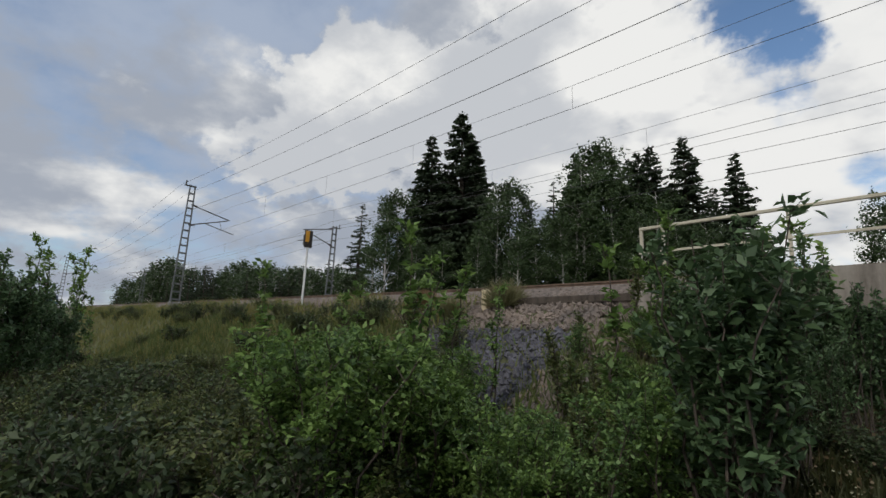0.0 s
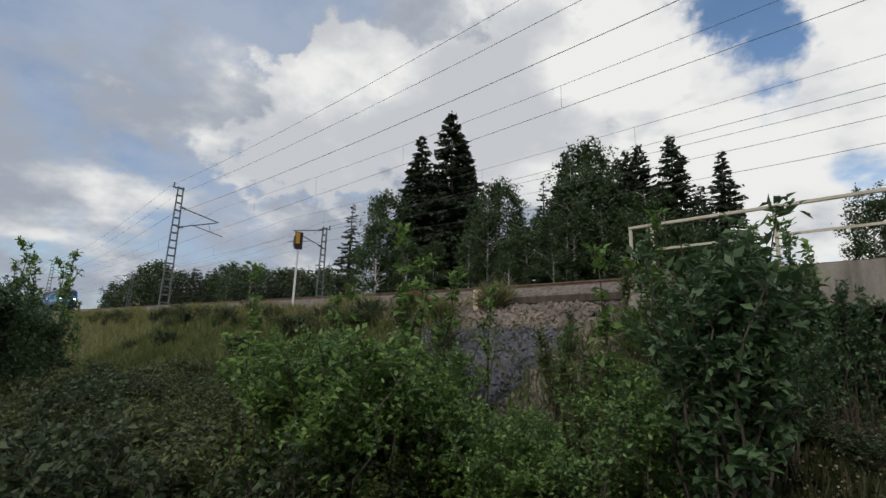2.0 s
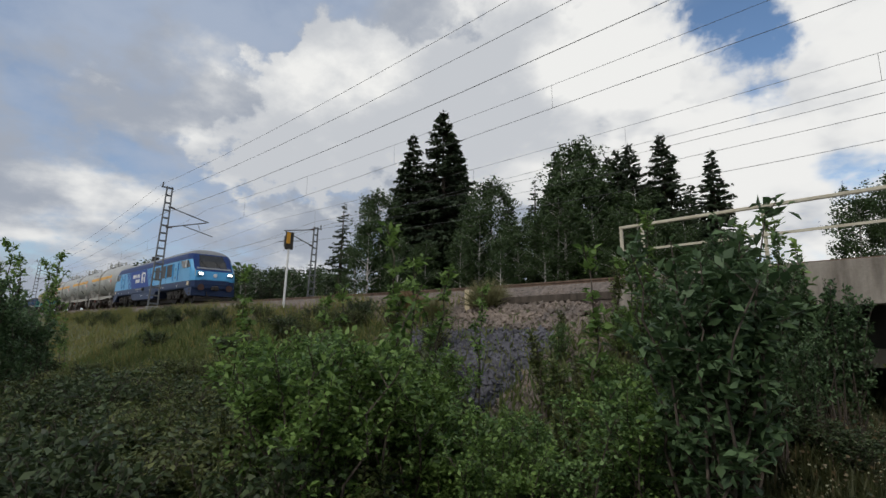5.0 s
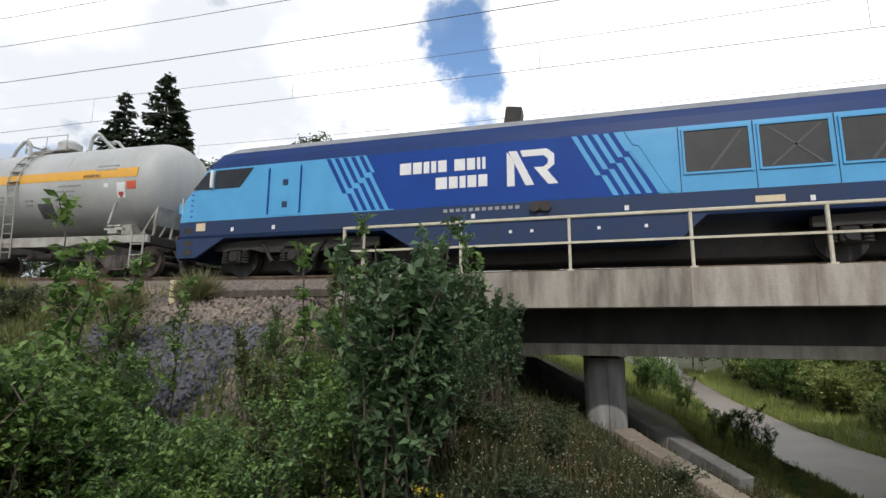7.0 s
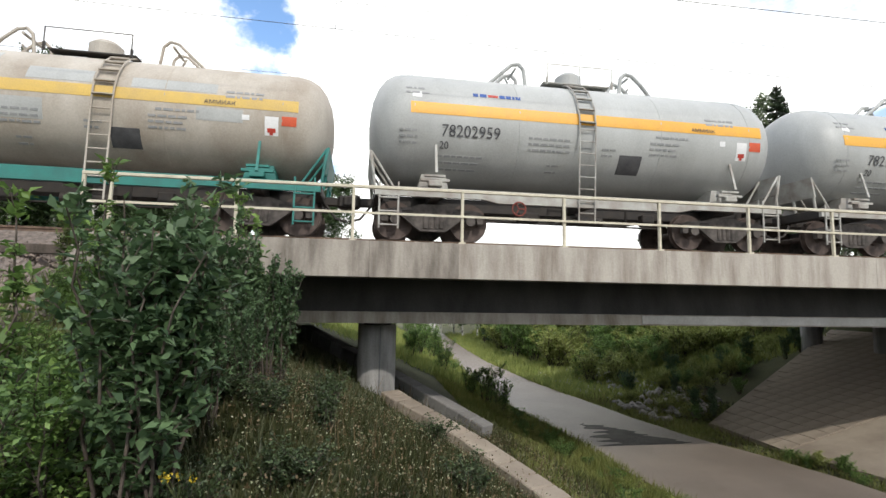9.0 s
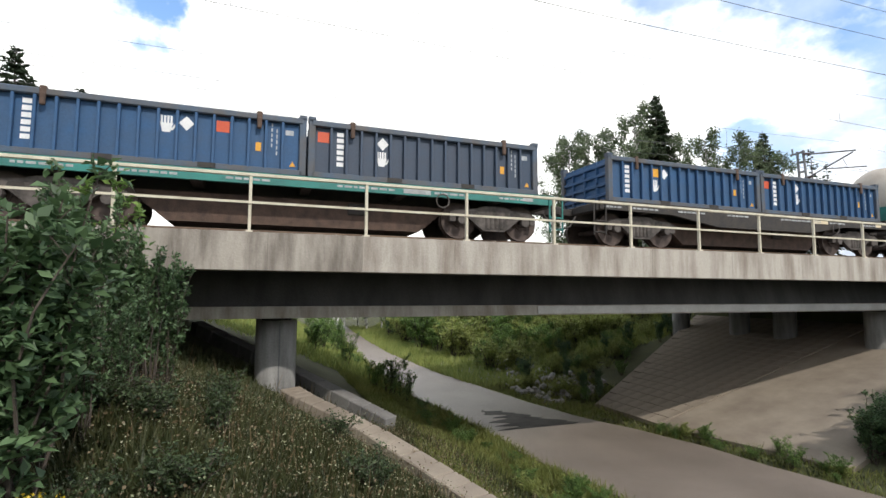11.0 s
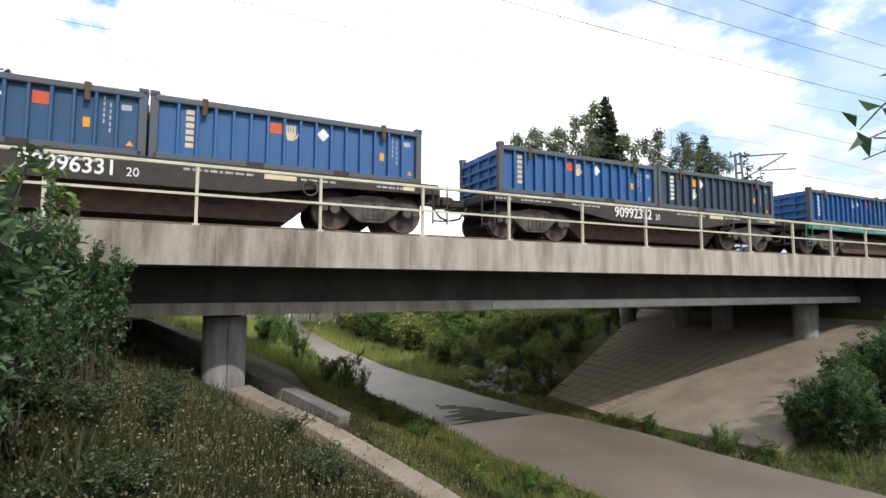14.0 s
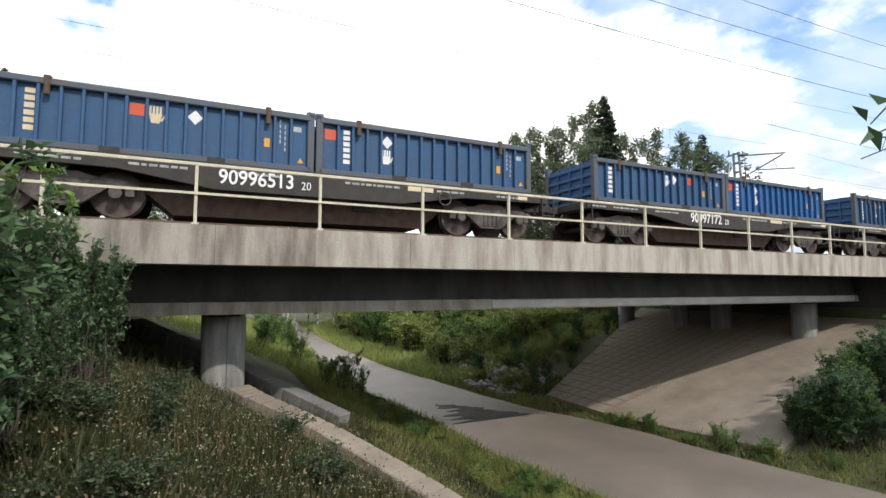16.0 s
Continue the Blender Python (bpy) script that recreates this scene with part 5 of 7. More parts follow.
def dress_container(cn, kind):
    """Labels on the near side: block mark, hazard placards, notices."""
    y = -1.122

    def bay(x):
        return 0.545 + 0.3613 * round((x - 0.545) / 0.3613)
    pale = M_CREAM if kind == 2 else M_WHITE
    bm = bmesh.new()
    for k in range(6):
        plate(bm, [(0.64, 1.05 - 0.145 * k), (0.8, 1.05 - 0.145 * k), (0.8, 1.15 - 0.145 * k), (0.64, 1.15 - 0.145 * k)], y + 0.01, 0.014)
    part("block_mark", bm, pale, cn, "column of pale blocks")
    bm = bmesh.new()
    for k in range(5):
        plate(bm, [(5.31, 1.12 - 0.12 * k), (5.34, 1.12 - 0.12 * k), (5.34, 1.2 - 0.12 * k), (5.31, 1.2 - 0.12 * k)], y + 0.01, 0.014)
        plate(bm, [(5.42, 0.98 - 0.13 * k), (5.45, 0.98 - 0.13 * k), (5.45, 1.07 - 0.13 * k), (5.42, 1.07 - 0.13 * k)], y + 0.01, 0.014)
    part("stencil_column", bm, M_INKPALE2, cn)
    bm = bmesh.new()
    plate(bm, [(4.98, 0.52), (5.1, 0.52), (5.1, 0.72), (4.98, 0.72)], y + 0.01, 0.014)
    plate(bm, [(5.72, 0.22), (5.86, 0.22), (5.79, 0.34)], y + 0.01, 0.014)
    part("amber_notice", bm, M_LABELY, cn)
    bx = 0.19 if kind == 1 else bay({0: 1.75, 2: 2.4, 3: 4.3}[kind])
    bm = bmesh.new()
    plate(bm, [(bx, 0.87), (bx + 0.27, 0.87), (bx + 0.27, 1.12), (bx, 1.12)], y + 0.01, 0.014)
    part("orange_placard", bm, M_RED if kind != 0 else M_LABELY, cn, "orange placard")
    dx = bay({0: 2.1, 1: 1.6, 2: 3.6, 3: 3.6}[kind]) - 0.02
    bm = bmesh.new()
    plate(bm, [(dx, 0.98), (dx + 0.15, 0.82), (dx + 0.30, 0.98), (dx + 0.15, 1.14)], y + 0.01, 0.014)
    part("diamond_placard", bm, M_WHITE, cn, "white diamond placard")
    hx = bay({0: 1.7, 1: 1.62, 2: 2.75, 3: 2.9}[kind]) - 0.07
    hz = 0.42 if kind < 2 else 0.75
    bm = bmesh.new()
    plate(bm, [(hx + 0.1, hz), (hx + 0.25, hz), (hx + 0.3, hz + 0.2), (hx + 0.05, hz + 0.2)], y + 0.01, 0.014)
    for k in range(4):
        plate(bm, [(hx + 0.06 + 0.062 * k, hz + 0.2), (hx + 0.10 + 0.062 * k, hz + 0.2), (hx + 0.10 + 0.062 * k, hz + 0.36), (hx + 0.06 + 0.062 * k, hz + 0.36)], y + 0.01, 0.014)
    plate(bm, [(hx + 0.25, hz + 0.05), (hx + 0.3, hz + 0.05), (hx + 0.4, hz + 0.2), (hx + 0.36, hz + 0.22)], y + 0.01, 0.014)
    part("hand_symbol", bm, pale, cn, "white palm-shaped handling symbol")
    bm = bmesh.new()
    plate(bm, [(5.62, 0.95), (5.62, 1.07), (5.8, 1.07), (5.8, 0.95)], y + 0.01, 0.014)
    part("sticker", bm, M_INKPALE2, cn)


def build_flat(teal):
    fl = empty("flat_wagon")
    L = 14.62
    m = M_TEAL if teal else M_BLACK
    bm = bmesh.new()
    for s in (-1, 1):
        if teal:
            o = [(0.75, 0.96), (13.87, 0.96), (13.87, 1.22), (0.75, 1.22)]
        else:
            o = [(0.75, 0.98), (3.4, 0.94), (5.2, 0.66), (9.4, 0.66), (11.2, 0.94), (13.87, 0.98), (13.87, 1.24), (0.75, 1.24)]
        prism(bm, o, s * 1.3 - 0.05, s * 1.3 + 0.05)
    part("side_sill", bm, m, fl, "teal side sill with pale stencils" if teal else "black fish-bellied side sill")
    bm = bmesh.new()
    box(bm, (L / 2, 0, 0.92), (13.0, 0.6, 0.5), bevel=0.03)
    for x in (0.8, 2.45, 5.0, 7.31, 9.6, 12.17, 13.82):
        box(bm, (x, 0, 1.06), (0.25, 2.6, 0.24), bevel=0.02)
    box(bm, (L / 2, 0, 1.17), (13.0, 2.4, 0.04))
    part("frame", bm, M_BLACK, fl)
    bm = bmesh.new()
    tube(bm, (5.6, -0.55, 0.62), (6.8, -0.55, 0.62), 0.15, 14)
    box(bm, (8.6, -0.6, 0.62), (0.5, 0.3, 0.3), bevel=0.03)
    tube(bm, (3.4, -0.3, 0.5), (11.2, -0.3, 0.5), 0.025, 6)
    part("brake_gear", bm, M_BLACK, fl)
    bm = bmesh.new()
    prism(bm, [(3.6, 0.8), (4.4, 0.14), (10.2, 0.14), (11.0, 0.8)], -0.7, 0.7)
    part("belly_sill", bm, M_BELLY, fl)
    rnd = random.Random(7)
    z = 1.1
    for x0, w in ((0.9, 0.5), (1.8, 0.9), (3.6, 1.0), (5.6, 0.8), (8.0, 1.4), (10.4, 0.8), (12.2, 1.0)):
        bm = bmesh.new()
        for r in range(2):
            x = x0
            while x < x0 + w:
                l = rnd.uniform(0.06, 0.22)
                plate(bm, [(x, z + 0.02 - 0.09 * r), (x + l, z + 0.02 - 0.09 * r), (x + l, z + 0.07 - 0.09 * r), (x, z + 0.07 - 0.09 * r)], -1.35, 0.006)
                x += l + 0.04
        part("stencil_line", bm, M_INKPALE, fl)
    for xa, xb, za, zb in ((9.6, 10.3, 1.0, 1.18), (12.9, 13.2, 1.02, 1.16)):
        bm = bmesh.new()
        plate(bm, [(xa, za), (xb, za), (xb, zb), (xa, zb)], -1.35, 0.008)
        part("cream_notice", bm, M_CREAM if not teal else M_INKPALE, fl)
    for x in (0.72, 13.9):
        bm = bmesh.new()
        for dx in (-0.2, 0.2):
            box(bm, (x + dx, -1.38, 0.72), (0.035, 0.03, 1.0))
        for z in (0.3, 0.62):
            box(bm, (x, -1.38, z), (0.4, 0.08, 0.03))
        part("corner_step", bm, m, fl)
    bm = bmesh.new()
    for k in range(12):
        a, b = 2 * math.pi * k / 12, 2 * math.pi * (k + 1) / 12
        tube(bm, (10.6 + 0.17 * math.cos(a), -1.42, 0.86 + 0.17 * math.sin(a)), (10.6 + 0.17 * math.cos(b), -1.42, 0.86 + 0.17 * math.sin(b)), 0.018, 6)
    part("hand_wheel", bm, M_BOGIE, fl)
    for x in (2.45, 12.17):
        freight_bogie("bogie", fl, x)
    coupler(fl, 0.0, -1)
    coupler(fl, L, 1)
    return tagged(fl, "teal flat wagon loaded with two blue containers" if teal else "black flat wagon loaded with two blue containers", "flat wagon", "container wagons")


M_INKPALE = mat("pale_stencil", (0.42, 0.43, 0.43), (0.25, 0.26, 0.26), 0.6, 6, 0, 40)
teal_flat, black_flat, box_first = build_flat(True), build_flat(False), build_container()
NUMBERS = {0: "97189202", 4: "97544198", 5: "90992322", 6: "90996331", 7: "90997131", 8: "90997172", 9: "90996513"}
used = set()
plain_boxes = [box_first] + [copy_thing(box_first, pose(0, 0, 0)) for _ in range(21)]
for k in range(11):
    base = teal_flat if 1 <= k <= 4 else black_flat
    if base in used:
        fl = copy_thing(base, pose(0, 0, 0))
        for o in list(fl.children):
            if o.name.startswith("wagon_number"):
                bpy.data.objects.remove(o)
    else:
        fl = base
        used.add(base)
    off = -60.1 - 14.62 * (k + 1)
    if k in NUMBERS:
        if k in (0, 4):
            words(NUMBERS[k], 0.16, M_INKPALE, fl, FACE @ pose(9.3, 1.02, 1.358), "wagon_number", bold=0.002)
        else:
            words(NUMBERS[k], 0.45, M_WHITE, fl, FACE @ pose(5.25, 0.80, 1.358), "wagon_number", stretch=0.88, bold=0.006)
            words("20", 0.26, M_WHITE, fl, FACE @ pose(6.98, 0.80, 1.358), "wagon_code", stretch=0.9)
    CARS.append((fl, off, 2.45, 12.17))
    for j, x in enumerate((1.2, 7.36)):
        cn = plain_boxes[2 * k + j]
        dress_container(cn, [(0, 1), (3, 1), (1, 1), (3, 1), (3, 1), (2, 0), (3, 2), (0, 1), (3, 1), (2, 1), (0, 3)][k][j])
        paint = {3: M_CONTDARK, 11: M_CONTDARK, 5: M_CONTBRIGHT, 8: M_CONTBRIGHT, 10: M_CONTBRIGHT, 13: M_CONTBRIGHT, 17: M_CONTBRIGHT, 21: M_CONTBRIGHT, 15: M_CONTGREY}.get(2 * k + j)
        for o in cn.children_recursive if paint else ():
            if o.type == "MESH" and o.material_slots and o.material_slots[0].material == M_CONTB:
                o.material_slots[0].link = "OBJECT"
                o.material_slots[0].material = paint
        CARS.append((cn, off, 2.45, 12.17, x, 1.245))


# ---- plants ----
EYE_XY = (4.174, -9.094)


def polar(az, dist):
    """Plan place at a bearing left of +y and a distance from the standpoint."""
    a = radians(az)
    return EYE_XY[0] - dist * math.sin(a), EYE_XY[1] + dist * math.cos(a)


def leaf_mesh(name, P, D, N, L, W, material, fold=0.25):
    """Many four-cornered leaves: bases P, directions D, normals N, lengths L, widths W."""
    P, D, N = np.asarray(P, float), np.asarray(D, float), np.asarray(N, float)
    D /= np.linalg.norm(D, axis=1, keepdims=True) + 1e-9
    S = np.cross(D, N)
    S /= np.linalg.norm(S, axis=1, keepdims=True) + 1e-9
    U = np.cross(S, D)
    L, W = np.asarray(L, float)[:, None], np.asarray(W, float)[:, None]
    V = np.stack([P, P + D * L * 0.45 + S * W * 0.5 + U * W * fold, P + D * L - U * W * fold * 0.6, P + D * L * 0.45 - S * W * 0.5 + U * W * fold], 1).reshape(-1, 3)
    n = len(P)
    me = bpy.data.meshes.new(name)
    me.vertices.add(4 * n)
    me.vertices.foreach_set("co", V.ravel())
    me.loops.add(4 * n)
    me.loops.foreach_set("vertex_index", np.arange(4 * n, dtype=np.int32))
    me.polygons.add(n)
    me.polygons.foreach_set("loop_start", np.arange(0, 4 * n, 4, dtype=np.int32))
    me.update(calc_edges=True)
    me.materials.append(material)
    return me


def stems_mesh(name, lines, material, n=5):
    """Tapered stems along polylines of (point, radius)."""
    vs, fs = [], []
    for ln in lines:
        k0 = len(vs)
        for i, (p, r) in enumerate(ln):
            a, b = ln[max(0, i - 1)][0], ln[min(len(ln) - 1, i + 1)][0]
            d = (Vector(b) - Vector(a)).normalized()
            e = d.orthogonal().normalized()
            f = d.cross(e)
            for k in range(n):
                t = 2 * math.pi * k / n
                vs.append(Vector(p) + (e * math.cos(t) + f * math.sin(t)) * r)
        for i in range(len(ln) - 1):
            for k in range(n):
                a, b = k0 + i * n + k, k0 + i * n + (k + 1) % n
                fs.append((a, b, b + n, a + n))
    me = bpy.data.meshes.new(name)
    me.from_pydata(vs, [], fs)
    me.materials.append(material)
    return me


def plant(name, stems, leaves, label, category, group, leafname="leaves", stemname="stem"):
    ob = empty(name)
    for nm, me in ((stemname, stems), (leafname, leaves)):
        if me is not None:
            o = new(nm, me)
            o.parent = ob
    return tagged(ob, label, category, group)


def rand_dirs(rng, n, up=0.3):
    d = rng.normal(size=(n, 3))
    d[:, 2] = d[:, 2] * 0.6 + up
    return d


def make_shrub(seed, h, spread, n_stem, n_leaf, leaf, mat_leaf, name="shrub", label="leafy green roadside shrub", dense=1.0):
    rng = np.random.default_rng(seed)
    lines, P, D = [], [], []
    for s in range(n_stem):
        a = rng.uniform(0, 2 * math.pi)
        lean = rng.uniform(0.1, 1.0) * spread
        hh = h * rng.uniform(0.6, 1.0)
        base = np.array([math.cos(a), math.sin(a), 0]) * 0.12 * spread
        tip = np.array([math.cos(a) * lean, math.sin(a) * lean, hh])
        pts = []
        for i in range(7):
            t = i / 6
            p = base * (1 - t) + tip * t + np.array([0, 0, 0.12 * h * math.sin(math.pi * t)]) + rng.normal(size=3) * 0.02 * h
            pts.append(p)
        lines.append([(p, 0.012 * (1 - 0.8 * i / 6) + 0.002) for i, p in enumerate(pts)])
        arr = np.array(pts)
        # side twigs carrying leaves
        for k in range(9):
            t = rng.uniform(0.15, 1.0)
            j = min(5, int(t * 6))
            o = arr[j] + (arr[j + 1] - arr[j]) * (t * 6 - j)
            b = rng.uniform(0, 2 * math.pi)
            ln = rng.uniform(0.15, 0.42) * spread * (1.15 - 0.6 * t)
            e = o + np.array([math.cos(b) * ln, math.sin(b) * ln, rng.uniform(0.0, 0.25)])
            lines.append([(o, 0.005), (e, 0.002)])
            m = max(3, int(n_leaf / (n_stem * 9)))
            u = rng.uniform(0.1, 1.05, size=(m, 1))
            P.append(o + (e - o) * u + rng.normal(size=(m, 3)) * 0.03)
            D.append(rand_dirs(rng, m, 0.15) + (e - o) * 1.5)
        m = max(3, int(n_leaf / (n_stem * 7)))
        u = rng.uniform(0.3, 1.0, size=m) * 5.99
        j = u.astype(int)
        P.append(arr[j] + (arr[j + 1] - arr[j]) * (u - j)[:, None])
        D.append(rand_dirs(rng, m, 0.35))
    P, D = np.concatenate(P), np.concatenate(D)
    n = len(P)
    N = rng.normal(size=(n, 3)) * 0.6 + np.array([0, 0, 1])
    L = leaf * rng.uniform(0.55, 1.25, n)
    return plant(name, stems_mesh("stem", lines, M_BARK, 4), leaf_mesh("leaves", P, D, N, L, L * rng.uniform(0.42, 0.6, n), mat_leaf), label, "shrub", "roadside shrubs")


def make_spruce(seed, H, R, n_whorl=34, dense=13, sparse=1.0):
    rng = np.random.default_rng(seed)
    dense *= 2
    lines = [[((0, 0, -1.0), H * 0.016), ((0, 0, H * 0.5), H * 0.010), ((0, 0, H), 0.01)]]
    P, D, L, W = [], [], [], []
    for w in range(n_whorl):
        t = (w + rng.uniform(-0.3, 0.3)) / n_whorl
        z = H * (0.08 + 0.91 * t)
        r = R * (1 - t) ** 0.8 * rng.uniform(0.72, 1.12) + 0.12
        nb = int(6 + 5 * (1 - t))
        for b in range(nb):
            if rng.uniform() > sparse:
                continue
            a = rng.uniform(0, 2 * math.pi)
            rr = r * rng.uniform(0.65, 1.1)
            drop = rr * (0.42 - 0.5 * t) + rng.normal() * 0.1
            o = np.array([0, 0, z])
            e = np.array([math.cos(a) * rr, math.sin(a) * rr, z - drop])
            lines.append([(o, 0.03 * (1 - t) + 0.008), (e, 0.004)])
            m = max(4, int(dense * rr / R * 1.6))
            u = rng.uniform(0.12, 1.05, size=(m, 1))
            q = o + (e - o) * u
            q[:, 2] += rr * 0.16 * np.sin(math.pi * u[:, 0]) * -0.6
            side = np.array([-math.sin(a), math.cos(a), 0])
            P.append(q)
            D.append((e - o) / (rr + 1e-6) * 0.7 + side * rng.normal(size=(m, 1)) * 0.8 + np.array([0, 0, -0.55]) * rng.uniform(0.2, 1.2, size=(m, 1)))
            L.append(rng.uniform(0.34, 0.72, m) * (0.5 + 0.75 * (1 - t)))
            W.append(rng.uniform(0.13, 0.27, m))
    P, D, L, W = map(np.concatenate, (P, D, L, W))
    N = rng.normal(size=P.shape) + np.array([0, 0, 0.6])
    return plant("spruce_tree", stems_mesh("trunk", lines, M_BARK, 5), leaf_mesh("crown", P, D, N, L, W, L_SPRUCE, 0.1),
                 "dark green spruce with drooping branches", "spruce tree", "spruces beyond the line", "crown", "trunk")


def make_birch(seed, H, R, n_leaf=7400, leaf=0.26, material=None, bark=None, label="light green birch with an airy crown"):
    rng = np.random.default_rng(seed)
    lines = [[((0, 0, -1.0), H * 0.012), ((0.1, 0, H * 0.4), H * 0.009), ((0, 0.1, H * 0.75), H * 0.005), ((0, 0, H * 0.98), 0.01)]]
    ends = []
    for k in range(46):
        t = rng.uniform(0.16, 0.97)
        z = H * t
        a = rng.uniform(0, 2 * math.pi)
        env = math.sin(math.pi * min(1, (t - 0.05) ** 0.8)) ** 0.7
        rr = R * env * rng.uniform(0.45, 1.1) + 0.3
        o = np.array([0, 0, z - 0.04 * H])
        e = np.array([math.cos(a) * rr, math.sin(a) * rr, z + rr * rng.uniform(0.1, 0.6)])
        lines.append([(o, 0.04), ((o + e) / 2 + np.array([0, 0, 0.1 * rr]), 0.025), (e, 0.006)])
        ends.append((o, e, rr))
    P, D = [], []
    m = n_leaf // (46 * 5)
    for o, e, rr in ends:
        for c in range(5):
            u = rng.uniform(0.35, 1.08)
            cc = o + (e - o) * u + rng.normal(size=3) * 0.18 * (rr * 0.4 + 0.6)
            q = cc + rng.normal(size=(m, 3)) * np.array([0.34, 0.34, 0.42]) * (0.4 + 0.16 * rr)
            q[:, 2] -= np.abs(rng.normal(size=m)) * 0.3
            P.append(q)
            D.append(rand_dirs(rng, m, -0.4))
    P, D = np.concatenate(P), np.concatenate(D)
    n = len(P)
    L = leaf * rng.uniform(0.6, 1.4, n)
    return plant("birch_tree", stems_mesh("trunk", lines, bark or M_BIRCHBARK, 5), leaf_mesh("crown", P, D, rng.normal(size=(n, 3)) + np.array([0, 0, 0.5]), L, L * 0.65, material or L_BIRCH, 0.15),
                 label, "birch tree", "broadleaved trees", "crown", "trunk")


def place(template, az, dist, el=None, h0=None, sink=0.0, turn=None, zbase=None, wide=1.0):
    """A copy of a template on the land, scaled so that its top shows at elevation el."""
    x, y = polar(az, dist)
    z = ground_z(max(-160, min(130, x)), max(-60, min(100, y))) if zbase is None else zbase
    s = 1.0
    if el is not None:
        s = (4.0 + dist * math.tan(radians(el)) - z) / h0
    turn = random.uniform(0, 360) if turn is None else turn
    ob = copy_thing(template, pose(0, 0, 0))
    ob.matrix_basis = Matrix.Translation((x, y, z - sink)) @ pose(0, 0, 0, random.uniform(-2, 2), random.uniform(-2, 2), turn) @ Matrix.Diagonal((s * wide, s * wide, s, 1))
    return ob


def drop(template):
    for o in (*template.children_recursive, template):
        bpy.data.objects.remove(o)


random.seed(11)
# trees behind the line
sp1, sp2, sp3 = make_spruce(1, 20, 4.2, 74, 32), make_spruce(2, 20, 3.6, 68, 28), make_spruce(3, 20, 2.8, 36, 16, 0.7)
bi1, bi2 = make_birch(4, 16, 3.4), make_birch(5, 14, 3.0)
bi3 = make_birch(8, 16, 2.4, 9000, 0.22, L_BIRCHLT, label="slim feathery birch beyond the line")
for tpl, az, el, dist in ((sp1, 46.5, 25.4, 56), (sp2, 50.2, 22.6, 57), (sp2, 48.6, 18.5, 60), (sp3, 58.5, 14.6, 66), (sp2, 33.8, 20.3, 48), (sp3, 36.3, 17.3, 52), (sp1, 28.1, 19.4, 50), (sp2, 26.4, 20.0, 47),
                          (sp1, 24.9, 20.3, 50), (sp1, 21.9, 21.0, 46), (sp2, 17.6, 18.7, 46), (sp2, 29.6, 17.5, 52), (sp3, 23.4, 17.6, 50), (sp2, 20.0, 15.5, 50), (sp2, 38.8, 15.6, 55), (sp2, 52.2, 17.0, 60), (sp2, 43.6, 17.0, 60), (sp1, -43.1, 20.7, 58), (sp2, -44.3, 20.0, 60), (sp2, -53.5, 15.6, 62), (sp3, -57.0, 13.5, 60),
                          (sp3, -58.0, 12.0, 60), (sp3, -41.6, 16.0, 62), (sp2, 44.9, 21.0, 58)):
    place(tpl, az - 1.0 if az > 0 else az, dist, el, 20, zbase=5.0, wide=(1.25 if dist > 50 else 1.1) if az > 0 else 1.0)
for tpl, az, el, dist, h in ((bi1, 53.8, 16.0, 55, 16), (bi2, 55.3, 13.5, 52, 14), (bi1, 41.3, 17.6, 50, 16), (bi2, 42.6, 15.5, 48, 14), (bi1, 31.3, 21.2, 46, 16), (bi2, 32.6, 18.5, 44, 14), (bi1, 29.8, 18.0, 44, 16),
                             (bi2, 38.0, 13.0, 44, 14), (bi1, 35.2, 13.5, 42, 16), (bi2, 40.2, 11.5, 42, 14), (bi1, 27.0, 13.5, 41, 16), (bi2, 23.6, 13.0, 42, 14), (bi2, 20.4, 12.0, 42, 14), (bi2, 45.0, 11.0, 46, 14),
                             (bi1, 49.0, 10.5, 50, 16), (bi2, 52.0, 11.0, 48, 14), (bi1, 56.5, 10.0, 60, 16), (bi2, 25.2, 15.6, 45, 14), (bi1, 33.8, 15.5, 43, 16),
                             (bi2, 6.7, 13.2, 44, 14), (bi2, 3.6, 14.0, 46, 14), (bi2, 5.0, 10.5, 44, 14), (bi3, -34.7, 17.1, 60, 16), (bi3, -37.0, 17.5, 60, 16), (bi3, -40.9, 19.6, 57, 16), (bi3, -45.6, 16.2, 58, 16), (bi3, -33.2, 16.0, 62, 16), (bi3, -39.4, 17.7, 60, 16), (bi3, -42.2, 16.5, 55, 16),
                             (bi3, -48.1, 16.3, 60, 16), (bi3, -50.7, 15.5, 60, 16), (bi3, -52.6, 14.4, 64, 16), (bi3, -36.0, 14.6, 60, 16), (bi3, -54.6, 13.4, 60, 16), (bi3, -46.8, 13.8, 58, 16), (bi3, -38.2, 14.6, 58, 16), (bi3, -49.4, 13.4, 62, 16)):
    place(tpl, az - 1.0 if az > 0 else az, dist, el, h, zbase=5.0, wide=1.0)

# far wood along the line
fs, fb = make_spruce(6, 12, 2.2, 16, 7), make_birch(7, 10, 2.6, 1500, 0.42)
for tpl in (fs, fb):
    tpl["group"] = "far wood"
for i in range(130):
    az = 57 + 23.4 * i / 129 + random.uniform(-0.3, 0.3)
    el = 6.2 + 1.3 * noise.noise((i * 0.37, 0, 4)) + random.uniform(-0.8, 0.6) + (0.8 if az < 64 else 0) - 0.75 * max(0, az - 77)
    tpl, h = (fs, 12) if random.random() < 0.62 else (fb, 10)
    place(tpl, az, max(random.uniform(95, 125), random.uniform(27, 33) / math.cos(radians(az))), el, h, zbase=6.5, wide=1.15)
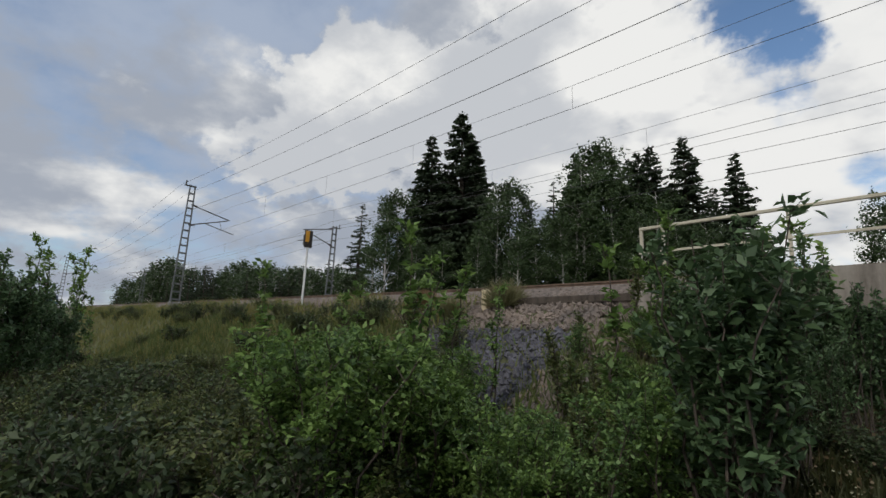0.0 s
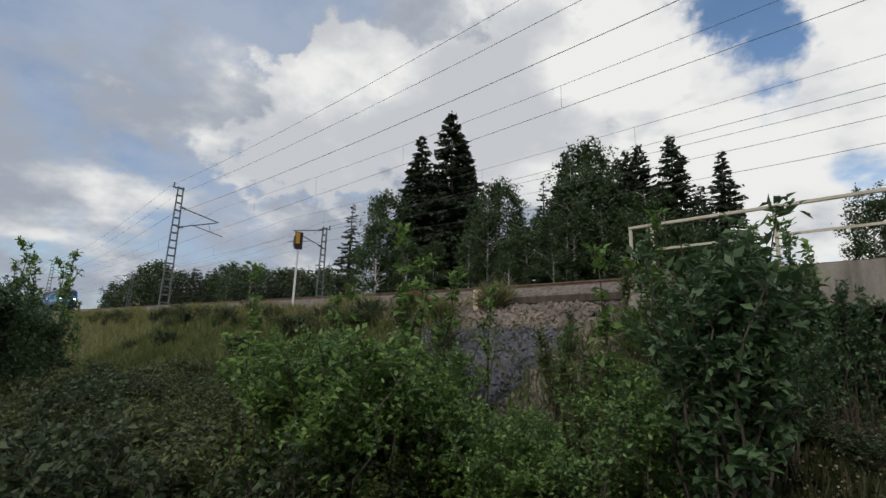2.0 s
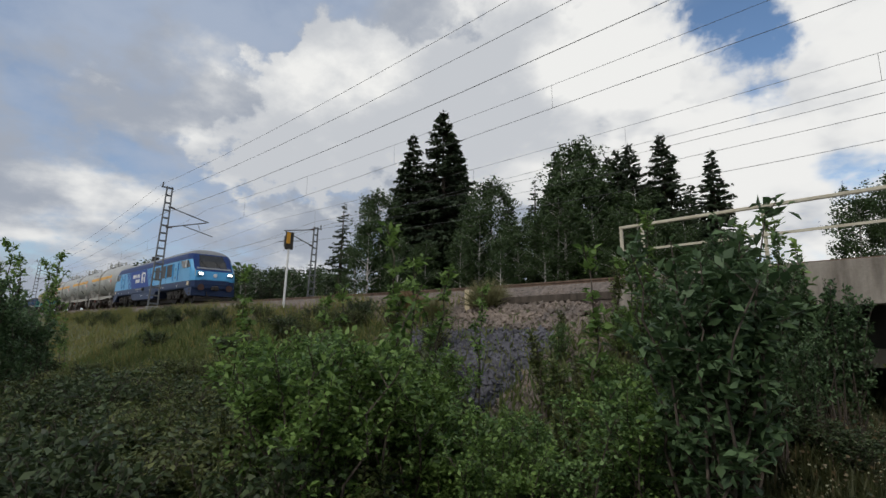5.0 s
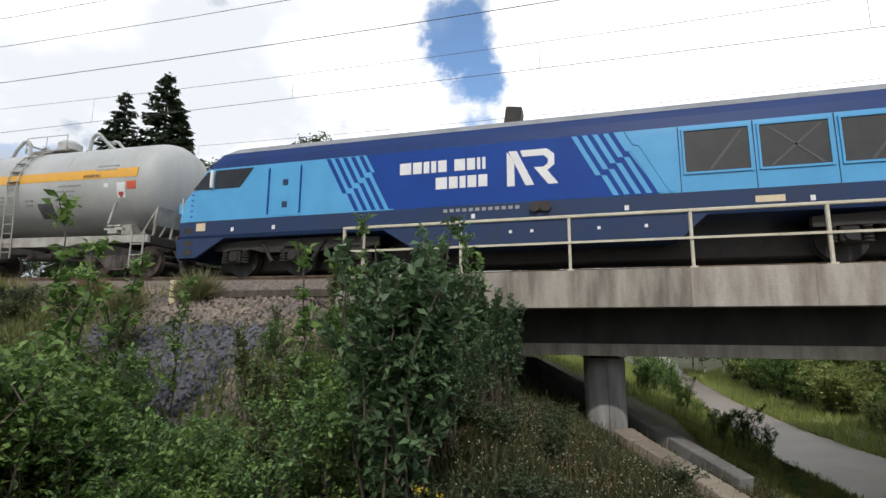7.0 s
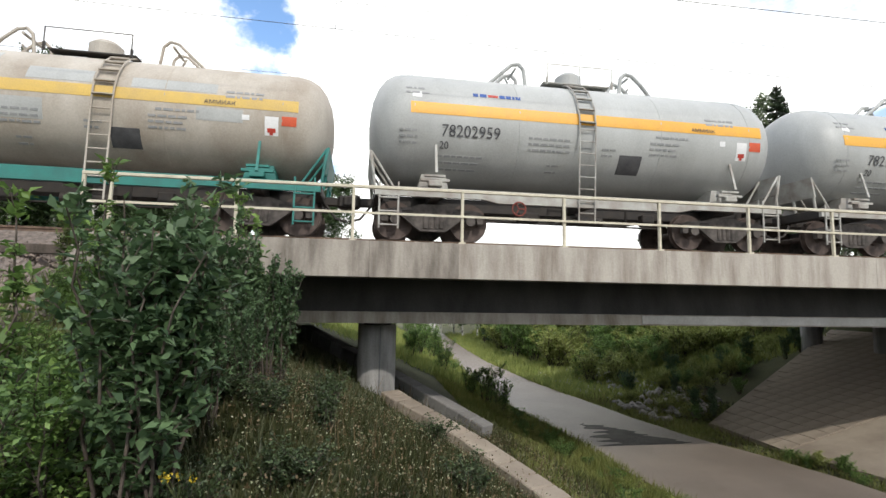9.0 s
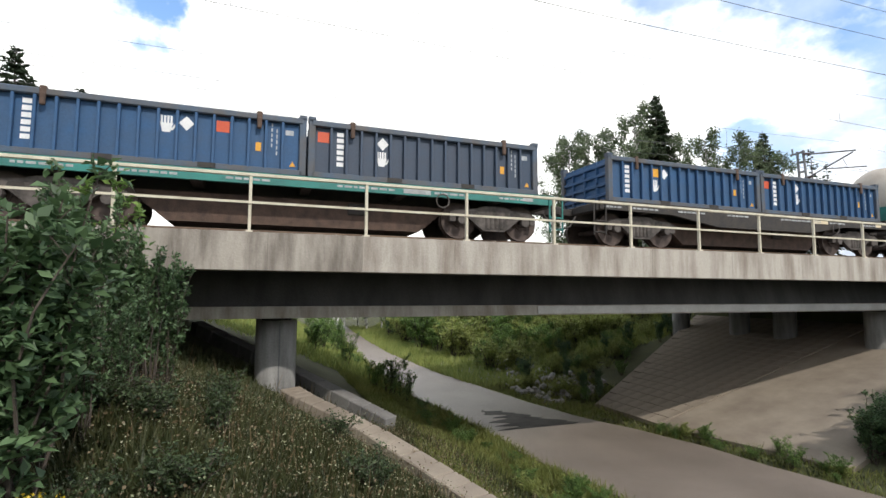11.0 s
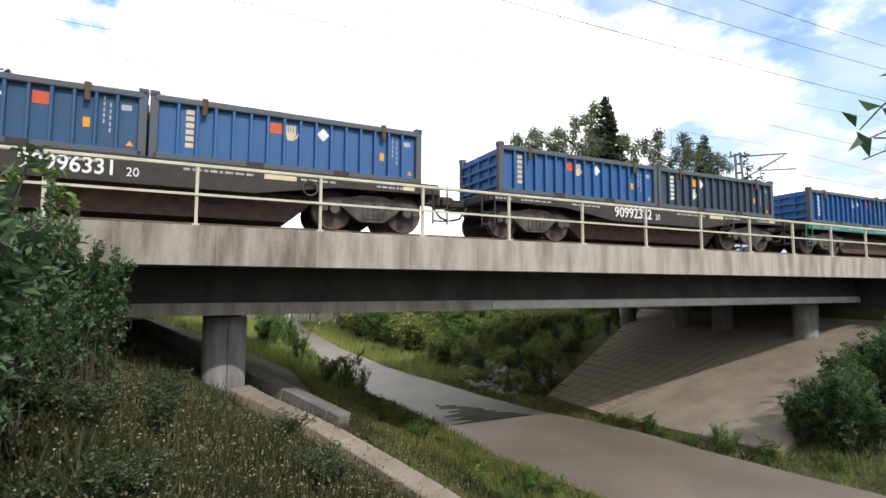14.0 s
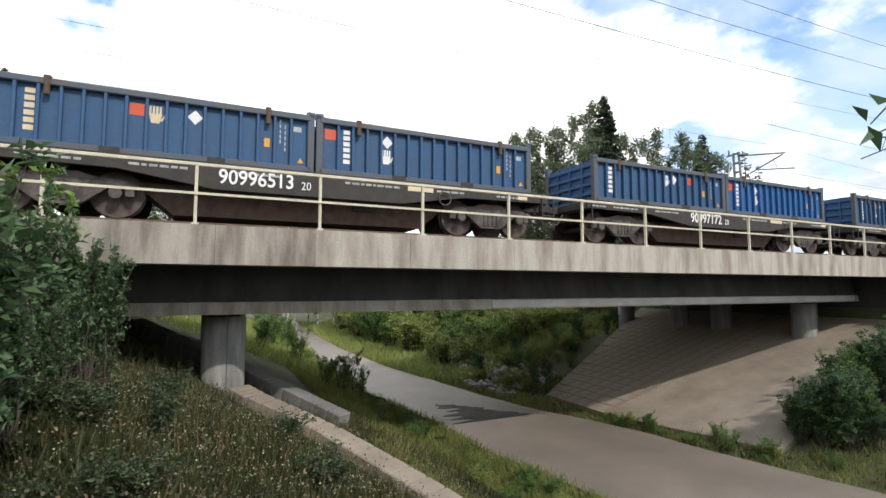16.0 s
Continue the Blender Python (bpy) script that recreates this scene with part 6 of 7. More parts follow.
# wood and thicket past the bridge, seen below the deck
for i in range(26):
    az = random.uniform(-52, -24)
    place(fs if i % 2 else fb, az, random.uniform(62, 85), random.uniform(2.5, 6.0), 12 if i % 2 else 10, zbase=0.8, wide=1.2)
for i in range(12):
    place(fb, random.uniform(-14, -4), random.uniform(50, 66), random.uniform(1.5, 4.0), 10, zbase=1.0, wide=1.2)

# unseen trees added behind the standpoint to shade the bank
for x, y, s in ((6.8, -13.4, 0.58), (9.6, -13.8, 0.6), (8.2, -16.5, 0.66)):
    ob = copy_thing(bi1 if x > 0 else bi2, pose(0, 0, 0))
    ob.matrix_basis = Matrix.Translation((x, y, ground_z(x, y))) @ pose(0, 0, 0, 0, 0, 40 * x) @ Matrix.Diagonal((s * 1.25, s * 1.25, s, 1))

# shrubs
sh = [make_shrub(20 + i, 1.7, 0.75, 12, 3600, 0.062, L_BUSH) for i in range(3)]
br = make_shrub(24, 1.7, 0.7, 11, 2900, 0.065, L_BUSH2, "bramble_bush", "dark small-leaved bramble bush in the thicket")
dk = [make_shrub(30 + i, 2.4, 0.7, 11, 2100, 0.098, L_DARKBUSH, "willow_bush", "tall dark green willow bush on the bank") for i in range(2)]
hb = [make_shrub(40 + i, 0.8, 0.6, 12, 1300, 0.06, L_WEED, "weed_clump", "low dull green weeds and brambles") for i in range(2)]
hd = [make_shrub(44 + i, 0.8, 0.6, 12, 1400, 0.07, L_SHADE, "weed_clump", "low weeds with shade painted into dark green leaves") for i in range(2)]
fw = [make_shrub(46 + i, 1.5, 0.16, 3, 420, 0.075, L_WEED, "fireweed", "upright leafy fireweed stalks") for i in range(2)]
sa = [make_shrub(50 + i, 2.6, 0.22, 2, 260, 0.10, L_BUSH, "sapling", "slender young sapling with sparse leaves") for i in range(2)]
for i in range(118):
    az = random.uniform(3, 66)
    d = random.uniform(4.2, 10.5)
    x, y = polar(az, d)
    if 36 < az < 46 and d > 6.3:
        continue
    if y > -1.0 or az < 20 or (az < 17 and d < 5):
        continue
    g = ground_z(x, y)
    lim = 1.0 + 3.0 * noise.noise((az * 0.13, 2, 2))
    if 24 < az < 58:
        lim = -3.5 if az < 33 else -8.5 if az < 50 else -3.0
    if az > 58:
        lim = -1.5
    top = 4.0 + d * math.tan(radians(lim + random.uniform(-3, 1.5)))
    hgt = max(0.7, min(2.2, top - g))
    place(random.choice(dk if az < 25 else sh + [br]), az, d, math.degrees(math.atan((g + hgt - 4.0) / d)), 1.7, wide=1.05)
for az, d, el in ((11.5, 7.0, 2), (13, 7.4, 6.5), (15, 6.8, 9.5), (16.5, 7.3, 11), (18.5, 6.8, 9), (20.5, 7.2, 6), (22.5, 6.6, 4), (12.6, 6.4, -1), (15, 5.8, 1), (18, 5.6, -1), (21, 5.8, -2), (24, 6.4, -1), (8.5, 7.8, 3.5), (10, 7.4, 6.0)):
    place(random.choice(dk), az, d, el, 2.4, wide=0.72)
for az, d, el in ((52, 6.5, 14), (53, 6.2, 10), (68, 9, 8), (31, 5.5, 11), (26, 6.5, 14), (25.4, 6.0, 9), (16, 7.6, 12), (12, 8.0, 12.5), (48, 7, 8), (59, 8, 6), (62, 7.5, 5), (44, 8, 6)):
    place(random.choice(sa), az, d, el, 2.6, wide=1.1)
for i in range(80):
    az, d = random.uniform(48, 95), random.uniform(4.5, 17)
    x, y = polar(az, d)
    if y < -0.6:
        place(random.choice(hb), az, d, None, wide=random.uniform(0.8, 1.3))
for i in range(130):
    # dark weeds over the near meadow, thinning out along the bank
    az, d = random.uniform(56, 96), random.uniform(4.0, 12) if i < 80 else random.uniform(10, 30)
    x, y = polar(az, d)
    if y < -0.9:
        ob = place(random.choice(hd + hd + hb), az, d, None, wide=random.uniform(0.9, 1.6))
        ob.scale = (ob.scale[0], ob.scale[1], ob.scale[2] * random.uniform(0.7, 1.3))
for i in range(46):
    az, d = random.uniform(22, 72), random.uniform(5.2, 9.5)
    x, y = polar(az, d)
    if y < -1.2 and not 37 < az < 44:
        place(random.choice(fw), az, d, math.degrees(math.atan((ground_z(x, y) + random.uniform(0.9, 1.6) - 4.0) / d)), 1.5, wide=1.0)
for i in range(50):
    # weeds fringing the shoulder of the line
    x, y = random.uniform(-46, -7.5), random.uniform(-1.7, -0.3)
    k = random.uniform(0.55, 1.05)
    ob = copy_thing(random.choice(hb + hd), pose(0, 0, 0))
    ob.matrix_basis = Matrix.Translation((x, y, ground_z(x, y) - 0.05)) @ pose(0, 0, 0, 0, 0, random.uniform(0, 360)) @ Matrix.Diagonal((k, k, k, 1))
for az, d, el in ((86.6, 15, 2.8), (88.0, 14, 4.4), (89.2, 14, 5.6), (90.4, 13, 5.8), (92, 14, 6), (85.4, 17, 2.2), (84.5, 19, 1.8), (86.0, 18, 2.4), (87.2, 17, 3.6)):
    place(random.choice(dk), az, d, el, 2.4, wide=0.9)
for az, d, el in ((82.5, 22, 3.0), (83.6, 22, 7), (84.6, 23, 8), (85.6, 22, 7.2), (86.6, 21, 8.5), (88, 22, 6.5), (90, 21, 5.5), (93, 20, 6), (85, 20, 5), (87.2, 20, 5)):
    place(random.choice(sa), az, d, el, 2.6, wide=0.9)
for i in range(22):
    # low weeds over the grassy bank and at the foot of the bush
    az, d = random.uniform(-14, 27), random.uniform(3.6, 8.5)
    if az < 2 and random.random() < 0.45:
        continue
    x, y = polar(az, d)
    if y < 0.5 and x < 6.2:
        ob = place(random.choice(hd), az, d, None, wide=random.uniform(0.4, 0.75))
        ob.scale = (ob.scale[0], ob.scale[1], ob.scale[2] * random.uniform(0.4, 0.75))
# thicket on the far bank beside the paving, sunlight painted into its leaves
yb = [make_shrub(60 + i, 1.5, 0.8, 13, 2200, 0.08, L_SUNPAINT, "sunny_bush", "shrub on the far bank, sunlight painted into yellow-green leaves") for i in range(2)]
for i in range(120):
    x, y = random.uniform(15.2, 26.4), random.uniform(6.8, 15)
    edge = 6.4 + 0.5 * (x - 15.9)
    if y < edge + 0.35:
        continue
    tpl = random.choice(dk + sh) if y < edge + 1.3 or random.random() < 0.2 else random.choice(yb)
    s = random.uniform(0.25, 0.5) if y < edge + 1.0 or x < 16.6 else random.uniform(0.35, 0.6)
    ob = copy_thing(tpl, pose(0, 0, 0))
    ob.matrix_basis = Matrix.Translation((x, y, ground_z(x, y) - 0.05)) @ pose(0, 0, 0, 0, 0, random.uniform(0, 360)) @ Matrix.Diagonal((s * 1.2, s * 1.2, s, 1))
for i in range(34):
    x = random.uniform(17.0, 21.5)
    y = -1.7 + 0.1 * (x - 17) - 1.8 * random.random()
    ob = copy_thing(random.choice(dk), pose(0, 0, 0))
    s = random.uniform(0.4, 0.62)
    ob.matrix_basis = Matrix.Translation((x, y, ground_z(x, y) - 0.05)) @ pose(0, 0, 0, 0, 0, random.uniform(0, 360)) @ Matrix.Diagonal((s * 1.3, s * 1.3, s, 1))
# bank right of the road, verge bushes and thicket beyond the bridge
for i in range(80):
    x = random.uniform(17.2, 27)
    y = -1.35 + 0.08 * (x - 17) - 2.6 * random.random() ** 1.4
    ob = copy_thing(random.choice(dk + sh), pose(0, 0, 0))
    s = random.uniform(0.45, 0.85)
    ob.matrix_basis = Matrix.Translation((x, y, ground_z(x, y) - 0.05)) @ pose(0, 0, 0, 0, 0, random.uniform(0, 360)) @ Matrix.Diagonal((s * 1.2, s * 1.2, s, 1))
for i in range(210):
    x, y = random.uniform(14.9, 31), 14.2 + 24 * random.random() ** 1.4
    if y < 6.4 + 0.5 * (x - 15.9) + 1.2:
        continue
    ob = copy_thing(random.choice(yb + yb + yb + sh if y < 32 else sh + dk[:1]), pose(0, 0, 0))
    s = random.uniform(0.8, 1.5) if y < 18 else random.uniform(1.2, 2.2)
    ob.matrix_basis = Matrix.Translation((x, y, ground_z(x, y) - 0.05)) @ pose(0, 0, 0, 0, 0, random.uniform(0, 360)) @ Matrix.Diagonal((s * 1.3, s * 1.3, s, 1))
for x, y, s in ((8.7, 8.6, 0.95), (9.1, 8.0, 0.7), (8.3, 9.4, 0.7), (8.2, 15, 1.0), (7.4, 18, 1.2), (8.6, 21, 1.2), (6.5, 14, 1.0), (5.5, 16, 1.3), (7.8, 25, 1.4), (9.2, 28, 1.3), (4.6, 19, 1.5), (9.0, 12.6, 0.4), (9.1, 17, 0.5)):
    ob = copy_thing(random.choice(sh), pose(0, 0, 0))
    ob.matrix_basis = Matrix.Translation((x, y, ground_z(x, y) - 0.05)) @ pose(0, 0, 0, 0, 0, random.uniform(0, 360)) @ Matrix.Diagonal((s, s, s, 1))
for i in range(70):
    # low clumps in the verges on either side of the road
    if i < 42:
        y = random.uniform(-4.5, 9)
        x = float(np.interp(y, [-5, 1, 9], [11.3, 10.5, 9.8])) - random.uniform(0.15, 1.6)
    else:
        y = random.uniform(-6, 3)
        x = float(np.interp(y, [-6, -3.5, -0.9, 4], [16.8, 16.3, 15.65, 14.7])) + random.uniform(0.1, 0.8)
    ob = copy_thing(random.choice(yb + sh), pose(0, 0, 0))
    s = random.uniform(0.16, 0.34)
    ob.matrix_basis = Matrix.Translation((x, y, ground_z(x, y) - 0.04)) @ pose(0, 0, 0, 0, 0, random.uniform(0, 360)) @ Matrix.Diagonal((s * 1.3, s * 1.3, s, 1))
for tpl in (sp1, sp2, sp3, bi1, bi2, bi3, fs, fb, br, *sh, *dk, *hb, *hd, *fw, *sa, *yb):
    drop(tpl)


# grass and herbs
def blades(name, seed, n, region, h, w, material, label, lean=0.35, dens=None):
    """Grass over a plan region (x0, x1, y0, y1)."""
    rng = np.random.default_rng(seed)
    x0, x1, y0, y1 = region
    X, Y = rng.uniform(x0, x1, n), rng.uniform(y0, y1, n)
    keep = np.array([(dens(a, b) if dens else 1.0) > rng.uniform() for a, b in zip(X, Y)])
    X, Y = X[keep], Y[keep]
    Z = np.array([ground_z(a, b) for a, b in zip(X, Y)]) - 0.02
    m = len(X)
    D = np.stack([rng.normal(size=m) * lean, rng.normal(size=m) * lean, np.ones(m)], 1)
    N = rng.normal(size=(m, 3)) * np.array([1, 1, 0.1])
    patch = np.array([0.75 + 0.6 * noise.noise((a * 0.5, b * 0.5, seed)) for a, b in zip(X, Y)])
    L = h * rng.uniform(0.5, 1.3, m) * patch
    me = leaf_mesh(name, np.stack([X, Y, Z], 1), D, N, L, w * rng.uniform(0.6, 1.4, m), material, 0.05)
    return tagged(new(name, me), label, "grass", kind="stuff")


ROAD_X = [[p[0] for p in ln] for ln in (ROAD_L, ROAD_R)]
ROAD_Y = [[p[1] for p in ln] for ln in (ROAD_L, ROAD_R)]


def off_road(x, y):
    if 9.7 < x < 17.8 and float(np.interp(y, ROAD_Y[0], ROAD_X[0])) + 0.05 < x < float(np.interp(y, ROAD_Y[1], ROAD_X[1])) - 0.05:
        return 0.0
    if 15.85 + max(0.0, (3.5 - y) * 0.15) < x < 26.6 and -2.0 < y < min(12.6, 6.3 + 0.5 * (x - 15.9)):
        return 0.0
    if abs((x - 5.0) - (0.95 - y) * 0.65) < 0.3 and -4.2 < y < 1.4:
        return 0.0
    if -0.6 < y < 12.4 and -0.5 < x < 6.2:
        return 0.25
    return 1.0


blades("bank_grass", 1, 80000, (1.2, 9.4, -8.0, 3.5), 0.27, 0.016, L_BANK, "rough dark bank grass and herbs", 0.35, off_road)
blades("seed_stalks", 2, 2200, (1.5, 8.6, -7.8, 3.0), 0.42, 0.013, L_BROWN, "dry brownish seed stalks among the grass", 0.22, off_road)
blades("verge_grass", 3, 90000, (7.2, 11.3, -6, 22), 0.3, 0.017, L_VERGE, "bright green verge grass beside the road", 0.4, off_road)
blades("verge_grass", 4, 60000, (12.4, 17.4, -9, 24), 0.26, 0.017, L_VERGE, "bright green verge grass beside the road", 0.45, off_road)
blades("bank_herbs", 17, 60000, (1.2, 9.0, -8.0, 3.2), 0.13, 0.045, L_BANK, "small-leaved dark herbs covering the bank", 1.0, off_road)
blades("verge_weeds", 14, 16000, (7.8, 11.3, -6, 14), 0.2, 0.06, L_VERGE, "broad-leaved light green weeds in the verge", 0.9, off_road)
blades("verge_weeds", 15, 7000, (14.0, 17.6, -9, 14), 0.2, 0.05, L_BANK, "broad-leaved dark weeds in the verge", 0.9, off_road)
blades("dry_verge_stalks", 16, 3500, (7.8, 17.2, -7, 12), 0.38, 0.012, L_BROWN, "dry stalks along the road edge", 0.25, off_road)
# the far grass takes the same colour with sunlight painted in
blades("far_grass", 5, 110000, (-2, 31, 11, 46), 0.6, 0.05, L_SUNPAINT, "tall grass beyond the bridge", 0.4, off_road)
blades("meadow_grass", 6, 52000, (-60, -5, -16, 0.2), 0.55, 0.03, L_DRY, "tall dry yellowish meadow grass by the line", 0.3, lambda x, y: 1.0 if x > -40 else 0.6)
blades("meadow_herbs", 7, 42000, (-26, 1.0, -9, -0.8), 0.45, 0.03, L_GRASS, "green herbs and grass below the embankment", 0.4, lambda x, y: 0.12 if -5.6 < x < -1.2 and y > -3.3 else 1.0)
blades("shoulder_grass", 8, 34000, (-70, -5.5, -1.2, 0.9), 0.5, 0.022, L_DRY, "thin dry grass on the shoulder", 0.4, lambda x, y: 0.35 + 0.9 * noise.noise((x * 0.3, y, 3)))
blades("far_side_grass", 9, 9000, (-70, 0, 12.0, 20), 0.7, 0.05, L_GRASS, "grass beyond the tracks", 0.4)


def seed_heads(name, seed, n, region, lo, hi, size, material, label):
    """Small heads of herbs held above the ground over a plan region."""
    rng = np.random.default_rng(seed)
    x0, x1, y0, y1 = region
    X, Y = rng.uniform(x0, x1, n), rng.uniform(y0, y1, n)
    keep = np.array([off_road(a, b) > 0.5 for a, b in zip(X, Y)])
    X, Y = X[keep], Y[keep]
    m = len(X)
    Z = np.array([ground_z(a, b) for a, b in zip(X, Y)]) + rng.uniform(lo, hi, m)
    L = size * rng.uniform(0.6, 1.5, m)
    me = leaf_mesh(name, np.stack([X, Y, Z], 1), rand_dirs(rng, m, 0.4), rng.normal(size=(m, 3)), L, L * 0.8, material, 0.2)
    return tagged(new(name, me), label, "herbs", kind="stuff")


seed_heads("pale_seed_heads", 31, 9000, (1.2, 8.2, -7.5, 1.6), 0.12, 0.36, 0.02, L_SEED, "pale small seed heads over the bank herbs")
seed_heads("brown_seed_heads", 32, 9000, (1.2, 8.2, -7.5, 1.6), 0.1, 0.34, 0.03, L_BROWN, "rusty brown seed heads over the bank herbs")
seed_heads("meadow_seed_heads", 33, 7000, (-14, 1.0, -9, -2), 0.3, 0.6, 0.025, L_DRY, "yellowish seed heads among the meadow weeds")


def make_tuft(x, y, r, m, label):
    rng = np.random.default_rng(int(x * 10) + 500)
    n = 1400
    d = rng.normal(size=(n, 3))
    d[:, 2] = np.abs(d[:, 2]) * 1.3 + 0.25
    d /= np.linalg.norm(d, axis=1, keepdims=True)
    P = rng.normal(size=(n, 3)) * np.array([0.12, 0.12, 0.02]) * r
    P[:, 2] = np.abs(P[:, 2])
    me = leaf_mesh("grass_tuft", P + d * 0.1, d, rng.normal(size=(n, 3)), r * rng.uniform(0.5, 1.25, n), np.full(n, 0.016), m, 0.03)
    ob = new("grass_tuft", me)
    ob.matrix_basis = pose(x, y, ground_z(x, y))
    return tagged(ob, label, "grass tuft", "tufts on the shoulder")


make_tuft(-3.95, 0.0, 0.62, L_DRYTUFT, "round pale dry shrub tuft on the gravel")
make_tuft(-6.6, -0.2, 0.5, L_RUST, "rusty brown dock plant on the gravel")
make_tuft(-7.1, 0.1, 0.45, L_RUST, "rusty brown dock plant on the gravel")
make_tuft(-5.3, -0.5, 0.45, L_DRYTUFT, "round pale dry shrub tuft on the gravel")


def make_flowers(x, y, h):
    fl = empty("yellow_flower", pose(x, y, ground_z(x, y)))
    rng = np.random.default_rng(int(abs(x * 37 + y * 11)))
    lines = [[((0, 0, 0), 0.005), ((0.03, 0.02, h), 0.003)]]
    P = []
    for k in range(5):
        e = np.array([rng.normal() * 0.07, rng.normal() * 0.07, h + rng.uniform(0, 0.08)])
        lines.append([((0.02, 0.01, h * 0.75), 0.003), (tuple(e), 0.002)])
        P += [e + rng.normal(size=3) * 0.012 for _ in range(8)]
    o = new("stalk", stems_mesh("stalk", lines, L_GRASS, 4))
    o.parent = fl
    P = np.array(P)
    o = new("petals", leaf_mesh("petals", P, rand_dirs(rng, len(P), 0.2), rng.normal(size=P.shape) + np.array([0, 0, 1]), np.full(len(P), 0.022), np.full(len(P), 0.018), L_YELL))
    o.parent = fl
    tagged(fl, "small yellow wildflower on the bank", "flower", "yellow flowers")


for az, d in ((18, 3.9), (27, 3.9), (60, 5.8), (66, 6.2), (71, 6.8), (56, 5.5)):
    make_flowers(*polar(az, d), 0.6 if az < 40 else 0.5)


# twig with leaves reaching into view beside the camera
def build_twig():
    rng = np.random.default_rng(77)
    tw = empty("overhanging_twig")
    base = Vector((*polar(-75.0, 2.3), 5.0))
    pts = [base + Vector((0.1 * i * -0.3 + 0.02 * rng.normal(), 0.05 * i, -0.07 * i)) for i in range(7)]
    lines = [[(tuple(p - base), 0.006 - 0.0006 * i) for i, p in enumerate(pts)]]
    top = Vector((0.9, -0.6, 0.9))
    lines.append([(tuple(top), 0.012), ((0, 0, 0), 0.006)])
    n = 26
    P = np.array([np.array(pts[rng.integers(0, 7)] - base) + rng.normal(size=3) * 0.01 for _ in range(n)])
    o = new("stem", stems_mesh("stem", lines, M_BARK, 5))
    o.parent = tw
    o = new("leaves", leaf_mesh("leaves", P, rng.normal(size=(n, 3)) + np.array([-0.6, 0, -0.3]), rng.normal(size=(n, 3)), rng.uniform(0.07, 0.11, n), rng.uniform(0.04, 0.055, n), L_DARKBUSH))
    o.parent = tw
    tw.matrix_basis = Matrix.Translation(base)
    tagged(tw, "leafy twig of a tree beside the path", "twig")


build_twig()


# ---- overhead line, signal ----
def lattice_mast(x, y, h, arm_dir, label, lean=0.0):
    z0 = rail_z(x) - 0.6
    ms = empty("catenary_mast", pose(x, y, z0, -2.5, 0, 0))
    for s in (-1, 1):
        bm = bmesh.new()
        loft(bm, [[(-0.07, s * w - 0.035, z), (0.07, s * w - 0.035, z), (0.07, s * w + 0.035, z), (-0.07, s * w + 0.035, z)] for w, z in ((0.30, 0.0), (0.17, h))])
        part("leg", bm, M_GALV, ms)
    bm = bmesh.new()
    for dx in (-0.06, 0.06):
        box(bm, (dx, 0, 0), (0.012, 1.0, 0.1))
    n, first = int(h / 0.55), None
    for i in range(n):
        z = 0.5 + (h - 0.6) * i / (n - 1)
        m = pose(0, 0, z) @ Matrix.Diagonal((1, 2 * (0.30 - 0.13 * z / h), 1, 1))
        if first is None:
            first = part("batten", bm, M_GALV, ms, m=m)
        else:
            again(first, m)
    bm = bmesh.new()
    box(bm, (0, 0, 0.05), (0.8, 0.7, 0.5), bevel=0.04)
    part("footing", bm, M_CONC_DARK, ms)
    # swivelling bracket: two tubes and a steady arm
    a = arm_dir
    bm = bmesh.new()
    tube(bm, (0, a * 0.1, 7.35), (0, a * 2.9, 6.75), 0.042, 8)
    tube(bm, (0, a * 0.1, 5.85), (0, a * 2.75, 6.7), 0.042, 8)
    tube(bm, (0, a * 1.2, 6.18), (0, a * 3.3, 5.75), 0.032, 8)
    tube(bm, (0, a * 2.2, 6.5), (0, a * 2.4, 6.0), 0.016, 6)
    part("bracket", bm, M_GALV, ms)
    for z in (7.35, 5.85):
        bm = bmesh.new()
        for k in range(4):
            tube(bm, (0, a * (0.18 + 0.09 * k), z + (-0.02 if z > 7 else 0.03) * k), (0, a * (0.23 + 0.09 * k), z + (-0.02 if z > 7 else 0.03) * k), 0.075, 12)
        part("insulator", bm, M_BUFFER, ms)
    bm = bmesh.new()
    box(bm, (0, -a * 0.15, h - 0.1), (0.1, 0.8, 0.08))
    tube(bm, (0, -a * 0.45, h - 0.05), (0, -a * 0.45, h + 0.25), 0.05, 8)
    part("feeder_arm", bm, M_GALV, ms)
    tagged(ms, label, "catenary mast", "catenary masts")


for x, y2 in ((-101, 12.4), (-34.3, 12.4), (33.7, 10.6)):
    lattice_mast(x, 0.7, 8.8, 1, "grey lattice catenary mast with bracket arms")
    lattice_mast(x + 0.3, y2, 7.6, -1, "grey lattice catenary mast beyond the tracks")

MASTS_X = (-168, -101, -34.3, 34.6, 100)


def hang(y, rise, sag, z_off, r, name, label, y_stag=0.0):
    """A wire over the masts: height above rail at the masts, sag between, radius."""
    bm = bmesh.new()
    pts = []
    for (a, b) in zip(MASTS_X, MASTS_X[1:]):
        for i in range(12):
            t = i / 12
            x = a + (b - a) * t
            za, zb = rail_z(a) + rise, rail_z(b) + rise
            pts.append(Vector((x, y, za + (zb - za) * t - sag * 4 * t * (1 - t) + z_off)))
    rings = []
    r *= 0.75
    for p in pts:
        rings.append([(p.x, p.y + r * math.cos(q * math.pi / 2), p.z + r * math.sin(q * math.pi / 2)) for q in range(4)])
    loft(bm, rings)
    return tagged(part(name, bm, M_WIRE), label, "wire", "overhead wires")


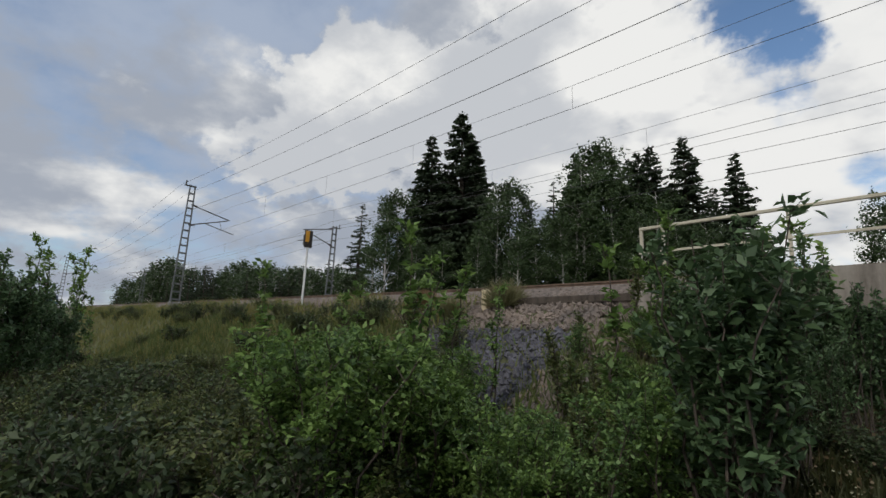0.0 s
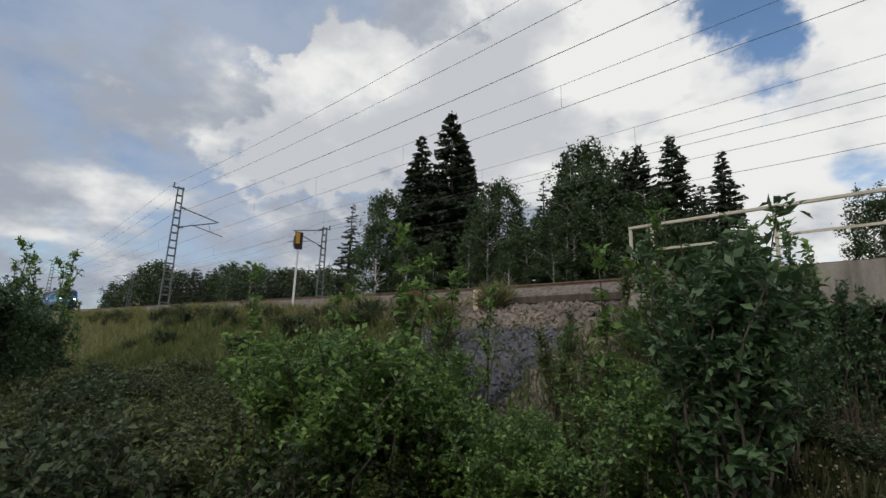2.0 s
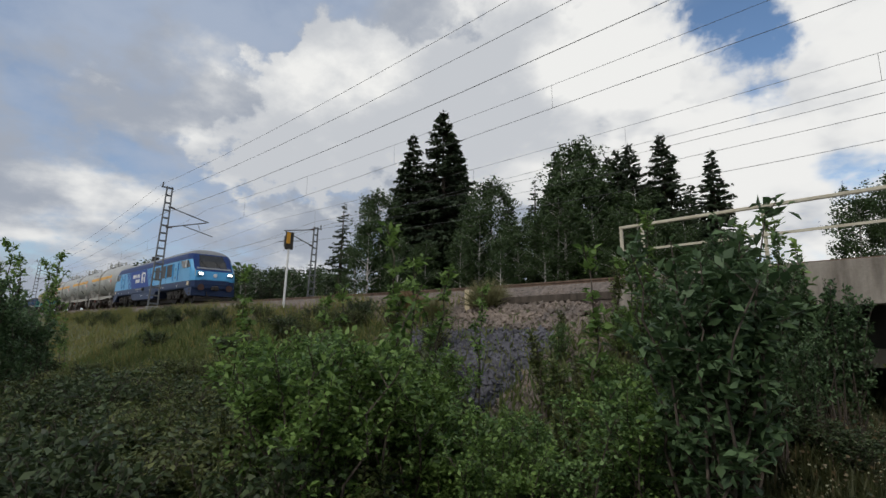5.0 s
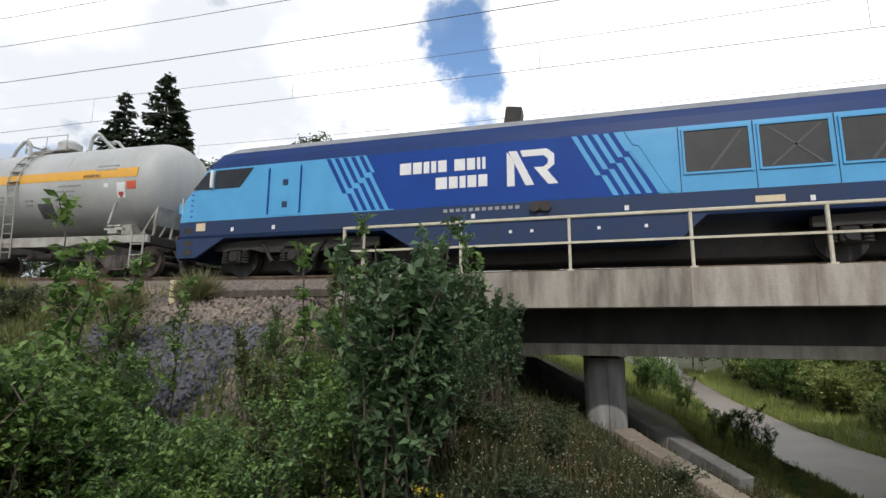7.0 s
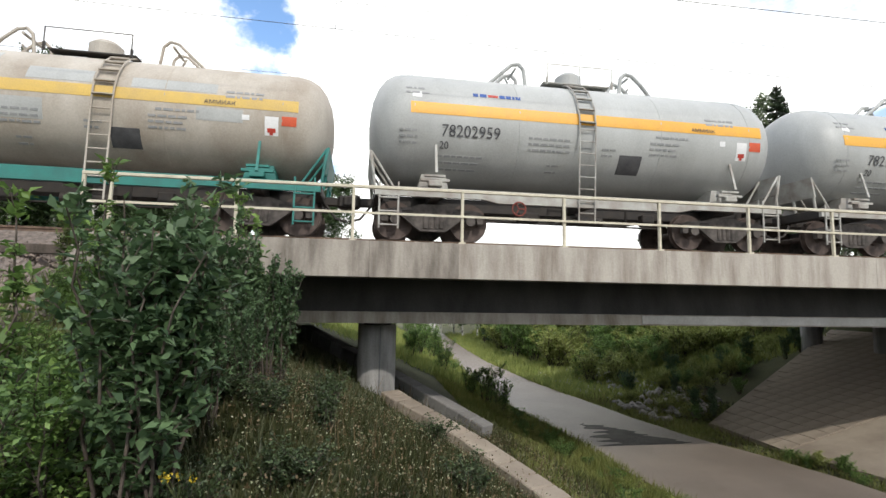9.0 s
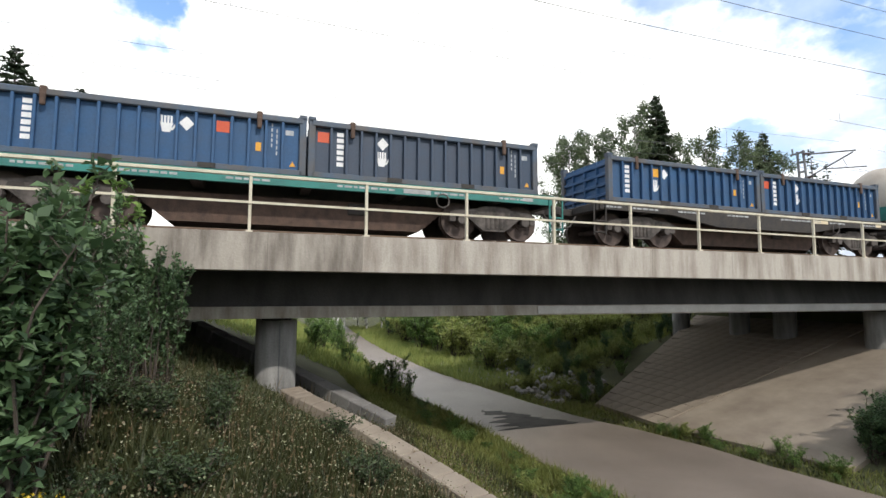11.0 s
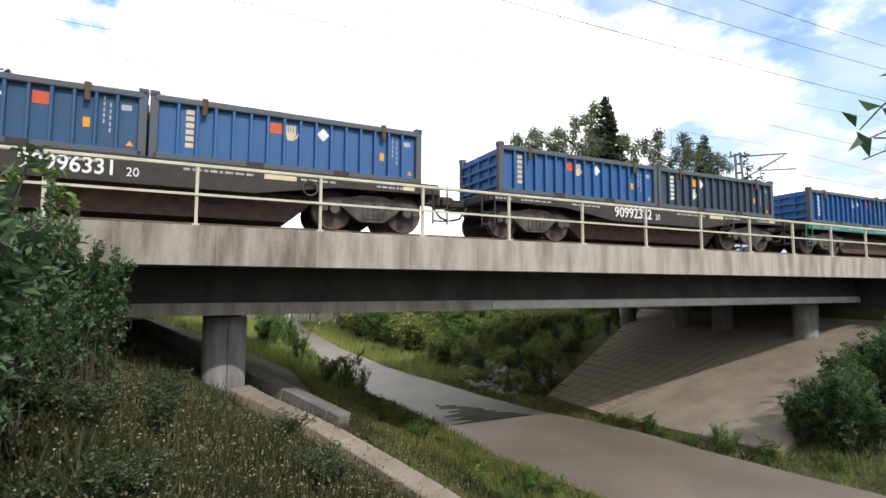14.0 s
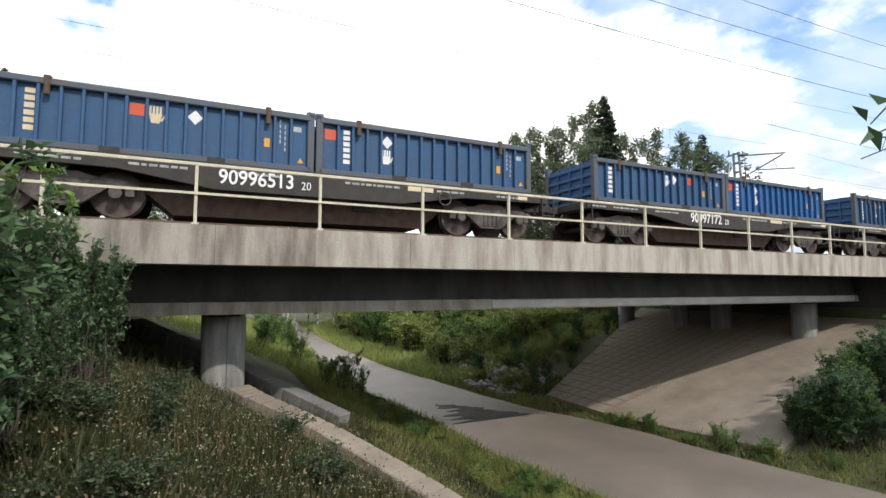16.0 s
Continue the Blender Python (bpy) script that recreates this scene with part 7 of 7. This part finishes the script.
def wire_z(y, rise, sag, x):
    for (a, b) in zip(MASTS_X, MASTS_X[1:]):
        if a <= x < b:
            t = (x - a) / (b - a)
            return rail_z(a) + rise + (rail_z(b) - rail_z(a)) * t - sag * 4 * t * (1 - t)
    return 0


for y, rise, sag, r, nm in ((0.35, 8.1, 1.2, 0.012, "feeder_wire"), (0.75, 7.5, 1.2, 0.012, "feeder_wire"), (0.6, 6.05, 1.0, 0.014, "feeder_wire"),
                            (TRACK_Y, 7.1, 0.95, 0.010, "messenger_wire"), (TRACK_Y, 5.5, 0.12, 0.012, "contact_wire"),
                            (TRACK2_Y, 7.1, 0.8, 0.010, "messenger_wire"), (TRACK2_Y, 5.55, 0.10, 0.012, "contact_wire"),
                            (12.7, 7.5, 1.1, 0.013, "feeder_wire"), (12.7, 6.8, 1.1, 0.013, "feeder_wire"), (12.9, 5.9, 1.1, 0.013, "feeder_wire")):
    hang(y, rise, sag, 0, r, nm, "thin dark overhead railway wire")
for y, up, us, lo_, ls in ((TRACK_Y, 7.1, 0.95, 5.5, 0.12), (TRACK2_Y, 7.1, 0.8, 5.55, 0.10)):
    for x in (-90, -80, -70, -60, -50, -28, -20, -12.5, -4.4, 3.3, 11, 18.5, 26):
        bm = bmesh.new()
        tube(bm, (x, y, wire_z(y, lo_, ls, x)), (x, y, wire_z(y, up, us, x)), 0.006, 4)
        tagged(part("dropper", bm, M_WIRE), "thin dropper between contact and messenger wires", "wire", "droppers")


def build_signal():
    x, y = -15.0, 0.35
    z = ground_z(x, y) - 0.1
    sg = empty("signal_post", pose(x, y, z, 0, 4.5, 0))
    bm = bmesh.new()
    tube(bm, (0, 0, 0), (0, 0, 2.75), 0.045, 10)
    part("pole", bm, M_WHITE, sg, "weathered white pole")
    bm = bmesh.new()
    box(bm, (0, 0, 2.85), (0.09, 0.34, 0.72), bevel=0.02)
    part("backboard", bm, M_BLACK, sg)
    bm = bmesh.new()
    box(bm, (0.055, -0.07, 2.95), (0.02, 0.16, 0.45))
    part("plate", bm, M_LABELY, sg, "yellow and black signal plate")
    bm = bmesh.new()
    box(bm, (-0.06, 0, 2.8), (0.03, 0.4, 0.45), bevel=0.01)
    part("back_plate", bm, M_GALV, sg)
    tagged(sg, "leaning pale post with a yellow and black plate", "railway sign")


build_signal()
bm = bmesh.new()
box(bm, (0, 0, 0.15), (0.18, 0.18, 0.55), bevel=0.02)
mk = part("marker_stone", bm, M_CREAM, m=pose(-4.5, -0.05, ground_z(-4.5, 0) + 0.05))
tagged(mk, "short cream marker post in the gravel", "marker post")
bm = bmesh.new()
box(bm, (0, 0, 0), (3.4, 0.14, 0.16), bevel=0.01)
tagged(part("old_sleeper", bm, M_BARK, m=pose(-1.9, 0.15, ground_z(-1.9, 0.15) + 0.1, 0, 0, 2)), "old brown timber lying on the gravel", "timber")


# ---- motion ----
def motions():
    for ob, off, a, b, *on in CARS:
        rows = []
        for i in range(33):
            t = i * 0.5
            x = coupling(t) + off
            za, zb = rail_z(x + a), rail_z(x + b)
            slope = math.atan2(zb - za, b - a)
            z = za - a * math.tan(slope)
            m = pose(x, TRACK_Y, z, 0, -math.degrees(slope), 0)
            if on:
                m = m @ pose(on[0], 0, on[1])
            rows.append((t, m))
        walk(ob, rows)


motions()
